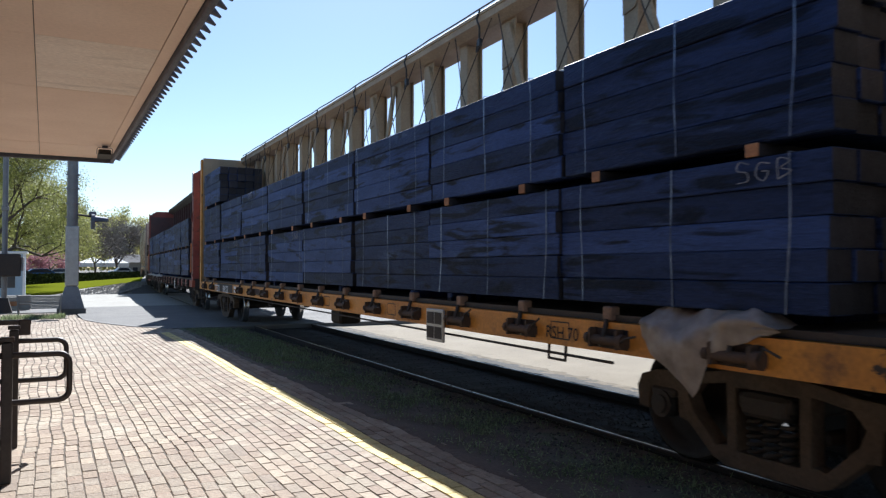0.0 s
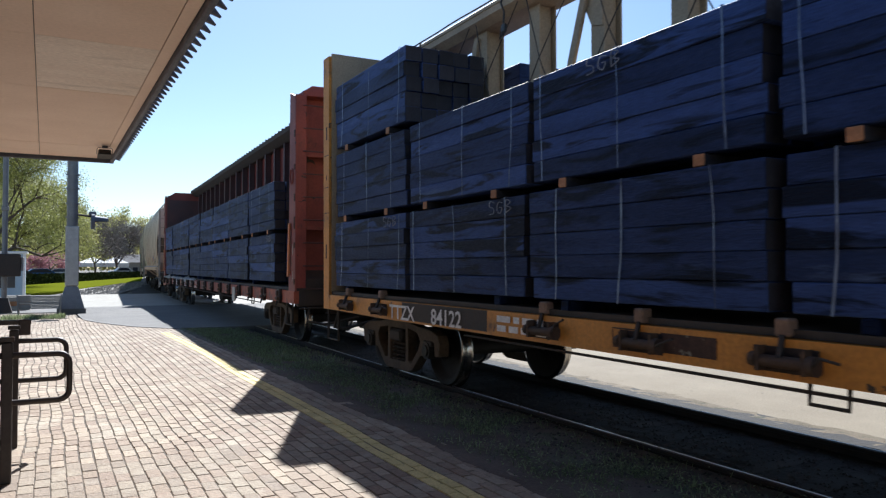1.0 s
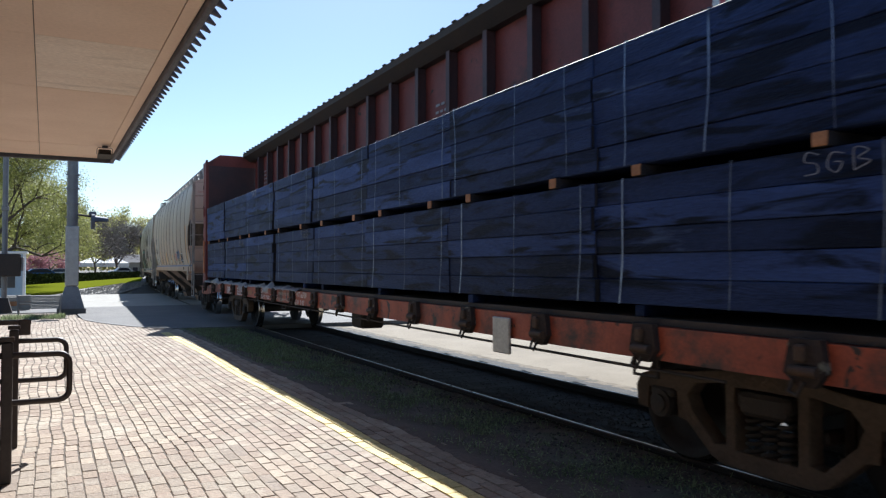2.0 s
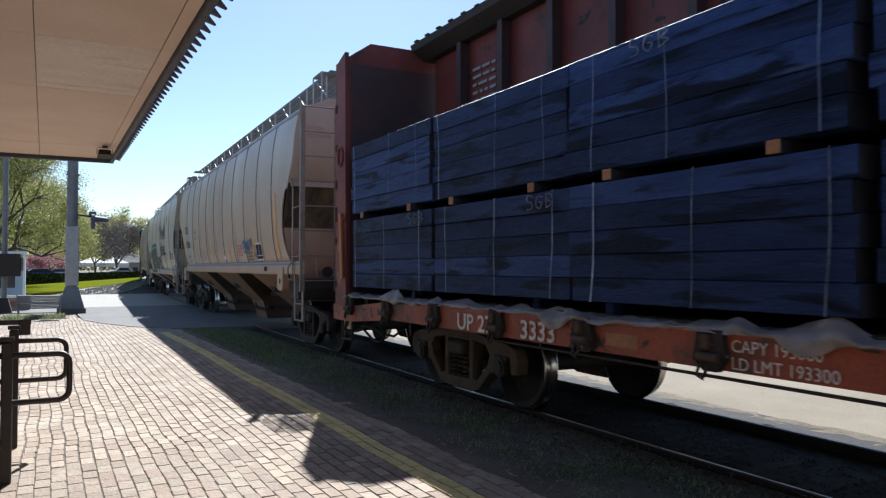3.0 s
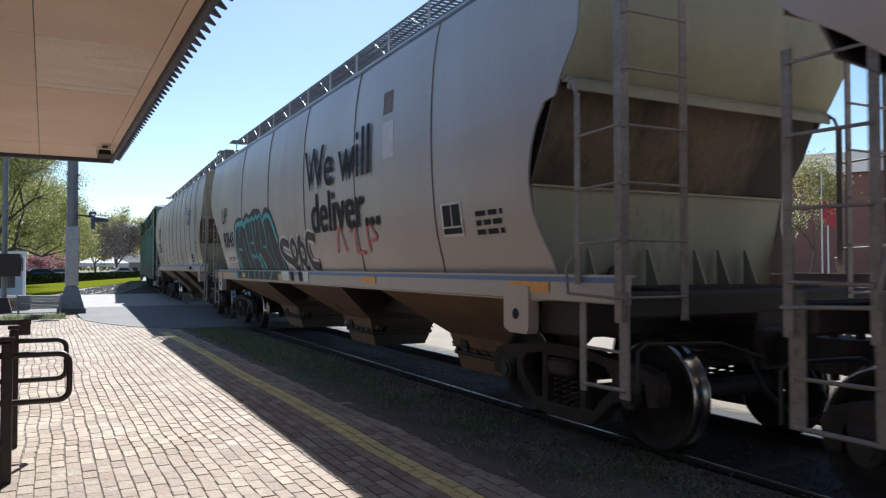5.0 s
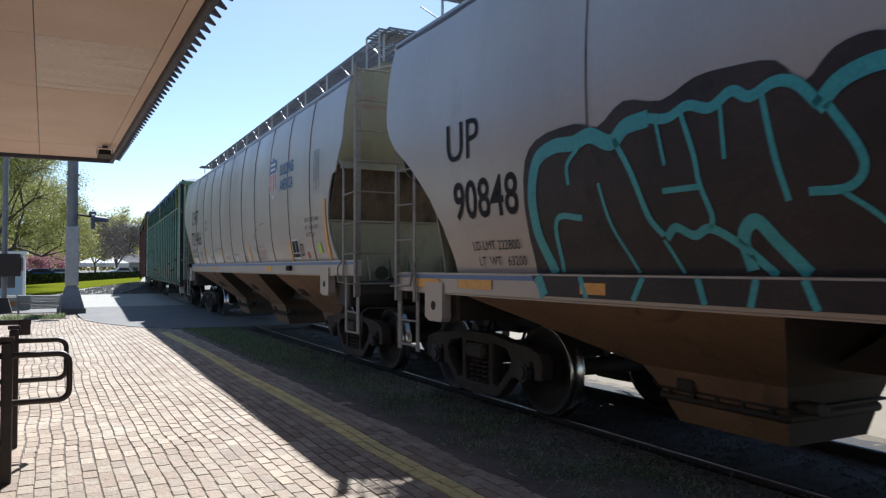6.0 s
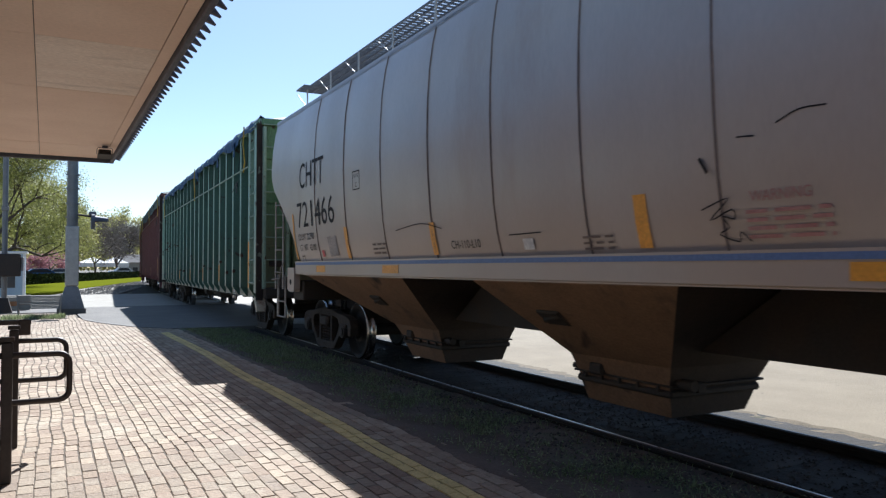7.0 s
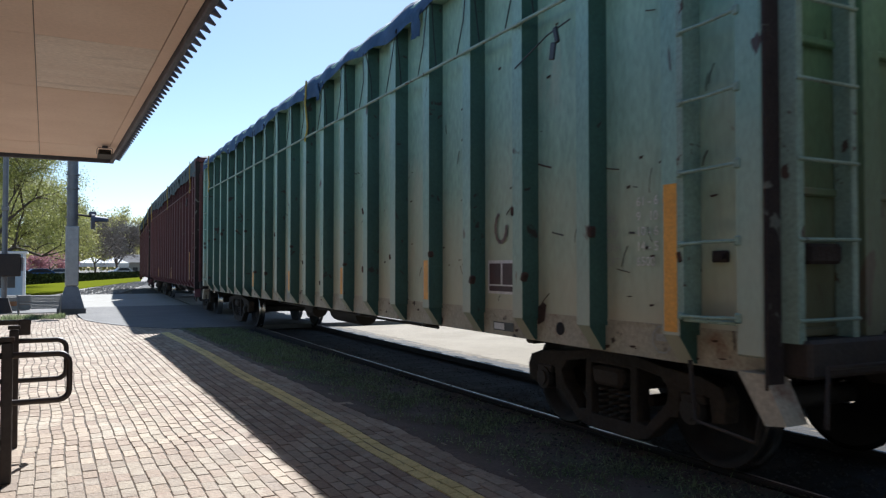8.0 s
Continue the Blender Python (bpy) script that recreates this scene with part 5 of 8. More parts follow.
def between(table, z):
    """A value read from a table of (z, value), straight between its rows."""
    if z <= table[0][0]:
        return table[0][1]
    for (z0, y0), (z1, y1) in zip(table, table[1:]):
        if z <= z1:
            return y0 + (y1 - y0) * (z - z0) / (z1 - z0)
    return table[-1][1]


def hopper_depth(z):
    if z <= 1.60:
        return 1.500 - (1.60 - z) * 0.2
    return between(PROFILE, z)


def hopper_sides(car, xf, xr, skin, seam, seams, sunk):
    """Bulged side sheets between their curved ends, with the upright weld seams as sub-parts."""
    zs = [1.60 - sunk, 1.68 - sunk * 0.7, 1.76 - sunk * 0.4, 1.85, 1.95, 2.1, 2.25, 2.4, 2.55, 2.7, 2.8, 2.88, 2.905, 3.0, 3.1, 3.2, 3.35, 3.5, 3.7, 3.85, 4.0, 4.1, 4.18, 4.26]
    for sg in (1, -1):
        rows = []
        for z in zs:
            lo, hi = xf + between(FRONT_EDGE, z), xr - between(REAR_EDGE, z)
            row = []
            m = 90
            for i in range(m + 1):
                x = lo + (hi - lo) * i / m
                puff = 0.0
                for s0, s1 in zip(seams, seams[1:]):
                    if s0 <= x <= s1:
                        puff = 0.012 * math.sin(math.pi * (x - s0) / (s1 - s0)) * min(1.0, max(0.0, z - 1.6) / 0.5, (4.26 - z) / 0.4)
                puff += 0.004 * noise.noise((x * 0.9, z * 0.8, xf)) * min(1.0, max(0.0, z - 1.6) / 0.4)
                row.append((x, sg * (hopper_depth(z) + puff - 0.006), z))
            rows.append(row)
        k = Kit()
        k.sheet(rows if sg < 0 else rows[::-1], (0, -sg * 0.02, 0))
        side = part("side_sheet", k, skin, car)
        for x in seams:
            if not xf + 1.22 < x < xr - 1.3:
                continue
            k = Kit()
            w = 0.008 if round(x * 7) % 2 else 0.011
            k.sheet([[(x - w, sg * (hopper_depth(z) - 0.008), z) for z in zs], [(x - 0.003, sg * (hopper_depth(z) + 0.007), z) for z in zs],
                     [(x + 0.003, sg * (hopper_depth(z) + 0.007), z) for z in zs], [(x + w, sg * (hopper_depth(z) - 0.008), z) for z in zs]][::-sg])
            part("weld_seam", k, seam, side)


def hopper_end(car, x, e, end_skin):
    """An end: upright sheet above, a flanged ledge, the sooty slope with painted shade, the upright foot with its fins.
    e points out of the car.
    """
    at = lambda d: x - e * d
    d0, d1, d2 = (0.44, 0.67, 1.17) if e < 0 else (-0.19, 0.05, 0.95)
    k = Kit()
    rows = []
    for z, d in ((4.50, d0), (4.26, d0), (4.0, d0), (3.7, d0), (3.36, d0 + 0.02), (3.15, d1 - 0.08), (3.02, d1)):
        y = 1.0 if z > 4.4 else hopper_depth(z) - 0.02
        rows.append([(at(d), -y + 2 * y * i / 6, z) for i in range(7)])
    k.sheet(rows if e > 0 else rows[::-1], (-e * 0.02, 0, 0))
    end = part("end_sheet", k, end_skin, car)
    k = Kit()
    k.box(at(d1 - 0.02), 0, 3.015, 0.09, 3.22, 0.03, 0.006)
    k.box(at(d1 - 0.055), 0, 2.975, 0.02, 3.22, 0.09, 0.004)
    part("end_ledge", k, end_skin, end)
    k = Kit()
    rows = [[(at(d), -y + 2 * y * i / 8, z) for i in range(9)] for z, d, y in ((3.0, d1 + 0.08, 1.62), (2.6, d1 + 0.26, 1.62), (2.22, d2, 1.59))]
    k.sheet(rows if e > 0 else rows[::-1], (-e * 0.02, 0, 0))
    part("slope_sheet", k, SOOT_SHADE_PAINT, car, "soot-stained slope sheet darkened for the shade under the ledge")
    k = Kit()
    rows = [[(at(d), -y + 2 * y * i / 8, z) for i in range(9)] for z, d, y in ((2.22, d2 + 0.004, 1.585), (1.6, d2 + 0.03, 1.48), (1.28, d2 + 0.05, 1.44))]
    k.sheet(rows if e > 0 else rows[::-1], (-e * 0.02, 0, 0))
    k.box(at(d2 - 0.01), 0, 2.215, 0.035, 3.17, 0.02)
    foot = part("slope_foot", k, FOOT_PAINT if end_skin is CREAM_PAINT else end_skin, car)
    for y in (-1.0, -0.62, -0.3, 0.3, 0.62, 1.0):
        k = Kit()
        k.slab([(at(d2 - 0.02), 1.28), (at(d2 - 0.20), 1.28), (at(d2 - 0.05), 1.66), (at(d2 - 0.02), 1.68)], "y", y - 0.012, y + 0.012)
        part("fin", k, end_skin, foot)
    k = Kit()
    k.rod((at(d2 - 0.22), 0.82, 1.42), (at(d2 - 0.18), 0.82, 1.42), 0.10, 14)
    k.rod((at(d2 - 0.18), 0.82, 1.42), (at(d2), 0.82, 1.42), 0.03, 8)
    part("angle_cock_cover", k, DARK_STEEL, foot)
    if e < 0:
        for i, t in enumerate(("CAUTION", "NO SIDE LADDER")):
            pts, fcs = words(t, 0.085)
            k = Kit()
            k.add([(at(d0) - 0.006, 1.50 - 0.10 * (1 - i) - px * 0.85, 3.92 - i * 0.13 + py) for px, py in pts], [f[::-1] for f in fcs])
            part("end_lettering", k, FADED_RED, end)


def hopper_ladders(car, xf, xr, sunk):
    """Angle-iron ladders at the corners: full height across the front end, half height at the rear, with stirrup steps."""
    for sg in (-1, 1):
        y0 = sg * 1.60
        k = Kit()
        k.box(xf + 0.03, y0, 2.70, 0.075, 0.014, 3.20)
        k.box(xf, y0 - sg * 0.035, 2.66, 0.014, 0.075, 3.12)
        part("ladder_stile", k, LADDER_STEEL, car)
        k = Kit()
        k.box(xf, sg * 0.985, 2.66, 0.014, 0.07, 3.12)
        part("ladder_stile", k, LADDER_STEEL, car)
        k = Kit()
        k.box(xf + 0.51, y0, 2.12, 0.06, 0.014, 1.50)
        k.pipe([(xf + 0.51, y0, 2.85), (xf + 0.56, y0, 2.97), (xf + 0.66, sg * 1.59, 3.05)], 0.016, 6)
        part("ladder_stile", k, LADDER_STEEL, car)
        for i in range(8):
            z = 1.28 + 0.42 * i
            k = Kit()
            k.rod((xf - 0.012, y0, z), (xf - 0.012, sg * 0.97, z + 0.004 * math.sin(i * 3)), 0.011, 7)
            k.box(xf, y0 - sg * 0.02, z, 0.05, 0.05, 0.05, 0.008)
            part("rung", k, LADDER_STEEL, car)
            if 0 < i < 4:
                k = Kit()
                k.rod((xf, y0 + sg * 0.012, z), (xf + 0.52, y0 + sg * 0.012, z - 0.015), 0.011, 7)
                part("rung", k, LADDER_STEEL, car)
        for x, e in ((xf, -1), (xr, 1)):
            inner = x - e * 0.50
            k = Kit()
            for xx, w in ((x - e * 0.02, 0.10), (inner, 0.07)):
                k.box(xx, sg * 1.555, 0.98 - sunk * 0.3, w, 0.016, 0.78)
            k.rod((x, sg * 1.56, 0.605), (inner, sg * 1.56, 0.60), 0.016, 7)
            k.rod((x, sg * 1.56, 0.88), (inner, sg * 1.56, 0.885), 0.013, 7)
            part("stirrup_step", k, LADDER_STEEL, car)
            k = Kit()
            k.pipe([(inner - e * 0.06, sg * 1.60, 1.60), (inner - e * 0.08, sg * 1.66, 1.50), (inner - e * 0.04, sg * 1.67, 1.30), (x + e * 0.0, sg * 1.67, 1.28), (x + e * 0.01, sg * 1.60, 1.28)], 0.012, 6)
            part("grab_iron", k, LADDER_STEEL, car)
            k = Kit()
            k.pipe([(x + e * 0.10, sg * 1.54, 0.60), (x + e * 0.10, sg * 1.54, 0.90), (x + e * 0.10, sg * 1.46, 0.95), (x + e * 0.13, sg * 0.75, 0.93), (x + e * 0.20, sg * 0.35, 0.80)], 0.013, 6)
            part("uncoupling_lever", k, DARK_STEEL, car)
        k = Kit()
        for xx in (xr, xr - 0.50):
            k.box(xx, y0, 1.92, 0.06, 0.014, 1.62)
        k.pipe([(xr - 0.50, y0, 2.7), (xr - 0.56, y0, 2.80), (xr - 0.60, sg * 1.60, 2.84)], 0.014, 6)
        part("ladder_stile", k, LADDER_STEEL, car)
        for i in range(4):
            k = Kit()
            k.rod((xr, y0 + sg * 0.012, 1.42 + 0.41 * i), (xr - 0.50, y0 + sg * 0.012, 1.41 + 0.41 * i), 0.011, 7)
            part("rung", k, LADDER_STEEL, car)


def hopper_roof(car, xf, xr, skin):
    """Rolled roof sheet, hatch trough, and the steel grating walkway on its brackets."""
    lo, hi = xf + 0.42, xr + 0.22
    k = Kit()
    arc = [(-1.525, 4.20), (-1.525, 4.255), (-1.45, 4.31), (-0.95, 4.46), (-0.5, 4.58), (0, 4.62), (0.5, 4.58), (0.95, 4.46), (1.45, 4.31), (1.525, 4.255), (1.525, 4.20)]
    k.sheet([[(x, y, z) for x in (lo, (lo + hi) / 2, hi)] for y, z in arc], (0, 0, -0.03))
    part("roof", k, skin, car)
    m, hw = (lo + hi) / 2, (hi - lo) / 2
    k = Kit()
    k.box(m, 0, 4.70, 2 * hw - 1.2, 0.55, 0.12, 0.04)
    for i in range(9):
        k.box(m - hw + 1.0 + (2 * hw - 2) * i / 8, 0, 4.73, 0.06, 0.66, 0.14, 0.015)
    part("hatch", k, skin, car)
    a, b = xf + 0.15, xr + 0.05
    m, ln = (a + b) / 2, b - a
    k = Kit()
    for i in range(9):
        k.box(m, i * 0.13, 4.91, ln, 0.012, 0.035)
    n = int(ln / 0.11)
    for i in range(n + 1):
        k.box(a + ln * i / n, 0.52, 4.91, 0.012, 1.06, 0.03)
    for e, x in ((-1, a + 0.25), (1, b - 0.25)):
        for i in range(9):
            k.box(x, -1.2 + 2.4 * i / 8, 4.875, 0.5, 0.012, 0.03)
        for i in range(5):
            k.box(x - 0.24 + 0.12 * i, 0, 4.875, 0.012, 2.4, 0.03)
    board = tagged(part("running_board", k, BOARD_STEEL, car), kind="stuff")
    for i in range(13):
        x = a + 0.2 + (ln - 0.4) * i / 12
        k = Kit()
        k.box(x, 1.05, 4.70, 0.035, 0.02, 0.44)
        k.rod((x, 1.05, 4.52), (x + 0.6, 1.05, 4.89), 0.010, 5)
        part("bracket", k, GALV, board)
    k = Kit()
    for x in (a, a + 0.5):
        k.rod((x, 1.2, 4.30), (x, 1.2, 4.87), 0.016, 6)
    part("hand_hold", k, GALV, board)


def covered_hopper(label, front, rear, c, skin, end_skin, bogies, seam=None, step=1.30, sunk=0.0, sill_back=1.15, first=None):
    """front, rear: the corner ladders' places along the train; c: the car's middle; sunk: how much lower the sill sits."""
    car = thing("covered_hopper_car", label, "hopper car", group="freight train")
    xf, xr = front - c, rear - c
    n = round((xr - xf) / step)
    first = xf + 0.62 if first is None else first
    seams = [first + step * i for i in range(n + 1)]
    hopper_sides(car, xf, xr, skin, seam or SEAM, seams, sunk)
    hopper_roof(car, xf, xr, skin)
    hopper_end(car, xf, -1, end_skin)
    hopper_end(car, xr, 1, end_skin)
    hopper_ladders(car, xf, xr, sunk)
    # discharge pockets
    for pc, top0, top1 in ((-4.45, xf + 1.3, -3.4), (-0.25, -1.95, 1.0), (4.0, 2.65, xr - 1.3)):
        hw = 0.62
        k = Kit()
        rows = []
        for z, f, hy in ((1.46 - sunk, 1.0, 1.47), (1.36 - sunk, 0.92, 1.45), (0.64, 0.08, 0.62), (0.46, 0.0, 0.55), (0.34, -0.02, 0.52), (0.18, -0.06, 0.46)):
            lo, hi = pc - hw + (top0 - pc + hw) * f, pc + hw + (top1 - pc - hw) * f
            rows.append([(lo, -hy, z), (hi, -hy, z), (hi, hy, z), (lo, hy, z), (lo, -hy, z)])
        k.sheet(rows[::-1])
        k.add(rows[-1][:4], [(3, 2, 1, 0)])
        p = part("discharge_pocket", k, [BELLY_PAINT, BELLY_CROSS_SHADE], car)
        # faces across the car get the colour with the painted shade
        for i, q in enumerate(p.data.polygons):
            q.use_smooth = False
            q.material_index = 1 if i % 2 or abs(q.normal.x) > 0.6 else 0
        k = Kit()
        k.box(pc, 0.0, 0.40, 2 * hw + 0.06, 1.12, 0.07, 0.02)
        k.box(pc, 0.0, 0.47, 2 * hw + 0.12, 1.14, 0.02, 0.005)
        k.rod((pc - hw - 0.12, 0.50, 0.50), (pc + hw + 0.14, 0.50, 0.50), 0.03, 8)
        k.rod((pc - hw - 0.24, 0.50, 0.50), (pc - hw - 0.10, 0.50, 0.50), 0.05, 8)
        k.box(pc - hw - 0.08, 0.30, 0.46, 0.12, 0.10, 0.09, 0.01)
        k.box(pc + hw * 0.5, 0.56, 0.52, 0.2, 0.10, 0.12, 0.02)
        for i in range(5):
            k.box(pc - 0.5 + 0.25 * i, 0.57, 0.44, 0.03, 0.03, 0.05, 0.004)
        part("outlet_gate", k, DARK_STEEL, p)
        k = Kit()
        tilt = Matrix.Rotation(-math.atan2(0.97, 0.74), 3, "X")
        k.box(pc + 0.35, 1.06, 1.03, 0.36, 0.05, 0.22, 0.04, tilt)
        k.rod((pc + 0.22, 1.08, 1.05), (pc + 0.48, 1.06, 1.0), 0.035, 6)
        part("vibrator_bracket", k, DARK_STEEL, p)
    # sills, with the blue line, and jacking pads
    s0, s1 = xf - 0.02, xr - sill_back
    for sg in (-1, 1):
        k = Kit()
        k.box((s0 + s1) / 2, sg * 1.545, 1.49 - sunk, s1 - s0, 0.05, 0.21, 0.01)
        k.box((s0 + s1) / 2, sg * 1.53, 1.595 - sunk, s1 - s0, 0.09, 0.02)
        k.box((s0 + s1) / 2 + 0.3, sg * 1.51, 1.385 - sunk, s1 - s0 - 1.5, 0.10, 0.02)
        s = part("side_sill", k, skin, car)
        k = Kit()
        k.box((s0 + s1) / 2, sg * 1.5735, 1.565 - sunk, s1 - s0 - 0.1, 0.006, 0.042)
        part("sill_stripe", k, BLUE_LINE, s, "faded blue line")
        for zz in (1.43, 1.52):
            for j in range(2):
                k = Kit()
                k.rod((s0 + 0.06 + 0.05 * j, sg * 1.57, zz - sunk), (s0 + 0.06 + 0.05 * j, sg * 1.582, zz - sunk), 0.014, 7)
                part("bolt", k, DARK_STEEL, s)
        for x in (xf + 1.42, xr - 0.95):
            k = Kit()
            k.slab([(x - 0.2, 1.5), (x + 0.2, 1.5), (x + 0.2, 1.12), (x + 0.1, 1.08), (x - 0.17, 1.08), (x - 0.2, 1.13)], "y", sg * 1.53 - 0.05, sg * 1.53 + 0.06)
            k.v = [(a, b, z - sunk) for a, b, z in k.v]
            k2 = part("jacking_pad", k, skin, car)
            k = Kit()
            k.rod((x, sg * 1.588, 1.25 - sunk), (x, sg * 1.594, 1.25 - sunk), 0.05, 12)
            part("jacking_hole", k, BLACK_INK, k2)
    k = Kit()
    k.box((xf + xr) / 2, 0, 0.98, xr - xf, 0.40, 0.40, 0.02)
    part("center_sill", k, DARK_STEEL, car)
    for x, e in ((xf, -1), (xr, 1)):
        k = Kit()
        k.box(x - e * 0.06, 0, 1.22, 0.12, 3.06, 0.20, 0.02)
        part("end_sill", k, DARK_STEEL, car)
        k = Kit()
        k.box(x - e * 0.95, 0, 1.10, 0.6, 2.9, 0.34, 0.02)
        part("bolster", k, DARK_STEEL, car)
        k = Kit()
        k.box(x - e * 0.5, 0, 1.31, 0.9, 1.5, 0.03)
        for i in range(7):
            k.box(x - e * (0.12 + 0.12 * i), 0, 1.33, 0.012, 1.5, 0.03)
        part("end_platform", k, DARK_STEEL, car)
        k = Kit()
        for yy in (0.28, -0.3):
            k.pipe([(x - e * 0.05, yy, 0.85), (x + e * 0.15, yy * 1.1, 0.55), (x + e * 0.35, yy * 0.8, 0.36), (x + e * 0.55, yy * 0.5, 0.34), (x + e * 0.72, yy * 0.2, 0.45)], 0.022, 7)
        part("air_hose", k, RUBBER, car)
        coupler(car, x - e * 0.05, e)
    for a, b in ((-3.83, -0.87), (0.37, 3.38)):
        m = (a + b) / 2
        k = Kit()
        k.slab([(a + 0.3, 0.80), (m - 0.2, 1.46), (m + 0.2, 1.46), (b - 0.3, 0.80)], "y", -0.5, 0.5)
        part("cross_ridge", k, DARK_STEEL, car)
    k = Kit()
    k.rod((xr - 0.9, 0.45, 1.62), (xr - 0.35, 0.45, 1.62), 0.14, 10)
    part("brake_cylinder", k, DARK_STEEL, car)
    k = Kit()
    k.rod((xr - 1.5, -0.4, 1.55), (xr - 0.7, -0.4, 1.55), 0.2, 12)
    part("air_tank", k, DARK_STEEL, car)
    k = Kit()
    k.box(xr - 0.25, 0.7, 1.5, 0.2, 0.3, 0.25, 0.03)
    k.pipe([(xr - 0.3, 0.5, 1.7), (xr - 0.5, 0.9, 1.75), (xr - 0.7, 1.1, 1.5), (xr - 0.6, 1.2, 1.3)], 0.02, 6)
    part("valve", k, DARK_STEEL, car)
    for x in bogies:
        bogie(car, x)
    return car


def square(x0, x1, z0, z1):
    return [(x0, z0), (x1, z0), (x1, z1), (x0, z1)]


def frame_box(car, x, z, w, h, mat, line=0.02):
    d = hopper_depth
    k = Kit()
    for a, b, c2, e in ((x - w / 2, x + w / 2, z - h / 2, z - h / 2 + line), (x - w / 2, x + w / 2, z + h / 2 - line, z + h / 2),
                        (x - w / 2, x - w / 2 + line, z - h / 2, z + h / 2), (x + w / 2 - line, x + w / 2, z - h / 2, z + h / 2)):
        k.add([(a, d(c2) + 0.010, c2), (b, d(c2) + 0.010, c2), (b, d(e) + 0.010, e), (a, d(e) + 0.010, e)], [(0, 3, 2, 1)])
    return part("plate_mark", k, mat, car)


def bars(car, x, z, w, rows, mat, depth, size=0.05, gap=0.09):
    """Small unreadable stencils as plain bars."""
    k = Kit()
    rng = random.Random(int(abs(x * 100) + z * 1000))
    for r in range(rows):
        at = 0.0
        while at < w:
            ln = rng.uniform(0.08, 0.24)
            z0 = z - r * gap
            e = min(w, at + ln)
            k.add([(x - at, depth(z0) + 0.010, z0), (x - e, depth(z0) + 0.010, z0), (x - e, depth(z0 + size) + 0.010, z0 + size), (x - at, depth(z0 + size) + 0.010, z0 + size)], [(0, 3, 2, 1)])
            at = e + 0.05
    return part("stencil", k, mat, car)


def inspection_plaque(car, x, z, w=0.62, h=0.36):
    d = hopper_depth
    patch(square(x - w / 2 - 0.03, x + w / 2 + 0.03, z - h / 2 - 0.03, z + h / 2 + 0.03), d, WHITE_INK, car, "plaque", 0.008, "black plaque with a white border")
    for i in (0, 1):
        x0 = x - w / 2 + i * w / 2
        patch(square(x0 + 0.012, x0 + w / 2 - 0.012, z - h / 2 + 0.08, z + h / 2), d, BLACK_INK, car, "plaque_panel", 0.012)
    patch(square(x - w / 2, x + w / 2, z - h / 2, z - h / 2 + 0.06), d, BLACK_INK, car, "plaque_panel", 0.012)


def shield(car, x, z, w, h, depth):
    """The railway's badge as a plain shield: blue field above, stripes below, no letters."""
    out = [(-0.5, 0.30), (-0.42, 0.42), (-0.2, 0.40), (0, 0.5), (0.2, 0.40), (0.42, 0.42), (0.5, 0.30), (0.46, 0.1), (0.5, -0.1), (0.42, -0.3), (0.2, -0.42), (0, -0.5), (-0.2, -0.42), (-0.42, -0.3), (-0.5, -0.1), (-0.46, 0.1)]
    patch([(x + a * w * 1.1, z + b * h * 1.06) for a, b in out], depth, WHITE_INK, car, "badge_border", 0.007)
    patch([(x + a * w, z + b * h) for a, b in out if b >= 0.1], depth, BLUE_INK, car, "badge_field", 0.011, "blue field of a shield badge")
    for i in range(4):
        a = -0.36 + 0.24 * i
        lo = -0.42 if abs(a) < 0.2 else -0.30
        patch(square(x + (a - 0.05) * w, x + (a + 0.05) * w, z + lo * h, z + 0.08 * h), depth, RED_INK, car, "badge_stripe", 0.011)
    for i in range(2):
        patch(square(x - 0.32 * w, x + 0.32 * w, z + (0.16 + 0.12 * i) * h, z + (0.22 + 0.12 * i) * h), depth, WHITE_INK, car, "badge_bar", 0.014)


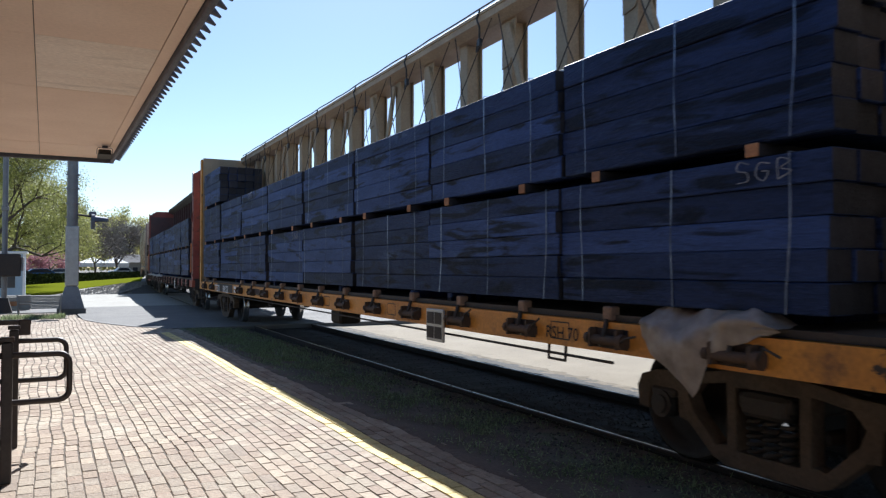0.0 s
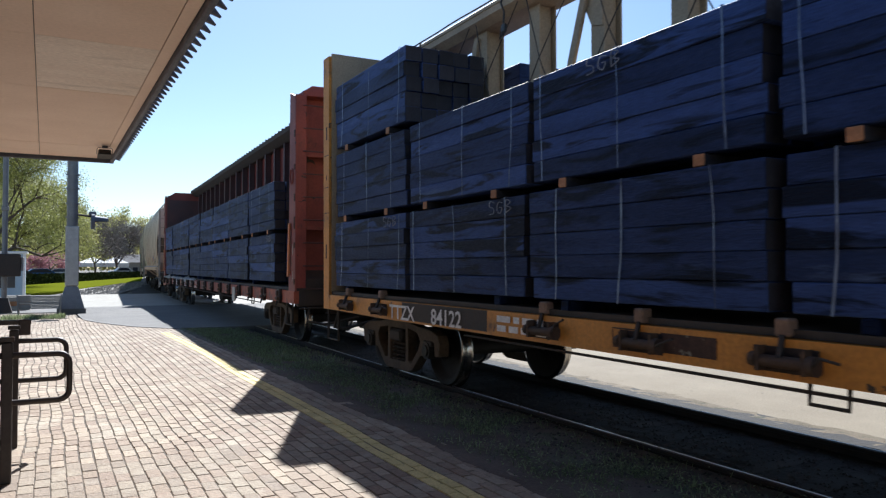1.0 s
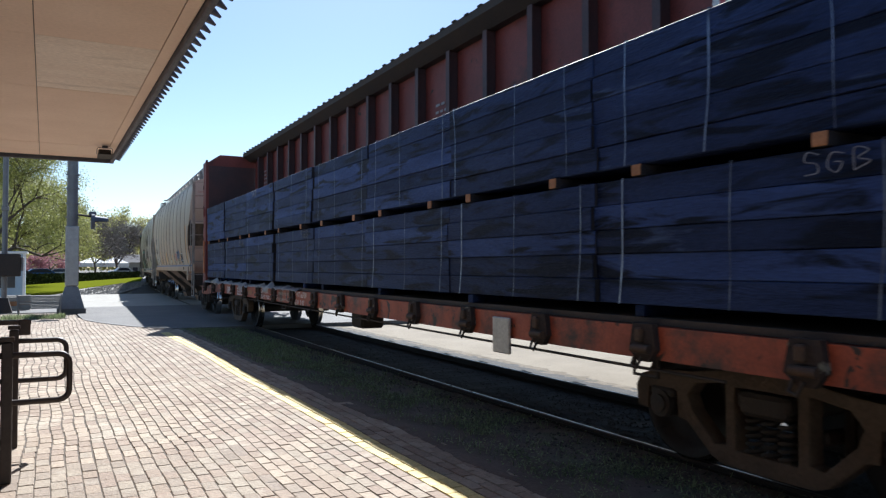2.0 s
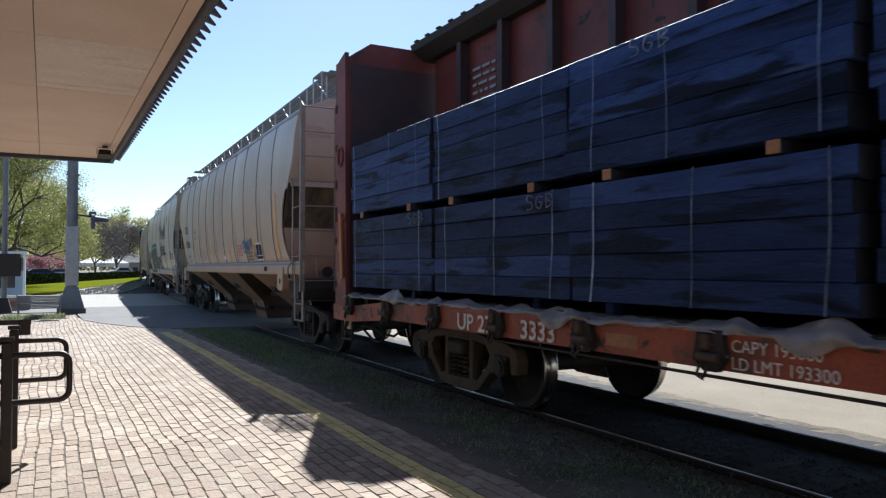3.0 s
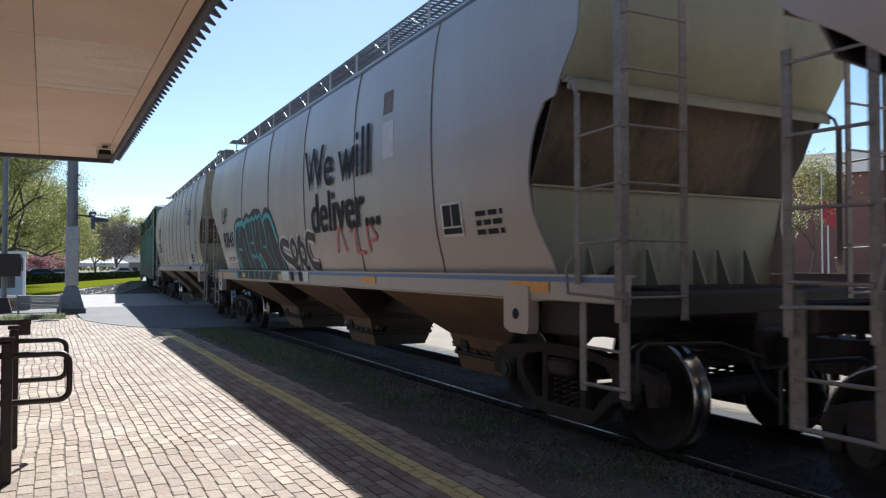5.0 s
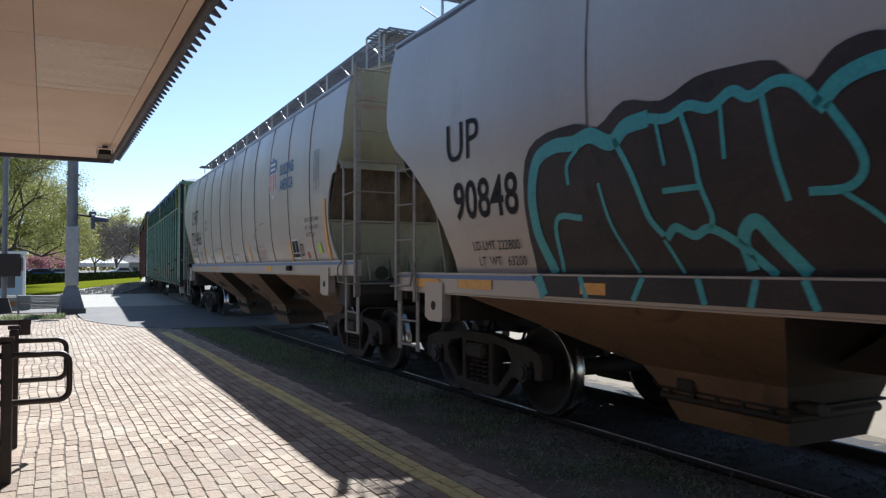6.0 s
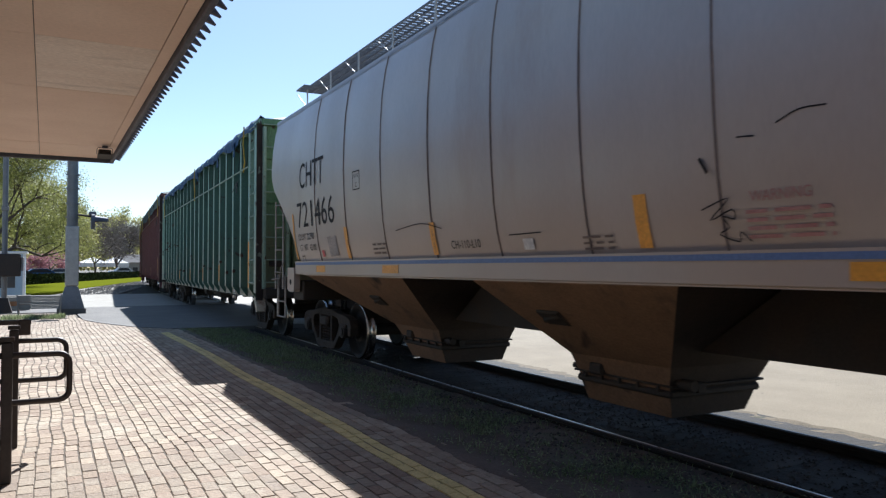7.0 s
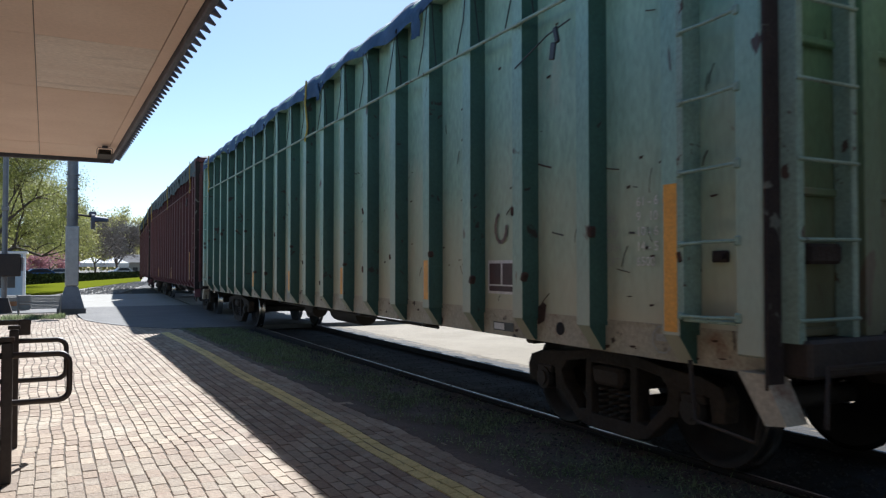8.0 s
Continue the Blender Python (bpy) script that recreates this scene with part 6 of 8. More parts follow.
def tan_hopper():
    """The hopper behind the flat cars. Middle at 56.9 m."""
    c = 56.9
    car = covered_hopper("tan weathered covered hopper car with spray-painted tags on rails", 48.97, 64.24, c, TAN_PAINT, TAN_END, (50.31 - c, 63.2 - c))
    d = hopper_depth
    patch(square(61.30 - c, 62.98 - c, 1.625, 2.92), d, PATCH_PAINT, car, "number_panel", 0.006, "paler repainted number panel")
    lettering("TILX", 0.325, 62.9 - c, 2.61, d, BLACK_INK, car, bold=0.006)
    lettering("519660", 0.32, 62.84 - c, 2.14, d, BLACK_INK, car, bold=0.006)
    lettering("LD LMT 223400", 0.122, 62.72 - c, 1.81, d, BLACK_INK, car)
    lettering("LT  WT   62600", 0.122, 62.70 - c, 1.68, d, BLACK_INK, car)
    frame_box(car, 60.71 - c, 2.515, 0.27, 0.27, BLACK_INK, 0.014)
    lettering("PLATE", 0.07, 60.81 - c, 2.56, d, BLACK_INK, car)
    lettering("C", 0.11, 60.75 - c, 2.42, d, BLACK_INK, car)
    for x, lo, hi, w in ((63.25, 1.66, 2.63, 0.09), (60.48, 1.66, 2.16, 0.14), (57.85, 1.66, 2.14, 0.14), (55.4, 1.66, 2.0, 0.12), (52.68, 1.66, 2.14, 0.14), (50.6, 1.66, 2.9, 0.12)):
        patch(square(x - w / 2 - c, x + w / 2 - c, lo, hi), d, ORANGE_INK, car, "reflector", 0.008, "orange reflector strip")
    inspection_plaque(car, 52.19 - c, 1.83, 0.50, 0.30)
    patch(square(51.45 - c, 51.72 - c, 1.43, 1.52), lambda z: 1.566, BLACK_INK, car, "plate", 0.012)
    rng = random.Random(19)
    for x in (51.88, 53.18, 54.48, 57.08, 58.38, 59.68):
        top = rng.uniform(2.3, 3.4)
        edge = [(x - c + rng.uniform(-0.004, 0.004), top)] + [(x - c + (0.012 + 0.028 * i / 6) * rng.uniform(0.6, 1.2), top - (top - 1.64) * i / 6) for i in range(1, 7)]
        patch(edge + [(x - c - 0.012 * rng.uniform(0.5, 1.5), 1.64), (x - c - 0.006, (top + 1.64) / 2)], d, RUST_STREAK, car, "rust_streak", 0.0065, "brown streak along a weld seam")
    # a blue tag: five spray strokes
    b = 53.75 - c
    for pts in (((0, 1.86), (-0.02, 2.12), (-0.28, 2.10), (-0.14, 1.99), (-0.34, 1.92), (-0.05, 1.84)), ((-0.40, 1.84), (-0.50, 2.18), (-0.62, 1.84)), ((-0.42, 1.98), (-0.60, 1.98)),
                ((-0.68, 1.86), (-0.74, 2.2), (-0.84, 2.0), (-0.94, 2.22), (-1.0, 1.9)), ((-1.12, 1.80), (-1.28, 1.72), (-1.40, 1.82)), ((0.08, 2.12), (-0.2, 2.18))):
        stroke(curl([(b + x * 0.92 - 0.06, 1.80 + (z - 1.80) * 0.78) for x, z in pts], 5), 0.055, d, BLUE_INK, car, "tag_stroke", 0.012)
    for pts in (((4.43, 2.13), (4.31, 2.14), (4.35, 2.00), (4.28, 1.67), (4.17, 1.76)), ((4.19, 2.04), (4.17, 1.79), (4.01, 1.93), (4.16, 1.92)),
                ((3.79, 2.03), (3.95, 1.99), (3.91, 1.78), (3.78, 1.69), (3.70, 1.76), (3.72, 1.88), (3.80, 1.89), (3.84, 1.78)), ((4.17, 1.79), (4.03, 1.68), (3.79, 1.63)),
                ((3.45, 1.89), (3.49, 2.00), (3.44, 2.02), (3.41, 1.91), (3.37, 1.85)), ((3.40, 1.83), (3.41, 2.04), (3.31, 2.04), (3.37, 1.93), (3.23, 1.94)), ((3.13, 1.96), (3.23, 2.05), (3.21, 1.94), (3.32, 1.81))):
        stroke(curl(pts, 5), 0.016, d, SCRATCH_INK, car, "scratch_tag", 0.011)
    lettering("WARNING", 0.085, 59.42 - c, 1.925, d, FADED_RED, car, width=0.9)
    bars(car, 59.45 - c, 1.86, 0.44, 4, FADED_RED, d, 0.022, 0.045)
    lettering("WARNING", 0.085, 54.2 - c, 1.925, d, FADED_RED, car, width=0.9)
    bars(car, 54.35 - c, 1.98, 0.5, 4, RED_INK, d, 0.035, 0.07)
    bars(car, 53.5 - c, 1.80, 0.7, 3, SEAM, d, 0.035, 0.07)
    patch(square(56.0 - c, 56.25 - c, 1.70, 1.80), d, WHITE_INK, car, "sticker", 0.009)
    return car, c


def grey_hopper_tagged():
    """The middle hopper, with a slogan and two large spray-painted pieces. Middle at 73.9 m."""
    c = 73.9
    car = covered_hopper("light grey covered hopper car with large black and teal graffiti", 65.57, 81.80, c, GREY_PAINT, CREAM_PAINT, (67.0 - c, 80.8 - c), SEAM, 2.4, 0.16, 0.02)
    d = hopper_depth
    lettering("We will", 0.92, 73.2 - c, 2.74, lambda z: d(z) + 0.025, BLACK_INK, car, bold=0.012)
    lettering("deliver...", 0.86, 73.0 - c, 2.06, lambda z: d(z) + 0.012, BLACK_INK, car, bold=0.012)
    patch(square(69.65 - c, 69.95 - c, 3.40, 3.68), d, SEAM, car, "badge_field", 0.01)
    patch(square(69.6 - c, 69.95 - c, 2.85, 3.3), d, WHITE_INK, car, "badge_border", 0.01)
    lettering("UP", 0.56, 80.47 - c, 2.58, d, BLACK_INK, car)
    lettering("90848", 0.53, 80.35 - c, 1.99, d, BLACK_INK, car, bold=0.008, width=0.90)
    lettering("LD LMT 222800", 0.125, 80.08 - c, 1.67, d, BLACK_INK, car)
    lettering("LT  WT   63200", 0.125, 80.02 - c, 1.52, d, BLACK_INK, car)
    # the dark piece: scalloped black body, teal rim and teal inner strokes
    body = [(p.x, p.y) for p in curl([(5.16, 1.45), (5.17, 2.28), (4.96, 2.58), (4.43, 2.63), (4.16, 2.56), (3.87, 2.70), (3.50, 2.63), (3.20, 2.72), (2.90, 2.72), (2.60, 2.68), (2.43, 2.52), (2.25, 2.66), (2.02, 2.69),
                                      (1.79, 2.58), (1.54, 2.39), (1.33, 2.17), (1.22, 1.95), (1.13, 1.69), (1.00, 1.45)], 3)]
    patch(body, d, FILL_INK, car, "graffiti_fill", 0.010, "black graffiti filling")
    for w, pts in ((0.12, ((4.88, 1.45), (5.02, 1.77), (5.05, 2.12), (4.95, 2.40), (4.71, 2.49), (4.45, 2.48), (4.24, 2.51), (4.01, 2.42), (3.85, 2.51), (3.62, 2.53))),
                   (0.07, ((3.62, 2.53), (3.44, 2.50), (3.26, 2.55), (3.08, 2.50), (2.91, 2.57), (2.78, 2.51), (2.61, 2.56), (2.47, 2.52), (2.34, 2.38))),
                   (0.10, ((2.36, 2.36), (2.20, 2.49), (1.95, 2.53), (1.71, 2.44), (1.50, 2.24), (1.35, 2.06), (1.27, 1.98))), (0.05, ((1.17, 1.66), (1.04, 1.45))),
                   (0.04, ((4.54, 2.16), (4.54, 2.32), (4.39, 2.44))), (0.05, ((4.41, 1.89), (4.74, 1.89), (4.77, 1.46))), (0.03, ((4.18, 2.14), (4.08, 1.81), (3.87, 1.46))),
                   (0.05, ((3.98, 2.44), (3.81, 2.16), (3.69, 1.86), (3.57, 1.72))), (0.03, ((3.55, 2.50), (3.49, 2.19))), (0.04, ((3.32, 2.51), (3.23, 2.22), (3.20, 2.03), (3.13, 1.83), (3.16, 1.75))),
                   (0.04, ((3.21, 2.02), (3.53, 2.02))), (0.06, ((3.55, 1.70), (3.45, 1.77), (3.30, 1.71), (3.16, 1.75), (2.95, 1.64), (2.72, 1.45))), (0.03, ((3.58, 1.69), (3.44, 1.46))),
                   (0.03, ((3.00, 2.50), (2.99, 2.17))), (0.04, ((2.70, 2.52), (2.64, 2.17), (2.57, 1.88))), (0.05, ((2.30, 2.38), (2.14, 2.13), (2.12, 2.00), (2.22, 1.92), (2.44, 1.92))),
                   (0.09, ((2.89, 1.48), (2.92, 1.68), (2.81, 1.78), (2.67, 1.63), (2.51, 1.46))), (0.03, ((2.24, 1.90), (2.06, 1.76), (1.77, 1.46))), (0.03, ((1.88, 2.17), (1.75, 1.82), (1.55, 1.46)))):
        stroke(curl(pts, 5), w, d, TEAL_INK, car, "graffiti_line", 0.015, "teal graffiti stroke")
    low = lambda z: 1.577
    patch([(5.12, 1.43), (4.95, 1.26), (1.35, 1.26), (0.98, 1.43)], low, FILL_INK, car, "graffiti_fill", 0.002)
    for x, w, lean in ((5.02, 0.11, -0.1), (4.45, 0.05, -0.08), (3.75, 0.05, 0.1), (3.25, 0.05, -0.06), (2.8, 0.05, 0.04), (2.48, 0.05, -0.08), (1.75, 0.06, 0.16), (1.15, 0.05, 0.12)):
        stroke([(x, 1.43), (x + lean, 1.26)], w, low, TEAL_INK, car, "graffiti_line", 0.005)
    # the second piece: fat black letters edged in white
    for fat, pts in ((0.15, ((0.60, 1.91), (0.89, 1.97), (1.10, 1.91), (1.09, 1.80), (0.87, 1.68), (0.55, 1.60), (0.21, 1.46))), (0.12, ((0.29, 1.98), (0.16, 1.88), (0.16, 1.73), (0.30, 1.63), (0.43, 1.72), (0.43, 1.90), (0.29, 1.98))),
                     (0.12, ((-0.13, 2.02), (-0.03, 1.91), (0.01, 1.68), (0.00, 1.46))), (0.12, ((-0.19, 1.92), (-0.33, 1.84), (-0.34, 1.69), (-0.21, 1.58), (-0.07, 1.67), (-0.07, 1.84), (-0.19, 1.92))), (0.13, ((-0.14, 1.60), (-0.34, 1.46))),
                     (0.14, ((-0.95, 1.98), (-0.60, 2.02), (-0.50, 1.80), (-0.62, 1.56), (-0.98, 1.52)))):
        line = curl(pts, 5)
        stroke(line, fat + 0.09, d, WHITE_INK, car, "graffiti_edge", 0.011, "white graffiti edge")
        stroke(line, fat, d, FILL_INK, car, "graffiti_letter", 0.015, "black graffiti stroke")
    for x, w, mat in ((0.85, 0.5, WHITE_INK), (0.42, 0.22, BLACK_INK), (-0.1, 0.2, BLACK_INK), (-0.42, 0.3, WHITE_INK)):
        patch([(x + w / 2, 1.43), (x + w / 2 - 0.1, 1.27), (x - w / 2 - 0.05, 1.27), (x - w / 2, 1.43)], low, mat, car, "graffiti_edge", 0.004)
    low = lambda z: 1.566
    for x, w in ((81.0, 0.55), (80.0, 0.65), (78.2, 0.3), (74.95, 0.55), (70.6, 0.5), (66.8, 0.6)):
        patch(square(x - w / 2 - c, x + w / 2 - c, 1.29, 1.38), low, ORANGE_INK, car, "reflector", 0.014, "orange reflector strip")
    for pts in (((71.9, 1.72), (71.7, 2.1), (71.5, 1.72)), ((71.3, 2.0), (71.05, 2.1), (71.1, 1.75), (70.8, 1.7)), ((70.6, 1.7), (70.6, 2.1), (70.3, 1.9), (70.55, 1.85))):
        stroke(curl([(x - c, z) for x, z in pts], 5), 0.05, d, RED_INK, car, "tag_stroke", 0.012)
    bars(car, 67.7 - c, 2.0, 0.5, 3, BLACK_INK, d)
    inspection_plaque(car, 68.2 - c, 2.0, 0.4, 0.3)
    return car, c


def grey_hopper_badged():
    """The last hopper, with a shield badge. Middle at 91.5 m."""
    c = 91.5
    car = covered_hopper("light grey covered hopper car with a shield badge and black numbers", 83.10, 99.55, c, GREY_PAINT, CREAM_PAINT, (84.66 - c, 98.25 - c), None, 1.33, first=85.16 - c)
    d = hopper_depth
    lettering("CHTT", 0.60, 97.92 - c, 2.81, d, BLACK_INK, car, width=0.785)
    lettering("721466", 0.60, 98.1 - c, 2.17, d, BLACK_INK, car, width=1.045)
    lettering("LD LMT 222900", 0.15, 98.12 - c, 1.96, d, BLACK_INK, car, width=0.85)
    lettering("LT  WT   63100", 0.15, 98.08 - c, 1.78, d, BLACK_INK, car, width=0.85)
    frame_box(car, 98.0 - c, 1.64, 0.14, 0.12, BLACK_INK, 0.015)
    frame_box(car, 95.30 - c, 2.69, 0.26, 0.26, BLACK_INK, 0.014)
    lettering("PLATE", 0.065, 95.395 - c, 2.73, d, BLACK_INK, car)
    lettering("C", 0.09, 95.335 - c, 2.60, d, BLACK_INK, car)
    shield(car, 87.53 - c, 3.20, 0.52, 0.80, d)
    lettering("BUILDING", 0.28, 87.02 - c, 3.18, d, BLUE_INK, car, width=0.72, bold=0.006)
    lettering("AMERICA", 0.28, 87.02 - c, 2.90, d, BLUE_INK, car, width=0.76, bold=0.006)
    lettering("EXW  10-8  H  9-8", 0.105, 85.50 - c, 2.24, d, BLACK_INK, car, width=0.9)
    lettering("EW    8-6  H 15-0", 0.105, 85.50 - c, 2.115, d, BLACK_INK, car, width=0.9)
    lettering("CU FT 5161", 0.105, 85.47 - c, 2.0, d, BLACK_INK, car, width=0.9)
    lettering("CH-110-L10", 0.12, 92.75 - c, 1.70, d, BLACK_INK, car)
    lettering("WARNING", 0.095, 88.92 - c, 1.895, d, FADED_RED, car, width=0.9)
    bars(car, 88.96 - c, 1.825, 0.56, 4, FADED_RED, d, 0.022, 0.05)
    bars(car, 90.55 - c, 1.73, 0.36, 3, SEAM, d, 0.018, 0.045)
    bars(car, 94.90 - c, 1.79, 0.45, 3, SEAM, d, 0.024, 0.056)
    for x, lo, hi, w in ((98.35, 1.64, 2.42, 0.07), (95.84, 1.63, 2.08, 0.12), (93.14, 1.64, 2.0, 0.12), (89.86, 1.64, 2.02, 0.13), (86.55, 1.64, 1.98, 0.10), (84.41, 1.62, 2.55, 0.10)):
        patch(square(x - w / 2 - c, x + w / 2 - c, lo, hi), d, ORANGE_INK, car, "reflector", 0.008, "orange reflector strip")
    low = lambda z: 1.566
    for x, w in ((97.0, 0.42), (94.3, 0.5), (88.1, 0.4)):
        patch(square(x - w / 2 - c, x + w / 2 - c, 1.43, 1.53), low, ORANGE_INK, car, "reflector", 0.010)
    inspection_plaque(car, 86.2 - c, 1.82, 0.40, 0.28)
    frame_box(car, 85.82 - c, 1.80, 0.14, 0.20, BLACK_INK, 0.025)
    patch(square(85.48 - c, 85.58 - c, 1.66, 1.76), d, RED_INK, car, "sticker", 0.009)
    patch(square(84.73 - c, 84.93 - c, 1.73, 1.88), d, GREEN_INK, car, "sticker", 0.009, "lime green sticker")
    patch(square(96.89 - c, 97.0 - c, 1.67, 1.77), d, RED_INK, car, "sticker", 0.009)
    for i in range(5):
        patch(square(96.27 - c + 0.08 * i, 96.335 - c + 0.08 * i, 1.67 + 0.02 * (i % 2), 1.98 - 0.015 * (i % 3)), d, SOFT_SEAM, car, "faded_stencil", 0.008)
    patch(square(91.24 - c, 91.40 - c, 1.66, 1.76), d, WHITE_INK, car, "sticker", 0.009)
    stroke([(89.28 - c, 2.20), (89.22 - c, 2.10)], 0.025, d, BLACK_INK, car, "paint_chip", 0.011)
    for i in range(6):
        x = 84.62 - c + i * 0.055
        stroke([(x, 2.75 + 0.1 * math.sin(i * 2)), (x + 0.01, 3.35)], 0.012, d, BLACK_INK, car, "paint_run", 0.010)
    for pts in (((89.30, 1.87), (89.08, 1.93), (89.24, 1.80), (89.06, 1.86), (89.05, 1.80), (89.14, 1.82), (89.10, 1.75), (89.18, 1.71), (89.04, 1.66), (89.02, 1.72), (88.95, 1.66)), ((88.70, 2.33), (88.55, 2.38), (88.38, 2.375)), ((88.98, 2.29), (88.85, 2.28)), ((94.1, 1.95), (93.4, 2.0), (92.9, 1.92)), ((91.6, 1.80), (91.1, 1.805))):
        stroke(curl([(x - c, z) for x, z in pts], 3), 0.010, d, BLACK_INK, car, "scribble", 0.011)
    k = Kit()
    for i in range(2):
        k.box(86.55 - c, 1.60, 1.49, 0.24, 0.05, 0.09, 0.01)
    part("placard_holder", k, DARK_STEEL, car)
    e = 91.5 - 83.10 - 0.44
    for i, t in enumerate(("SPRG 2 OC D5 7 IC D5", "36 IN 1W WHLS", "AAR NO 24 BRK BM", "SCT 52-86 ADAPTER ASSY")):
        pts, fcs = words(t, 0.11)
        k = Kit()
        k.add([(-e - 0.03, -0.05 - px * 0.85, 3.62 - i * 0.13 + py) for px, py in pts], [f[::-1] for f in fcs])
        part("end_lettering", k, BLACK_INK, car)
    return car, c


# -- gondolas with a tarpaulin --
RIB_OUT = 1.645


def gondola_corner(car, x, e, zb, zt, paint, end_paint, low_paint, pale):
    """An end of the car: ribbed wall, end ladder, the corner posts and the side ladders beside them."""
    k = Kit()
    k.box(x, 0, (zb + zt) / 2 + 0.1, 0.04, 2.94, zt - zb - 0.2)
    end = part("end_wall", k, end_paint, car)
    k = Kit()
    k.box(x + e * 0.04, 0, zt, 0.16, 3.1, 0.14, 0.02)
    part("end_cap", k, end_paint, end)
    for y, w in ((-0.80, 0.16), (0.0, 0.16), (0.80, 0.16)):
        k = Kit()
        k.slab([(x + e * 0.02, y - w / 2 - 0.03), (x + e * 0.13, y - w / 2), (x + e * 0.13, y + w / 2), (x + e * 0.02, y + w / 2 + 0.03)], "z", zb, zt - 0.07)
        part("end_post", k, end_paint, end)
    for z in (1.12, 1.95, 2.85, 3.75):
        k = Kit()
        k.box(x + e * 0.035, 0, z, 0.06, 2.9, 0.05, 0.01)
        part("end_rib", k, end_paint, end)
    k = Kit()
    k.box(x + e * 0.10, 0, 0.98, 0.22, 3.0, 0.22, 0.02)
    part("end_sill", k, DARK_STEEL, end)
    for sg in (-1, 1):
        k = Kit()
        k.box(x - e * 0.075, sg * 1.55, (zb + zt) / 2 + 0.06, 0.19, 0.20, zt - zb - 0.12, 0.012)
        post = part("corner_post", k, paint, car)
        k = Kit()
        k.box(x + e * 0.035, sg * 1.575, (zb + zt) / 2 - 0.05, 0.028, 0.14, zt - zb + 0.02, 0.006)
        part("rust_edge", k, DARK_RUST, post, "blackened rusty corner edge")
        k = Kit()
        k.slab([(x - e * 0.17, zb + 0.03), (x + e * 0.02, zb + 0.03), (x + e * 0.16, 0.62), (x + e * 0.02, 0.60)], "y", sg * 1.55 - 0.09, sg * 1.55 + 0.09)
        part("corner_foot", k, low_paint, post)
        # side ladder: one stile, rungs run to the post
        k = Kit()
        k.box(x - e * 0.61, sg * 1.635, 2.80, 0.055, 0.025, 3.24)
        k.box(x - e * 0.595, sg * 1.56, 2.80, 0.02, 0.14, 3.24)
        part("ladder_stile", k, pale, car)
        for i in range(8):
            z = 1.19 + i * 0.459
            k = Kit()
            k.pipe([(x - e * 0.61, sg * 1.655, z), (x - e * 0.38, sg * (1.66 + 0.008 * math.sin(i * 2.1)), z + 0.008 * math.sin(i * 1.3)), (x - e * 0.15, sg * 1.655, z + 0.01)], 0.012, 7)
            k.box(x - e * 0.15, sg * 1.65, z + 0.01, 0.045, 0.03, 0.06, 0.008)
            k.box(x - e * 0.61, sg * 1.652, z, 0.045, 0.02, 0.045, 0.006)
            part("rung", k, pale, car)
        k = Kit()
        k.box(x - e * 0.38, sg * 1.60, 1.165, 0.46, 0.07, 0.025, 0.006)
        part("ladder_foot", k, pale, car)
        k = Kit()
        k.box(x - e * 0.42, sg * 1.495, 1.57, 0.13, 0.03, 0.075, 0.01)
        k.rod((x - e * 0.39, sg * 1.50, 1.57), (x - e * 0.39, sg * 1.53, 1.57), 0.02, 8)
        part("bracket", k, DARK_RUST, car)
        # end ladder
        for y in (1.50, 1.02):
            k = Kit()
            k.box(x + e * 0.15, sg * y, 2.72, 0.02, 0.055, 3.3)
            k.box(x + e * 0.10, sg * (y + 0.02), 2.72, 0.10, 0.018, 3.3)
            part("ladder_stile", k, pale, end)
        for i in range(8):
            z = 1.20 + i * 0.459
            k = Kit()
            k.rod((x + e * 0.165, sg * 1.53, z), (x + e * 0.165, sg * 0.99, z + 0.006 * math.sin(i * 2)), 0.012, 7)
            part("rung", k, pale, end)
        k = Kit()
        k.pipe([(x - e * 0.62, sg * 1.56, 0.9), (x - e * 0.57, sg * 1.57, 0.52), (x - e * 0.10, sg * 1.57, 0.47), (x - e * 0.04, sg * 1.56, 0.86)], 0.014, 6)
        part("sill_step", k, DARK_STEEL, car)
        k = Kit()
        k.box(x + e * 0.10, sg * 1.25, 1.58, 0.08, 0.30, 0.12, 0.02)
        part("lamp_bracket", k, DARK_RUST, end)
    k = Kit()
    k.rod((x - e * 1.2, 0.4, 1.05), (x + e * 0.3, 0.4, 1.05), 0.03, 6)
    k.pipe([(x + e * 0.30, 1.50, 0.62), (x + e * 0.30, 1.48, 0.95), (x + e * 0.32, 0.6, 0.95), (x + e * 0.38, 0.2, 0.85)], 0.014, 6)
    part("uncoupling_lever", k, DARK_STEEL, car)
    k = Kit()
    k.pipe([(x + e * 0.1, 0.3, 0.85), (x + e * 0.25, 0.36, 0.55), (x + e * 0.45, 0.25, 0.36), (x + e * 0.62, 0.15, 0.34), (x + e * 0.8, 0.05, 0.45)], 0.022, 7)
    part("air_hose", k, RUBBER, car)
    coupler(car, x + e * 0.15, e)


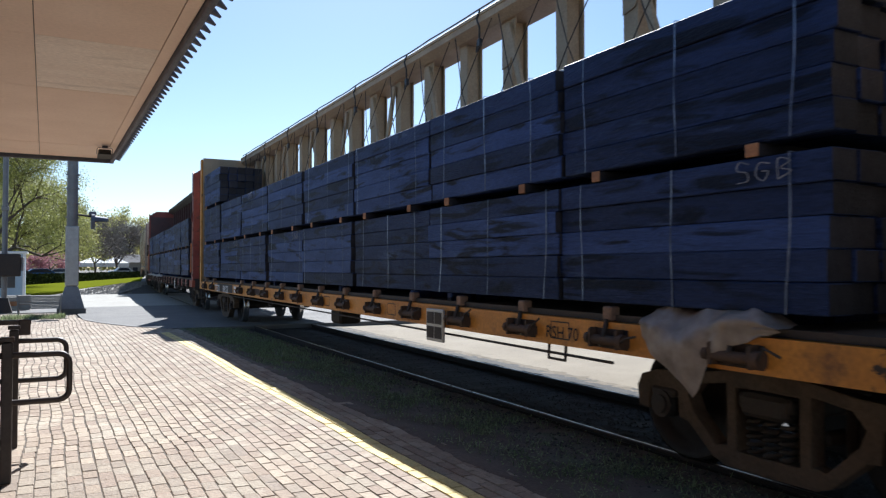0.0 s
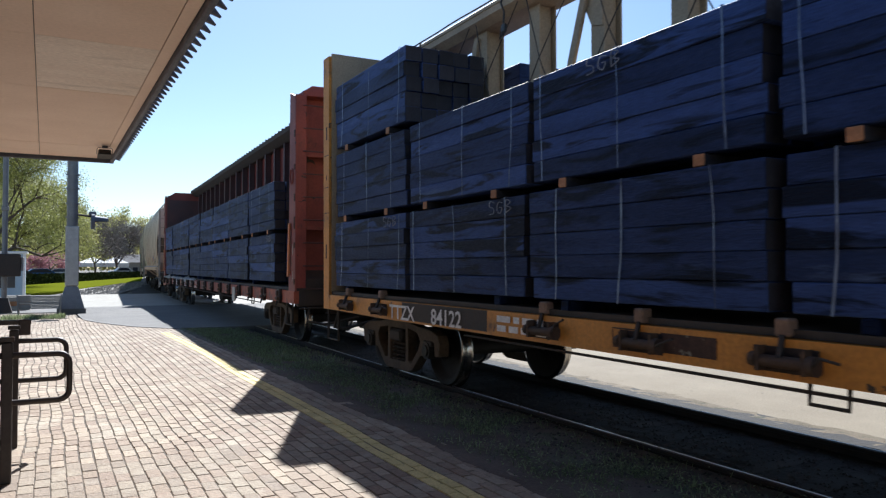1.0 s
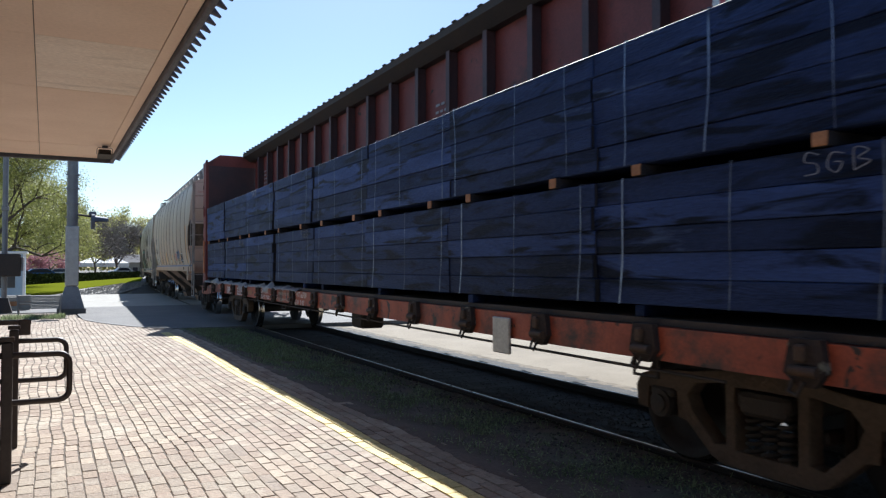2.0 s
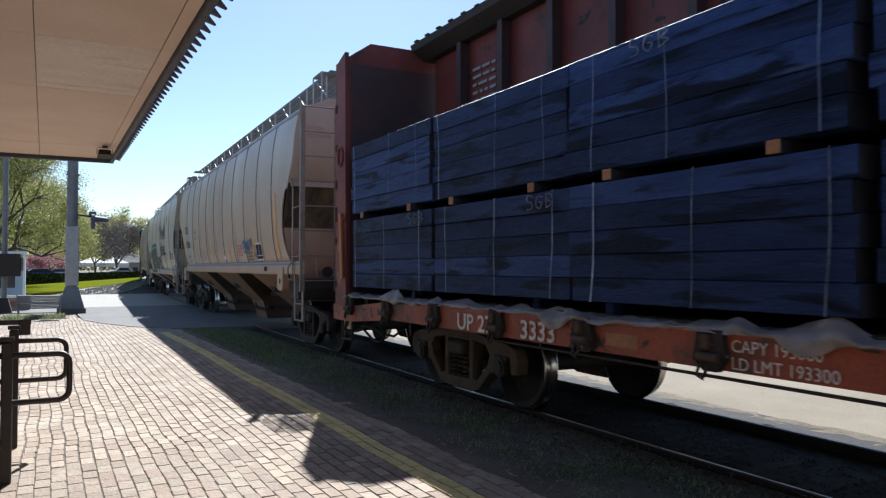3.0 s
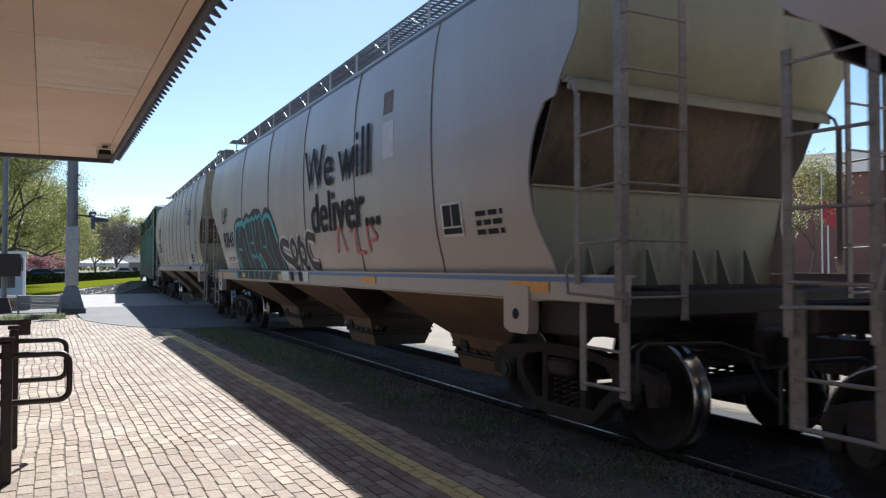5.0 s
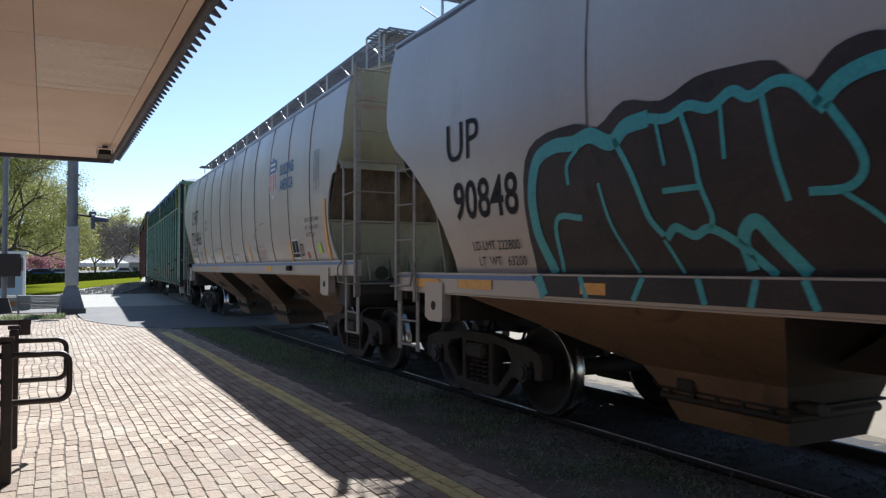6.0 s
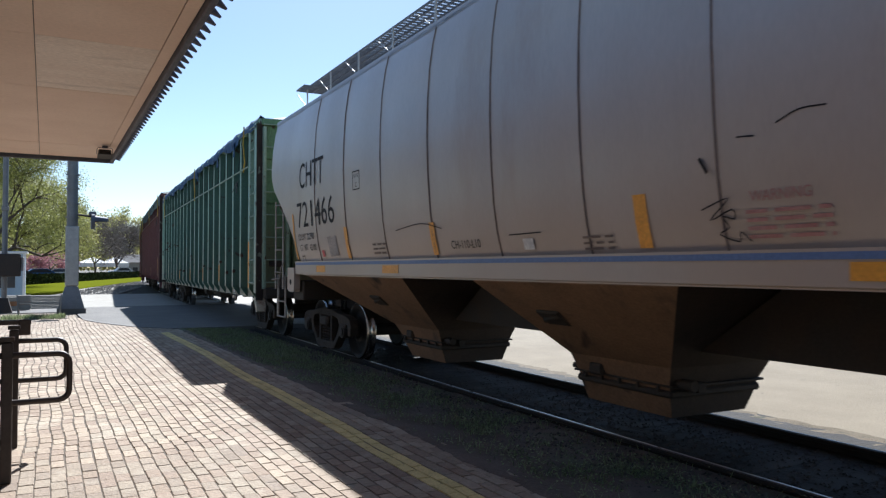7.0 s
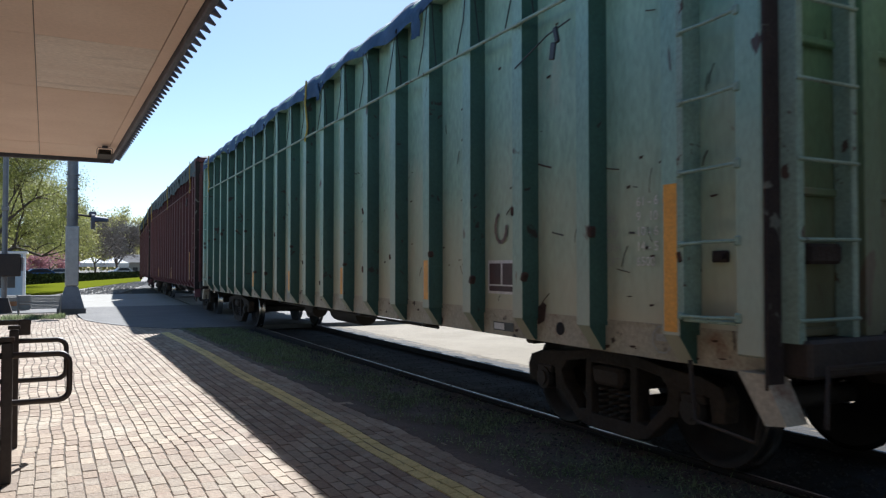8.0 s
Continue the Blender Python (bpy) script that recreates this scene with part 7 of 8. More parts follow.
def gondola_tarp(car, x0, x1, zt, c, cloth, rail_paint, heap):
    """The tarpaulin bulges over the load, hangs unevenly, and is laced to a rail along the ribs."""
    k = Kit()
    rows = []
    m = 150
    for i in range(m + 1):
        x = x0 - 0.05 + (x1 - x0 + 0.1) * i / m
        sag = heap * (0.14 * noise.noise((x * 0.45, 3.1, c)) + 0.06 * noise.noise((x * 2.0, 1.1, c)))
        drop = 0.10 + (0.30 if heap < 1 else 0.0) + 0.08 * noise.noise((x * 1.2, 7.7, c)) + 0.30 * max(0, noise.noise((x * 0.5, 2.2, c))) + 0.03 * abs(math.sin(x * 3.4))
        end = min(1.0, min(i, m - i) / 6)
        prof = [(-1.63, zt - drop), (-1.62, zt + 0.10), (-1.45, zt + 0.20), (-1.0, zt + (0.30 + sag) * end), (-0.4, zt + (0.40 + sag) * end), (0.2, zt + (0.42 + sag) * end), (0.9, zt + (0.32 + sag) * end), (1.38, zt + (0.22 + 0.5 * sag) * end), (1.58, zt + 0.12), (1.635, zt + 0.02), (1.655, zt - drop * 0.5), (1.66, zt - drop)]
        rows.append([(x, y + 0.025 * noise.noise((x * 3, z * 4, 5)) + 0.012 * math.sin(x * 7), z + 0.035 * noise.noise((x * 2.5, y * 2.5, c))) for y, z in prof])
    k.sheet(rows, (0, 0, -0.004))
    part("tarpaulin", k, cloth, car, "creased tarpaulin tied over the load")
    k = Kit()
    k.rod((x0 + 0.7, RIB_OUT + 0.02, zt - 0.84), (x1 - 0.7, RIB_OUT + 0.02, zt - 0.84), 0.017, 7)
    part("lashing_rail", k, rail_paint, car)
    rng = random.Random(int(c))
    n = int((x1 - x0 - 1.6) / 0.46)
    for i in range(n):
        x = x0 + 0.85 + 0.46 * i
        k = Kit()
        lean = 0.20 if i % 2 else -0.20
        k.pipe([(x, RIB_OUT + 0.03, zt - 0.84), (x + lean * 0.5, 1.655, zt - 0.50), (x + lean + rng.uniform(-0.1, 0.1), 1.67, zt - 0.12)], 0.006, 4)
        part("tie_cord", k, BLACK_INK, car)
    for x, w, h in ((x0 + 2.3, 0.16, 0.34), (x0 + 4.6, 0.30, 0.30), (x0 + 8.2, 0.12, 0.28)):
        k = Kit()
        k.sheet([[(x + w * (i / 4 - 0.5) * (1 - 0.35 * j / 5) + 0.02 * math.sin(j * 1.7 + i), 1.675 + 0.015 * math.sin(i * 2.3 + j), zt - 0.08 - h * j / 5) for i in range(5)] for j in range(6)], (0, -0.004, 0))
        part("tarp_tatter", k, cloth, car)
    k = Kit()
    k.pipe([(x0 + 1.75, 1.66, zt - 1.02), (x0 + 2.05, 1.67, zt - 1.07), (x0 + 2.55, 1.66, zt - 1.22)], 0.007, 5)
    k.box(x0 + 1.92, 1.67, zt - 1.10, 0.05, 0.03, 0.14, 0.008, Matrix.Rotation(0.25, 3, "Y"))
    k.box(x0 + 1.97, 1.67, zt - 1.22, 0.07, 0.02, 0.14, 0.008, Matrix.Rotation(-0.2, 3, "Y"))
    part("rope_knot", k, LAMP_BLACK, car)
    for x in (x0 + 1.1, x0 + 8.8, x1 - 1.0):
        k = Kit()
        k.pipe([(x, 1.68, zt + 0.08), (x + 0.02, 1.69, zt - 0.3), (x - 0.05, 1.67, zt - 0.7), (x + 0.1, 1.67, zt - 0.9)], 0.016, 5)
        part("yellow_strap", k, STRAP_YELLOW, car)


def gondola(label, paint, flank, panel, low_paint, end_paint, pale, cloth, c, front, rear, marks, zt=4.48, heap=1.0):
    """front, rear: the ends of the body along the train."""
    car = thing("gondola_car", label, "gondola", group="freight train")
    x0, x1 = front - c, rear - c
    n = 19
    zb = 0.86
    for sg in (-1, 1):
        k = Kit()
        k.box((x0 + x1) / 2, sg * 1.47, (zb + 1.10) / 2, x1 - x0, 0.03, 1.10 - zb)
        k.box((x0 + x1) / 2, sg * 1.487, 1.10, x1 - x0 - 0.3, 0.008, 0.014)
        part("lower_side", k, low_paint, car)
        k = Kit()
        k.box((x0 + x1) / 2, sg * 1.47, (1.10 + zt) / 2, x1 - x0, 0.03, zt - 1.10)
        part("upper_side", k, panel, car)
        k = Kit()
        k.box((x0 + x1) / 2, sg * 1.53, zt, x1 - x0 + 0.1, 0.18, 0.14, 0.02)
        part("top_rail", k, paint, car)
        for i in range(n + 1):
            x = x0 + 0.70 + (x1 - x0 - 1.40) * i / n
            k = Kit()
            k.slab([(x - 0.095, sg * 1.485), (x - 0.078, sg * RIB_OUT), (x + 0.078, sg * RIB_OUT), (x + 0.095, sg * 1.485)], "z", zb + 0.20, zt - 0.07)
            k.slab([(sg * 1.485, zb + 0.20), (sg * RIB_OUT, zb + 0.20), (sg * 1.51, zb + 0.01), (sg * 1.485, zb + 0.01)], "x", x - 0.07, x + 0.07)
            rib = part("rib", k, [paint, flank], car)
            # side faces take the flank colour; on the green car that is painted shade
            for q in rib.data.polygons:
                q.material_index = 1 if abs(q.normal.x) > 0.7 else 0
    for e, x in ((-1, x0), (1, x1)):
        gondola_corner(car, x, e, zb, zt, paint, end_paint, low_paint, pale)
    k = Kit()
    k.box((x0 + x1) / 2, 0, 0.98, x1 - x0 + 0.5, 0.36, 0.34, 0.02)
    part("center_sill", k, DARK_STEEL, car)
    k = Kit()
    k.box((x0 + x1) / 2, 0, 1.02, x1 - x0, 2.9, 0.06)
    part("floor_plate", k, DARK_STEEL, car)
    for i in range(7):
        k = Kit()
        k.box(x0 + 2.8 + (x1 - x0 - 5.6) * i / 6, 0, 0.9, 0.14, 2.7, 0.2, 0.02)
        part("cross_member", k, DARK_STEEL, car)
    k = Kit()
    k.rod((-1.0, 0.75, 0.75), (0.3, 0.75, 0.75), 0.20, 14)
    part("air_tank", k, DARK_STEEL, car)
    k = Kit()
    k.rod((1.0, 0.9, 0.72), (1.5, 0.9, 0.72), 0.15, 12)
    part("brake_cylinder", k, DARK_STEEL, car)
    k = Kit()
    k.rod((-4, 0.95, 0.74), (3.5, 0.95, 0.74), 0.018, 6)
    part("brake_rod", k, DARK_STEEL, car)
    gondola_tarp(car, x0, x1, zt, c, cloth, pale, heap)
    d = lambda z: 1.487
    for x, lo, hi, w in marks:
        patch(square(x - w / 2 - c, x + w / 2 - c, lo, hi), lambda z: RIB_OUT, ORANGE_INK, car, "reflector", 0.003, "orange reflector strip")
    bogie(car, front + 2.0 - c)
    bogie(car, rear - 2.0 - c)
    return car


_r = random.Random(77)
RUST_SPOTS = [(101.3 + _r.random() ** 1.4 * 13, 0.9 + _r.random() ** 2 * 3.0, _r.uniform(0.02, 0.075), _r.uniform(0.008, 0.03)) for _ in range(120)]


def green_gondola():
    c = 110.35
    car = gondola("weathered green ribbed gondola car under a blue tarpaulin", GREEN_STEEL, GREEN_FLANK_SHADE, GREEN_PANEL, GREEN_LOW, GREEN_END, PALE_GREEN, BLUE_TARP, c, 100.9, 119.8,
                  ((101.60, 1.08, 2.05, 0.12), (105.28, 1.15, 1.58, 0.11), (108.05, 1.12, 1.50, 0.10), (110.81, 1.10, 1.44, 0.10), (113.57, 1.10, 1.4, 0.10)))
    d = lambda z: 1.487
    for i, (head, tail) in enumerate((("L", "61 - 6"), ("IW", "9   10"), ("EW", "10 - 6"), ("EXH", "14 - 5"), ("CFT", "6500"))):
        lettering(head, 0.085, 102.42 - c, 1.945 - i * 0.108, d, FADED_WHITE, car)
        lettering(tail, 0.095, 102.09 - c, 1.945 - i * 0.108, d, WHITE_INK, car)
    patch(square(103.69 - c, 104.20 - c, 1.25, 1.57), d, WHITE_INK, car, "plaque", 0.006, "dark plaque with a white border")
    for x0, x1 in ((103.96, 104.17), (103.72, 103.93)):
        patch(square(x0 - c, x1 - c, 1.34, 1.54), d, RIB_STEEL, car, "plaque_panel", 0.010)
    patch(square(103.72 - c, 104.17 - c, 1.275, 1.325), d, RIB_STEEL, car, "plaque_panel", 0.010)
    patch(square(103.74 - c, 104.10 - c, 0.905, 0.985), d, LAMP_BLACK, car, "plate", 0.006)
    patch(square(103.90 - c, 104.08 - c, 0.915, 0.975), d, WHITE_INK, car, "plate_label", 0.010)
    k = Kit()
    k.rod((103.03 - c, 1.485, 0.99), (103.03 - c, 1.492, 0.99), 0.055, 14)
    part("drain_hole", k, BLACK_INK, car)
    seal = [(101.84 - c + 0.095 * math.cos(a), 1.0 + 0.095 * math.sin(a)) for a in [i * math.pi / 4 + 0.39 for i in range(9)]]
    stroke(seal, 0.014, d, FADED_WHITE, car, "round_stencil", 0.008)
    bars(car, 101.90 - c, 0.99, 0.11, 1, FADED_WHITE, d, 0.05)
    ring = [(103.96 - c + 0.10 * math.cos(a), 1.88 + 0.14 * math.sin(a)) for a in [i * 0.5 for i in range(6, 16)]]
    stroke(ring, 0.04, d, SEAM, car, "faded_tag", 0.008)
    # scrapes and gouges in the panels
    rng = random.Random(404)
    for i in range(90):
        x, z = 101.4 + rng.random() ** 1.3 * 16, 1.15 + rng.random() * 2.3
        ln, a = rng.uniform(0.05, 0.22), rng.choice((0.1, 0.25, -0.8, 1.2, 1.9)) + rng.uniform(-0.2, 0.2)
        stroke([(x - c, z), (x - c + ln * 0.5 * math.cos(a) + 0.01, z + ln * 0.5 * math.sin(a)), (x - c + ln * math.cos(a), z + ln * math.sin(a))], rng.uniform(0.006, 0.016), d, RUST if i % 3 else LAMP_BLACK, car, "scrape", 0.007)
    # torn dark scabs where the ribs are bent
    for i in range(20):
        x = 100.9 + 0.70 + (18.9 - 1.40) * i / 19 - c
        for j in range(rng.choice((1, 1, 2))):
            z = rng.uniform(1.1, 2.4)
            k = Kit()
            k.box(x + rng.choice((-0.08, 0.08)), RIB_OUT - 0.02, z, 0.05, 0.06, rng.uniform(0.03, 0.10), 0.012, Matrix.Rotation(rng.uniform(-0.5, 0.5), 3, "Y"))
            part("dent", k, RUST, car)
    # pale sprayed haze towards the rear, and a chalk-white streak
    for x, z, w, h in ((113.2, 1.45, 0.5, 0.7), (114.6, 1.35, 0.45, 0.6), (111.4, 1.2, 0.3, 0.5)):
        patch([(x - c + w * math.cos(i * 0.7) * (0.5 + 0.1 * math.sin(i * 2.3)), z + h * math.sin(i * 0.7) * (0.5 + 0.1 * math.cos(i * 1.9))) for i in range(9)], d, FADED_WHITE, car, "sprayed_haze", 0.005)
    for x, z, w, h in ((103.3, 1.1, 0.16, 0.2), (105.4, 1.3, 0.1, 0.2), (107.3, 1.1, 0.12, 0.16), *RUST_SPOTS):
        patch([(x - w / 2 - c, z + h * 0.4), (x - w * 0.2 - c, z + h / 2), (x + w / 2 - c, z + h * 0.2), (x + w * 0.3 - c, z - h / 2), (x - w * 0.3 - c, z - h * 0.3)], d, RUST, car, "rust_patch", 0.006)
    return car, c


def maroon_gondola(c):
    car = gondola("maroon ribbed gondola car under a blue tarpaulin", MAROON_STEEL, MAROON_STEEL, MAROON_STEEL, MAROON_STEEL, MAROON_STEEL, MAROON_STEEL, GREY_TARP, c, c - 9.3, c + 9.4, ((c - 8.0, 1.1, 2.0, 0.1), (c - 2.0, 1.1, 1.5, 0.1), (c + 4.0, 1.1, 1.5, 0.1)), 4.80, 0.7)
    return car, c


# -- centre-beam flat cars --
def flat_deck(car, x0, x1, paint, winched, clear=(0, 0), sag=0.0):
    """Deck, fish-belly side sills with stake pockets and winches."""
    for sg in (-1, 1):
        k = Kit()
        y0, y1 = (1.38, 1.47) if sg > 0 else (-1.47, -1.38)
        mid = (x0 + x1) / 2
        k.slab([(x0, 0.86), (x0, 1.08), (x1 - 2.2, 1.08), (x1 - 0.7, 1.08 - sag), (x1, 1.08 - sag), (x1, 0.86 - sag), (x1 - 0.7, 0.86 - sag), (x1 - 2.2, 0.84), (x0 + 4.5, 0.84)], "y", y0, y1)
        s = part("side_sill", k, paint, car)
        n = int((x1 - x0 - 0.9) / (1.205 if winched else 1.303))
        for i in range(n + 1):
            x = x0 + (0.49 + 1.205 * i if winched else 0.96 + 1.303 * i)
            if clear[0] < x < clear[1]:
                continue
            k = Kit()
            if not winched:
                k.slab([(x - 0.10, 1.10), (x + 0.10, 1.10), (x + 0.14, 0.90), (x + 0.05, 0.83), (x - 0.06, 0.83), (x - 0.13, 0.92)], "y", min(sg * 1.465, sg * 1.52), max(sg * 1.465, sg * 1.52))
                p = part("stake_pocket", k, DARK_RUST, s)
                k = Kit()
                k.rod((x - 0.09, sg * 1.535, 0.92), (x + 0.08, sg * 1.535, 0.92), 0.033, 8)
                k.box(x + 0.02, sg * 1.53, 1.02, 0.07, 0.05, 0.10, 0.012)
                part("roller", k, RUSTY_STEEL, p)
                k = Kit()
                k.pipe([(x, sg * 1.53, 0.86), (x + 0.03, sg * 1.55, 0.78), (x + 0.09, sg * 1.54, 0.80), (x + 0.07, sg * 1.53, 0.87)], 0.012, 6)
                part("hook", k, DARK_STEEL, p)
                continue
            k.box(x, sg * 1.474, 0.955, 0.44, 0.012, 0.15, 0.004)
            w = part("winch", k, DARK_RUST, s)
            k = Kit()
            k.rod((x - 0.17, sg * 1.51, 0.945), (x + 0.13, sg * 1.51, 0.945), 0.038, 9)
            part("drum", k, RUSTY_STEEL, w)
            k = Kit()
            for dx in (-0.18, 0.13):
                k.slab([(x + dx, 0.885), (x + dx + 0.025, 0.885), (x + dx + 0.025, 1.02), (x + dx, 1.035)], "y", min(sg * 1.472, sg * 1.55), max(sg * 1.472, sg * 1.55))
            k.rod((x - 0.24, sg * 1.52, 0.945), (x - 0.19, sg * 1.52, 0.945), 0.06, 10)
            k.rod((x + 0.16, sg * 1.52, 0.95), (x + 0.20, sg * 1.52, 0.95), 0.045, 8)
            part("ratchet", k, RUSTY_STEEL, w)
            k = Kit()
            k.pipe([(x - 0.24, sg * 1.56, 0.95), (x - 0.29, sg * 1.57, 1.0 + 0.03 * math.sin(i * 2)), (x - 0.40, sg * 1.56, 1.03 + 0.05 * math.sin(i * 5))], 0.009, 5)
            part("loose_cable", k, DARK_STEEL, w)
            k = Kit()
            k.box(x + 0.03, sg * 1.42, 1.145, 0.10, 0.10, 0.11, 0.012, Matrix.Rotation(0.06 * math.sin(i * 3), 3, "Z"))
            part("deck_block", k, BLOCK_WOOD, s, "weathered wooden block on the deck edge")
            k = Kit()
            k.pipe([(x + 0.02, sg * 1.475, 1.10), (x + 0.01, sg * 1.50, 1.03), (x, sg * 1.53, 0.97)], 0.02, 5)
            part("strap_tail", k, DARK_STEEL, w)
    k = Kit()
    k.box((x0 + x1) / 2, 0, 1.11, x1 - x0, 2.84, 0.05)
    k.box((x0 + x1) / 2, 0, 0.94, x1 - x0, 0.5, 0.34, 0.02)
    for i in range(12):
        k.box(x0 + 1 + (x1 - x0 - 2) * i / 11, 0, 0.98, 0.14, 2.7, 0.2)
    for e, x in ((-1, x0), (1, x1)):
        k.box(x - e * 0.06, 0, 0.95, 0.12, 2.8, 0.30, 0.02)
    k.rod((x0 + 8.0, -0.7, 0.74), (x0 + 9.2, -0.7, 0.74), 0.18, 12)
    k.box(x0 + 11.0, 0.7, 0.66, 0.5, 0.4, 0.3, 0.04)
    part("underframe", k, DARK_STEEL, car)
    k = Kit()
    for a in (x0 + 3.63, x0 + 13.5):
        k.pipe([(a - 0.12, 1.42, 0.86), (a - 0.12, 1.43, 0.715), (a + 0.12, 1.43, 0.715), (a + 0.12, 1.42, 0.86)], 0.014, 6)
    k.rod((x0 + 2.9, 1.43, 0.765), (x1 - 4.4, 1.43, 0.79), 0.012, 6)
    part("brake_rod", k, DARK_STEEL, car)
    for e, x in ((-1, x0), (1, x1)):
        k = Kit()
        a, b, z = (0.10, 0.55, 0.40) if winched else (0.26, 0.66, 0.46)
        k.pipe([(x - e * a, 1.42, 0.86), (x - e * a, 1.42, z), (x - e * b, 1.42, z), (x - e * b, 1.42, 0.86)], 0.02, 6)
        k.pipe([(x + e * 0.05, 1.2, 0.8), (x + e * 0.1, 1.25, 0.55), (x + e * 0.3, 1.0, 0.5), (x + e * 0.4, 0.4, 0.62)], 0.025, 6)
        k.rod((x + e * 0.10, -1.3, 0.78), (x + e * 0.10, 1.4, 0.78), 0.015, 6)
        part("sill_step", k, DARK_STEEL, car)
        coupler(car, x, e)


def yellow_flat():
    """Yellow centre-beam flat car with an open lattice beam. Body from 1.5 to 23.4 m."""
    c = 12.45
    x0, x1 = 1.5 - c, 23.52 - c
    car = thing("center_beam_flat_car", "yellow centre-beam flat car with an open lattice beam", "flat car", group="freight train")
    flat_deck(car, x0, x1, YELLOW_STEEL, True, (6.3, 8.8))
    # lattice beam
    k = Kit()
    k.slab([(-0.32, 4.76), (-0.32, 4.90), (-0.27, 4.94), (0.27, 4.94), (0.32, 4.90), (0.32, 4.76), (0.20, 4.68), (-0.20, 4.68)], "x", x0 + 0.3, x1 - 0.3)
    k.box((x0 + x1) / 2, 0.325, 4.87, x1 - x0 - 0.7, 0.02, 0.045, 0.004)
    beam = part("top_chord", k, CREAM_STEEL, car, "faded yellow top chord")
    for i in range(18):
        x = 2.14 + 1.17 * i - c
        lean = -1 if i < 10 else 1
        k = Kit()
        k.box(x, 0, 2.92, 0.10, 0.20, 3.6, 0.012)
        k.box(x, 0.115, 2.92, 0.21, 0.02, 3.6)
        k.box(x, -0.115, 2.92, 0.21, 0.02, 3.6)
        post = part("post", k, CREAM_STEEL, car)
        braced = i % 2 == (1 if i < 10 else 0)
        if braced:
            k = Kit()
            k.slab([(x - lean * 0.10, 4.70), (x + lean * 0.24, 4.70), (x + lean * 0.20, 4.36), (x + lean * 0.08, 4.12), (x - lean * 0.10, 4.08)], "y", 0.127, 0.143)
            part("gusset", k, CREAM_STEEL, post)
            a, b = Vector((x + lean * 0.10, 0.17, 4.62)), Vector((x + lean * 1.05, 0.17, 1.9))
        elif i == 8:
            a, b = Vector((x + 0.05, 0.17, 4.62)), Vector((x + 1.0, 0.17, 1.9))
        if braced or i == 8:
            k = Kit()
            d = (b - a)
            k.box((a.x + b.x) / 2, 0.17, (a.z + b.z) / 2, 0.11, 0.05, d.length, 0.01, Matrix.Rotation(math.atan2(-d.x, -d.z), 3, "Y"))
            part("brace", k, CREAM_STEEL, car)
        if i < 17:
            # crossed lashing wires of the bay
            for p, q in (((x + 0.1, 0.30, 4.74), (x + 1.1, 0.55, 3.0)), ((x + 1.1, 0.30, 4.74), (x + 0.05, 0.55, 3.0))):
                k = Kit()
                k.pipe([p, (Vector(p) + Vector(q)) / 2 + Vector((0.0, 0.05, -0.03)), q], 0.007, 5)
                part("lashing_wire", k, DARK_STEEL, car)
        if i % 2:
            k = Kit()
            k.pipe([(x + 0.35, 0.33, 4.92), (x + 0.39, 0.36, 4.80), (x + 0.33, 0.35, 4.68), (x + 0.37, 0.33, 4.54)], 0.014, 5)
            k.box(x + 0.36, 0.33, 4.48, 0.08, 0.05, 0.11, 0.012)
            k.pipe([(x + 0.33, 0.32, 4.46), (x + 0.45, 0.33, 4.38), (x + 0.42, 0.33, 4.50)], 0.012, 5)
            part("strap_hook", k, LAMP_BLACK, car)
    k = Kit()
    pts = []
    for i in range(60):
        x = x0 + 0.6 + (x1 - x0 - 1.2) * i / 59
        pts.append((x, 0.325, 4.935 + 0.02 * noise.noise((x * 1.3, 0, 0))))
    k.pipe(pts, 0.012, 5)
    part("chord_cable", k, DARK_STEEL, car)
    rng = random.Random(88)
    for i in range(11):
        x = x0 + 1.5 + (x1 - x0 - 3) * i / 10 + rng.uniform(-0.4, 0.4)
        k = Kit()
        h = rng.uniform(0.6, 1.2)
        k.pipe([(x, 1.30, 3.16), (x + 0.08 * h, 1.25, 3.16 + 0.11 * h), (x - 0.05 * h, 1.15, 3.16 + 0.13 * h), (x + 0.14 * h, 1.05, 3.16 + 0.08 * h), (x + 0.25 * h, 1.1, 3.17)], 0.013, 5)
        part("loose_strap_end", k, WHITE_INK if i % 3 == 1 else DARK_STEEL, car)
    # end bulkheads
    for e, x in ((-1, x0), (1, x1)):
        k = Kit()
        k.box(x - e * 0.22, 0, 2.98, 0.05, 2.86, 3.72)
        part("bulkhead", k, CREAM_STEEL, car)
        for sg in (-1, 1):
            k = Kit()
            k.slab([(x - e * 0.02, 0.88), (x + e * 0.04, 4.80), (x - e * 0.22, 4.80), (x - e * 0.26, 1.15), (x - e * 0.30, 0.88)], "y", sg * 1.455 - 0.02, sg * 1.455 + 0.02)
            k.box(x - e * 0.03, sg * 1.38, 2.8, 0.04, 0.14, 3.8, 0.01)
            post = part("bulkhead_post", k, YELLOW_STEEL, car)
            for z, w, h in ((1.75, 0.05, 0.22), (2.9, 0.03, 0.08), (3.6, 0.05, 0.2)):
                k = Kit()
                k.box(x - e * 0.13, sg * 1.4752, z, w, 0.002, h, 0.0)
                part("slot", k, BLACK_INK, post)
            k = Kit()
            for z in (2.35, 2.75, 3.25):
                k.box(x - e * 0.13, sg * 1.4756, z, 0.2, 0.002, 0.012)
            part("weld_line", k, DARK_STEEL, post)
        k = Kit()
        for z in (1.4, 2.2, 3.0, 3.8, 4.6):
            k.box(x - e * 0.08, 0, z, 0.12, 2.7, 0.1, 0.01)
        part("bulkhead_rib", k, YELLOW_STEEL, car)
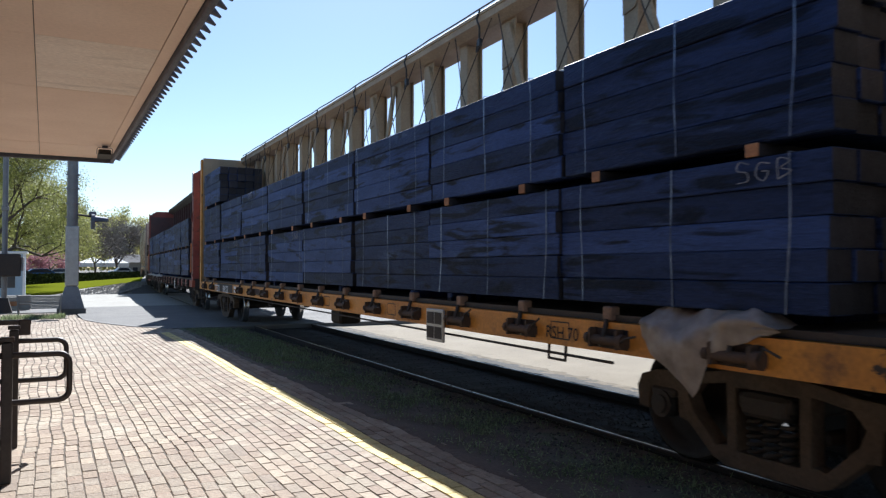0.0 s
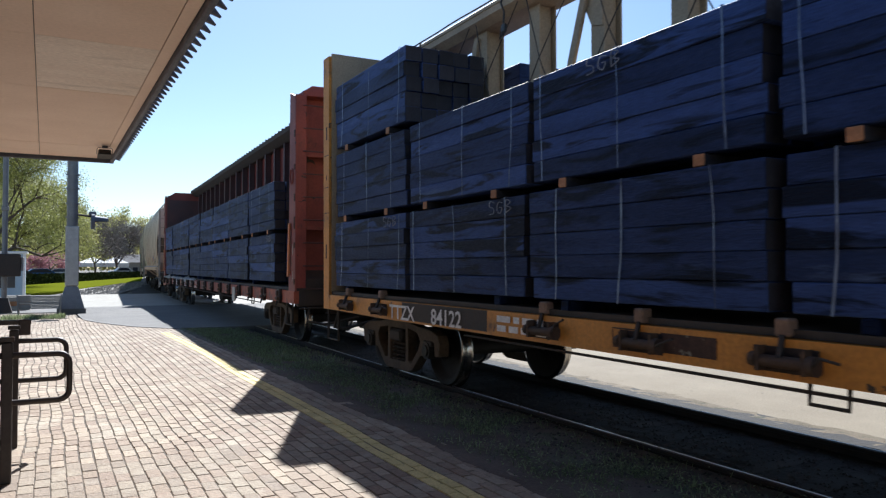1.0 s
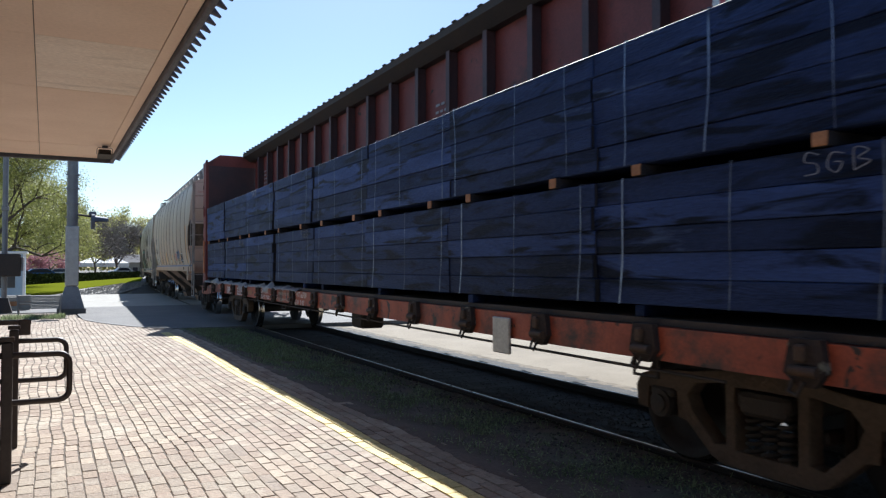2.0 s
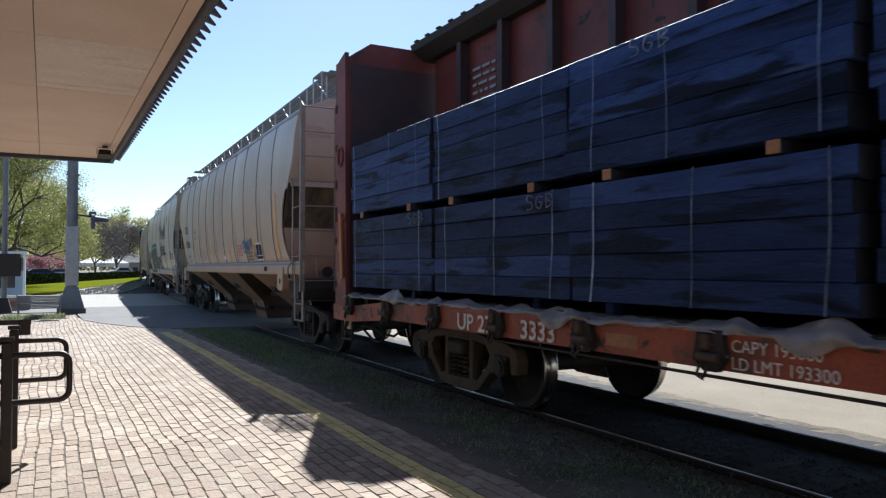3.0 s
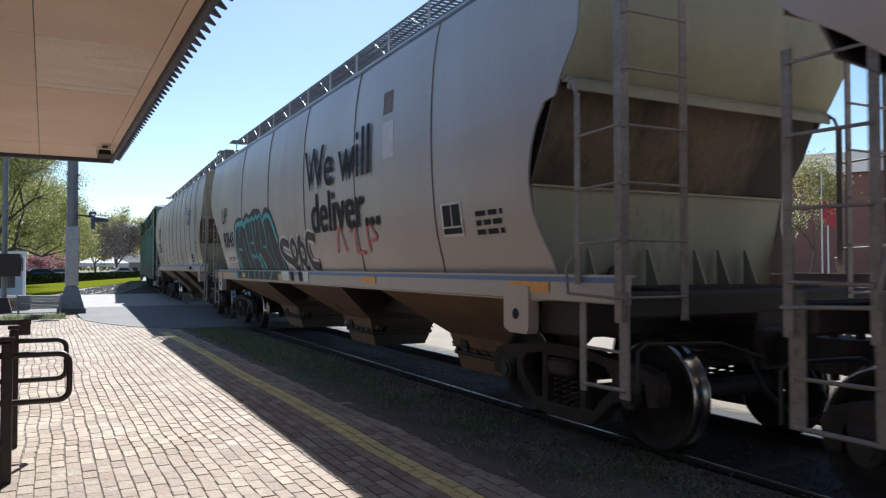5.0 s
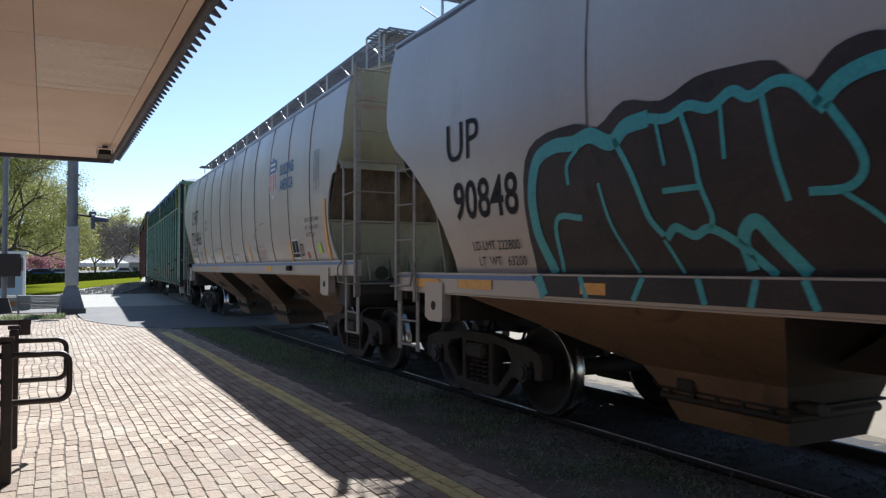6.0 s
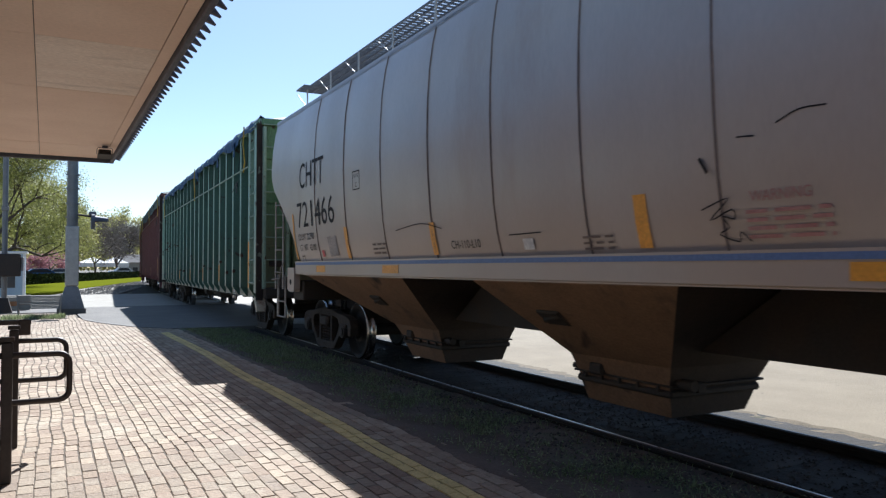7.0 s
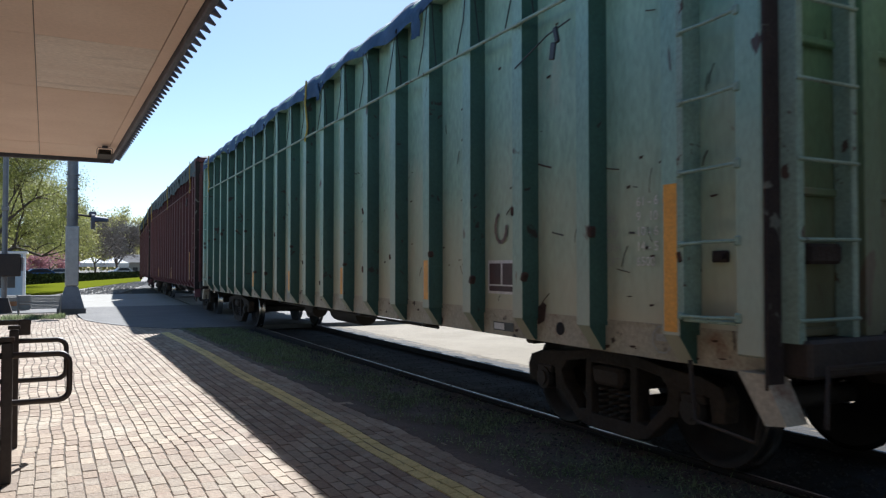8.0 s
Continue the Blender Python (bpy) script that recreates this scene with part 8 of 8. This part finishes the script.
    d = lambda z: 1.472
    lettering("TTZX", 0.245, 20.95 - c, 0.865, d, WHITE_INK, car, bold=0.004, width=1.15)
    lettering("84122", 0.245, 19.80 - c, 0.865, d, WHITE_INK, car, bold=0.004, width=1.15)
    dark = lambda z: 1.469
    patch(square(18.6 - c, 20.6 - c, 0.865, 1.075), dark, DARK_STEEL, car, "dark_panel", 0.002)
    lettering("RSH 70", 0.15, 5.22 - c, 0.90, d, BLACK_INK, car)
    bars(car, 18.4 - c, 0.98, 0.8, 2, WHITE_INK, d, 0.06, 0.09)
    for x, w, h in ((8.0, 0.5, 0.12), (10.6, 0.3, 0.15), (13.2, 0.42, 0.10), (16.0, 0.5, 0.14), (4.4, 0.3, 0.12)):
        patch(square(x - w / 2 - c, x + w / 2 - c, 0.97 - h / 2, 0.97 + h / 2), lambda z: 1.470, RUST, car, "rust_panel", 0.003)
        frame_line = [(x + 0.5 - c, 0.90), (x + 0.5 - c, 1.04), (x + 0.75 - c, 1.04), (x + 0.75 - c, 0.90), (x + 0.5 - c, 0.90)]
        stroke(frame_line, 0.012, lambda z: 1.470, DARK_STEEL, car, "stencil_frame", 0.005)
    k = Kit()
    k.box(7.3 - c, 1.51, 0.86, 0.42, 0.03, 0.36, 0.01)
    pl = part("plaque", k, GALV, car, "grey placard frame")
    k = Kit()
    for sx in (-1, 1):
        for sz in (-1, 1):
            k.box(7.3 - c + sx * 0.095, 1.528, 0.86 + sz * 0.08, 0.16, 0.008, 0.13)
    part("plaque_panel", k, DARK_STEEL, pl)
    bogie(car, 3.3 - c, DUSTY_FRAME)
    bogie(car, 21.6 - c, DUSTY_FRAME)
    return car, c


def red_flat():
    """Red centre-beam car with a solid ribbed partition. Body from 25.1 to 47.64 m."""
    c = 36.2
    x0, x1 = 25.1 - c, 47.64 - c
    car = thing("bulkhead_flat_car", "oxide-red bulkhead flat car with a ribbed centre partition", "flat car", group="freight train")
    flat_deck(car, x0, x1, ORANGE_RED, False, sag=0.13)
    k = Kit()
    k.box(0, 0, 2.99, x1 - x0 - 0.8, 0.06, 3.74)
    wall = part("center_partition", k, RED_STEEL, car)
    n = 20
    for i in range(1, n):
        x = x0 + 0.5 + (x1 - x0 - 1.0) * i / n
        k = Kit()
        for sg in (-1, 1):
            k.box(x, sg * 0.10, 2.92, 0.06, 0.14, 3.56, 0.01)
            k.box(x - 0.0, sg * 0.18, 2.92, 0.11, 0.02, 3.56)
        part("rib", k, RIB_STEEL, car)
    k = Kit()
    k.slab([(-0.36, 4.83), (-0.38, 4.93), (-0.1, 4.98), (0.1, 4.98), (0.38, 4.93), (0.36, 4.83), (0.16, 4.70), (-0.16, 4.70)], "x", x0 + 0.4, x1 - 0.4)
    for i in range(60):
        x = x0 + 0.6 + (x1 - x0 - 1.2) * i / 59
        k.box(x, 0.37, 4.935 + random.uniform(-0.006, 0.014), 0.10, 0.05, 0.024)
    part("top_chord", k, DARK_STEEL, car, "dark rusted top chord")
    for e, x in ((-1, x0), (1, x1)):
        k = Kit()
        k.slab([(-1.40, 1.1), (-1.40, 4.62), (-1.05, 4.86), (1.05, 4.86), (1.40, 4.62), (1.40, 1.1)], "x", min(x - e * 0.42, x - e * 0.36), max(x - e * 0.42, x - e * 0.36))
        part("bulkhead", k, RED_STEEL, car)
        # thin dark sheet added as painted shade on the bulkhead's inner face
        k = Kit()
        k.box(x - e * 0.428, 0, 2.82, 0.012, 2.74, 3.4)
        part("bulkhead_lining", k, RIB_STEEL, car, "dark sheet added for the shade on the inner face")
        for sg in (-1, 1):
            k = Kit()
            y = sg * 1.42
            k.slab([(x - e * 0.02, 0.90), (x - e * 0.06, 4.58), (x - e * 0.40, 4.69), (x - e * 0.46, 0.90)], "y", y - 0.03, y + 0.03)
            post = part("bulkhead_post", k, RED_STEEL, car)
            k = Kit()
            k.box(x - e * 0.03, sg * 1.35, 2.75, 0.05, 0.20, 3.7, 0.01)
            part("post_flange", k, RED_STEEL, post)
            for z in (1.25, 1.9, 2.3, 2.75, 3.3, 3.9):
                k = Kit()
                k.box(x - e * 0.05, sg * 1.452, z, 0.07, 0.02, 0.16 + 0.06 * math.sin(z * 9), 0.01)
                part("rust_scab", k, RUST, post)
            for dx, dz, lean in ((0.15, 1.74, 0.10), (0.19, 1.72, -0.06), (0.22, 1.77, -0.16), (0.15, 1.28, 0.05), (0.20, 1.25, -0.2)):
                k = Kit()
                k.slab([(x - e * dx - 0.006, dz), (x - e * dx + 0.006, dz), (x - e * dx + 0.006 + lean * 0.2, dz + 0.16), (x - e * dx - 0.006 + lean * 0.2, dz + 0.16)], "y", min(sg * 1.451, sg * 1.453), max(sg * 1.451, sg * 1.453))
                part("chalk_stroke", k, FADED_WHITE, post)
        k = Kit()
        k.slab([(x - e * 0.06, -1.3), (x - e * 0.40, -1.3), (x - e * 0.40, 1.3), (x - e * 0.06, 1.3)], "z", 4.60, 4.68)
        part("top_stiffener", k, RED_STEEL, car)
        k = Kit()
        k.box(x - e * 0.19, 0.0, 2.85, 0.24, 0.10, 3.6, 0.01)
        part("stiffener", k, RED_STEEL, car)
        for z in (2.28, 3.60):
            k = Kit()
            k.box(x - e * 0.20, 0, z, 0.30, 2.62, 0.02)
            k.box(x - e * 0.06, 0, z - 0.05, 0.02, 2.62, 0.11, 0.004)
            part("stiffener", k, RED_STEEL, car)
        k = Kit()
        k.slab([(x - e * 0.36, 1.12), (x - e * 0.04, 1.12), (x - e * 0.04, 1.30), (x - e * 0.36, 1.45)], "y", -1.3, 1.3)
        part("foot_plate", k, DARK_STEEL, car)
        for y in (0.84, 0.40):
            k = Kit()
            k.box(x + e * 0.02, y, 2.75, 0.018, 0.055, 3.5)
            part("ladder_stile", k, RIB_STEEL, car)
        for i in range(9):
            z = 1.12 + 0.41 * i
            k = Kit()
            k.rod((x + e * 0.03, 1.32, z), (x + e * 0.03, 0.40, z), 0.011, 6)
            part("rung", k, RIB_STEEL, car)
        k = Kit()
        k.slab([(x - e * 0.26, 2.30), (x - e * 0.34, 2.30), (x - e * 0.42, 1.34), (x - e * 0.33, 1.34)], "y", 1.47, 1.495)
        for z in (1.42, 2.22):
            k.box(x - e * 0.34, 1.465, z, 0.05, 0.03, 0.05, 0.006)
        part("grab_bar", k, ORANGE_BAR, car, "orange painted grab bar")
        k = Kit()
        m = 14
        ring = [(x - e * 0.24 + 0.10 * math.cos(2 * math.pi * i / m), 1.458, 3.15 + 0.14 * math.sin(2 * math.pi * i / m)) for i in range(m)]
        k.pipe(ring + [ring[0]], 0.018, 5)
        part("lifting_eye", k, RED_STEEL, car)
    d = lambda z: 0.04
    shield(car, 29.0 - c, 3.95, 0.62, 0.85, lambda z: 0.05)
    for x, z, w in ((34.6, 3.8, 0.55), (45.6, 4.05, 0.6)):
        bars(car, x + w / 2 - c, z + 0.2, w, 5, SOFT_SEAM, lambda z: 0.04, 0.04, 0.11)
    s = lambda z: 1.472
    lettering("UP 27", 0.235, 43.8 - c, 0.86, s, WHITE_INK, car, bold=0.004, width=1.2)
    lettering("3333", 0.235, 42.62 - c, 0.86, s, WHITE_INK, car, bold=0.004, width=1.15)
    lettering("CAPY 193000", 0.11, 40.25 - c, 0.97, s, WHITE_INK, car)
    lettering("LD LMT 193300", 0.11, 40.25 - c, 0.86, s, WHITE_INK, car)
    lettering("LT WT 66700", 0.14, 37.78 - c, 0.97, s, WHITE_INK, car)
    lettering("NEW  9 97", 0.14, 37.75 - c, 0.83, s, WHITE_INK, car)
    lettering("FBS", 0.13, 39.08 - c, 0.88, s, WHITE_INK, car)
    lettering("FOR RESTRICTED LOADING", 0.07, 38.82 - c, 0.975, s, FADED_WHITE, car)
    lettering("SEE EQUIPMENT REGISTER", 0.07, 38.82 - c, 0.87, s, FADED_WHITE, car)
    patch(square(41.1 - c, 41.45 - c, 0.90, 1.0), s, FRESH_WOOD, car, "sticker", 0.004)
    k = Kit()
    k.box(30.6 - c, 1.50, 0.86, 0.3, 0.03, 0.34, 0.01)
    part("plaque", k, GALV, car)
    bogie(car, 28.0 - c, DUSTY_FRAME)
    bogie(car, 44.5 - c, DUSTY_FRAME)
    k = Kit()
    loop = [(46.53 - c + 0.38 * math.cos(a), 1.30 + 0.03 * math.sin(a * 2), 0.585 + 0.075 * math.sin(a) + 0.05 * math.cos(a)) for a in [0.5 + i * 5.4 / 26 for i in range(27)]]
    k.pipe([(47.0 - c, 1.1, 0.82)] + loop + [(47.05 - c, 1.15, 0.80)], 0.018, 8)
    part("brake_hose", k, RUBBER, car, "looped black rubber brake hose")
    return car, c


def stock_bundle(seed):
    """A strapped bundle of crossties, 5 by 5: every tie is a piece; its bearers lie under it."""
    b = thing("tie_bundle", "strapped bundle of black creosoted wooden crossties on a flat car", "tie bundle", group="crosstie bundles")
    rng = random.Random(seed)
    meshes = []
    for i in range(6):
        k = Kit()
        k.box(0, 0, 0, 2.512 - 0.022 * (i % 4), 0.222, 0.187, 0.004 + 0.002 * (i % 3))
        # sawn faces are a little out of true
        k.v = [(x, y + 0.004 * math.sin(3 * x + i), z + 0.0015 * math.sin(2 * x + i)) for x, y, z in k.v]
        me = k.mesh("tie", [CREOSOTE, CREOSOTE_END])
        for p in me.polygons:
            if abs(p.normal.x) > 0.9:
                p.material_index = 1
        meshes.append(me)
    for row in range(5):
        for col in range(5):
            out = rng.uniform(-0.016, 0.012) * (1 if col in (0, 4) else 0.4)
            part("tie", rng.choice(meshes), None, b, at=pose(rng.uniform(-0.03, 0.03), (col - 2) * 0.231 + (out if col > 2 else -out), 0.096 + row * 0.190, 0, 0, rng.uniform(-0.25, 0.25)))
    for x in (-0.95, -0.05, 0.92):
        k = Kit()
        x += rng.uniform(-0.15, 0.15)
        w, h = 0.592, 0.956
        a0, a1 = rng.uniform(-0.02, 0.02), rng.uniform(0, 6)
        sway = [a0 * (j / 3 - 1) + 0.008 * math.sin(a1 + j) for j in range(7)]
        hw = rng.choice((0.004, 0.006, 0.008))
        for sg in (-1, 1):
            rows = [[(x + sway[j] - hw, sg * (w + abs(sway[j]) * 0.5), h * j / 6), (x + sway[j] + hw, sg * (w + abs(sway[j]) * 0.5), h * j / 6)] for j in range(7)]
            k.sheet(rows if sg < 0 else rows[::-1], (0, -sg * 0.0015, 0))
        k.box(x + sway[6], 0, h, 2 * hw, 2 * w, 0.002)
        part("strap", k, STRAP, b)
    for x in (-0.78, 0.72):
        k = Kit()
        k.box(x, 0.0, -0.045, 0.10, 1.215, 0.085, 0.006)
        me = k.mesh("bearer", [CREOSOTE_END, FRESH_WOOD])
        # sides take the dark end-grain colour to paint the shade in the gap
        for q in me.polygons:
            q.material_index = 1 if abs(q.normal.y) > 0.5 else 0
        part("bearer", me, None, b, "wooden bearer with a pale sawn end and sides darkened for shade")
    return b


def far_bundle():
    """The same on the far side of the beam, where only its outline counts."""
    b = thing("tie_bundle", "strapped bundle of black creosoted wooden crossties behind the beam", "tie bundle", group="crosstie bundles")
    k = Kit()
    for row in range(5):
        for col in range(5):
            k.box(0, (col - 2) * 0.231, 0.096 + row * 0.190, 2.48, 0.222, 0.187, 0.006)
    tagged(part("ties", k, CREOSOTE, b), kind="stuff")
    return b


def chalk_marks(bundle, x, z, side):
    """Three scrawled chalk characters on a bundle's near face; side is 1 or -1."""
    shapes = (((0.05, 0.10), (-0.03, 0.12), (-0.05, 0.07), (0.03, 0.05), (0.04, 0.0), (-0.05, -0.01)), ((0.05, 0.09), (-0.03, 0.10), (-0.06, 0.03), (0.0, -0.01), (0.04, 0.04), (-0.01, 0.05)),
              ((-0.05, -0.01), (-0.05, 0.11), (0.04, 0.09), (-0.03, 0.055), (0.05, 0.03), (-0.05, -0.01)))
    for i, pts in enumerate(shapes):
        k = Kit()
        line = [((x - side * (0.15 * i + 0.9 * p.x)), z + p.y) for p in curl(pts, 4)]
        for a, b2 in zip(line, line[1:]):
            k.rod((a[0], side * 0.6075, a[1]), (b2[0], side * 0.6075, b2[1]), 0.0045, 4)
        part("chalk_stroke", k, CHALK, bundle, "pale chalk scrawl")


def draped_sheet(label, c0):
    """A crumpled piece of clear plastic draped over one winch, longer on one side."""
    k = Kit()
    rows = []
    low = ((0.0, 1.02), (0.1, 0.90), (0.25, 0.83), (0.38, 0.74), (0.45, 0.66), (0.52, 0.74), (0.58, 0.92), (0.7, 1.03), (0.85, 1.10), (1.0, 1.13))
    m, n = 12, 40
    for j in range(m + 1):
        r = j / m
        row = []
        for i in range(n + 1):
            q = i / n
            for (a, za), (b2, zb) in zip(low, low[1:]):
                if a <= q <= b2:
                    bottom = za + (zb - za) * (q - a) / (b2 - a)
            top = 1.17 + 0.09 * math.sin(math.pi * q) + 0.03 * math.sin(9 * q + 1)
            cr = noise.noise((q * 7, r * 2.5, 1.3)) * 0.05 + noise.noise((q * 17, r * 6, 4.1)) * 0.02 + 0.02 * math.sin(16 * q + 4 * r)
            y = 1.30 + 0.27 * min(1.0, r * 2.2) - 0.03 * r + cr
            row.append((0.55 - 1.1 * q + 0.06 * r * math.sin(5 * q), y, top + (bottom - top) * max(0, r * 1.15 - 0.15) + cr * 0.5))
        rows.append(row)
    k.sheet(rows, (0, -0.003, -0.003))
    return solid("plastic_sheet", k, PLASTIC_SHEET, label, "plastic sheet"), c0


def plastic_sheet(label, c0, length, seed):
    """A long torn strip of plastic caught along the edge of a deck, in peaks and hanging tatters."""
    k = Kit()
    rows = []
    n = int(length / 0.06)
    for j in range(7):
        r = j / 6
        row = []
        for i in range(n + 1):
            x = -length / 2 + length * i / n
            peak = max(0.0, noise.noise((x * 1.7, seed, 0))) * 0.22 + 0.03 * noise.noise((x * 6, seed, 2))
            hang = max(0.0, noise.noise((x * 2.1, seed, 6)) - 0.05) * 0.26 + 0.02 * abs(noise.noise((x * 9, seed, 3)))
            cr = 0.025 * noise.noise((x * 7, r * 3, seed)) + 0.02 * math.sin(x * 11 + 3 * r + 2 * noise.noise((x, 0, seed)))
            top, bottom = 1.13 + peak, 1.085 - hang
            row.append((x, 1.40 + 0.12 * min(1.0, r * 1.8) + cr, top + (bottom - top) * r))
        rows.append(row)
    k.sheet(rows[::-1], (0, -0.003, -0.002))
    return solid("plastic_sheet", k, PLASTIC_SHEET, label, "plastic sheet"), c0


# ---- the train put together and set moving ----
SPEED, SLOWING = 12.257, -0.0286


def travelled(t):
    return SPEED * t + SLOWING * ((t - 4) ** 2 - 16) / 2


def car_pose(c, half, t):
    """A car's pose with its bogies on the track; c is its middle along the track at the start."""
    s = c - travelled(t)
    a, _ = track_point(s - half)
    b, _ = track_point(s + half)
    d = b - a
    m = (a + b) / 2
    return Matrix.Translation((m.x, m.y, 0)) @ Matrix.Rotation(math.atan2(d.y, d.x), 4, "Z")


TIMES = [i * 0.25 for i in range(33)]
MOVING = []


def assemble():
    for made, half in ((yellow_flat(), 9.1), (red_flat(), 8.4), (tan_hopper(), 6.4), (grey_hopper_tagged(), 6.9), (grey_hopper_badged(), 6.75), (green_gondola(), 7.4), (maroon_gondola(130.75), 7.4)):
        MOVING.append((made[0], made[1], half, Matrix.Identity(4)))
    last = MOVING[-1][0]
    MOVING.append((copy_thing(last, Matrix.Identity(4)), 151.2, 7.4, Matrix.Identity(4)))
    stock, far = [stock_bundle(s) for s in (4, 9, 14, 23)], far_bundle()
    k = Kit()
    # lower bearers get a dark colour that paints the shade at deck level
    k.box(0.75, 0, -0.045, 0.10, 1.16, 0.085, 0.006)
    stained = k.mesh("bearer", CREOSOTE)
    used = set()
    rng = random.Random(11)

    def put(kind, c, half, x, y, z, chalk=0):
        src = far if kind else rng.choice(stock)
        ob = src if src not in used else copy_thing(src, Matrix.Identity(4))
        used.add(src)
        flip = rng.random() < 0.5
        MOVING.append((ob, c, half, pose(x + rng.uniform(-0.02, 0.02), y, z, 0, 0, rng.uniform(-0.15, 0.15) + (180 if flip else 0))))
        if chalk:
            CHALKED.append((ob, -chalk if flip else chalk, -1 if flip else 1))
        return ob
    dark = []
    CHALKED = []
    for c, half, edges, top in ((12.45, 9.1, (2.57, 5.07, 7.58, 10.12, 12.72, 15.36, 17.95, 20.58, 23.10), 7), (36.2, 8.4, (26.84, 29.30, 31.79, 34.28, 36.80, 39.42, 41.98, 44.44, 47.00), None)):
        for i in range(8):
            x = (edges[i] + edges[i + 1]) / 2 - c
            for layer in range(2):
                z = 1.225 + layer * 1.045
                b = put(0, c, half, x, 0.85 + rng.uniform(-0.02, 0.02), z, (-0.75 if layer == 0 and i in (0, 4, 6, 7) else 0.35 if layer and i == 5 else 0))
                if not layer:
                    dark.append(b)
                put(1, c, half, x, -0.85, z)
            if i == top:
                put(0, c, half, x, 0.85, 1.225 + 2 * 1.045)
                put(1, c, half, x, -0.85, 1.225 + 2 * 1.045)
    for b in dark:
        for o in b.children:
            if o.name.startswith("bearer"):
                o.data = stained
                o["label"] = "wooden bearer darkened for the shade at deck level"
    for ob, x, side in CHALKED:
        chalk_marks(ob, x + side * 0.05, 0.81, side)
    for made, c, half in ((draped_sheet("crumpled clear plastic sheet draped over a deck winch", 3.42), 12.45, 9.1),
                          (plastic_sheet("long torn plastic strip along the red deck edge", 42.3, 9.6, 4.0), 36.2, 8.4)):
        MOVING.append((made[0], c, half, pose(made[1] - c, 0, 0)))


def motions():
    for ob, c, half, local in MOVING:
        walk(ob, [(t, car_pose(c, half, t) @ local) for t in TIMES])
    turning = [o for car, c, half, m in MOVING for o in car.children_recursive if o.name.startswith("wheelset")]
    for w in turning:
        at = w.matrix_basis.translation.copy()
        rows = []
        for i in range(241):
            t = i / 30
            rows.append((t, pose(at.x, at.y, at.z, 0, -math.degrees(travelled(t) / WHEEL_R) % 360 - 180, 0)))
        walk(w, rows)


assemble()
build_platform()
motions()
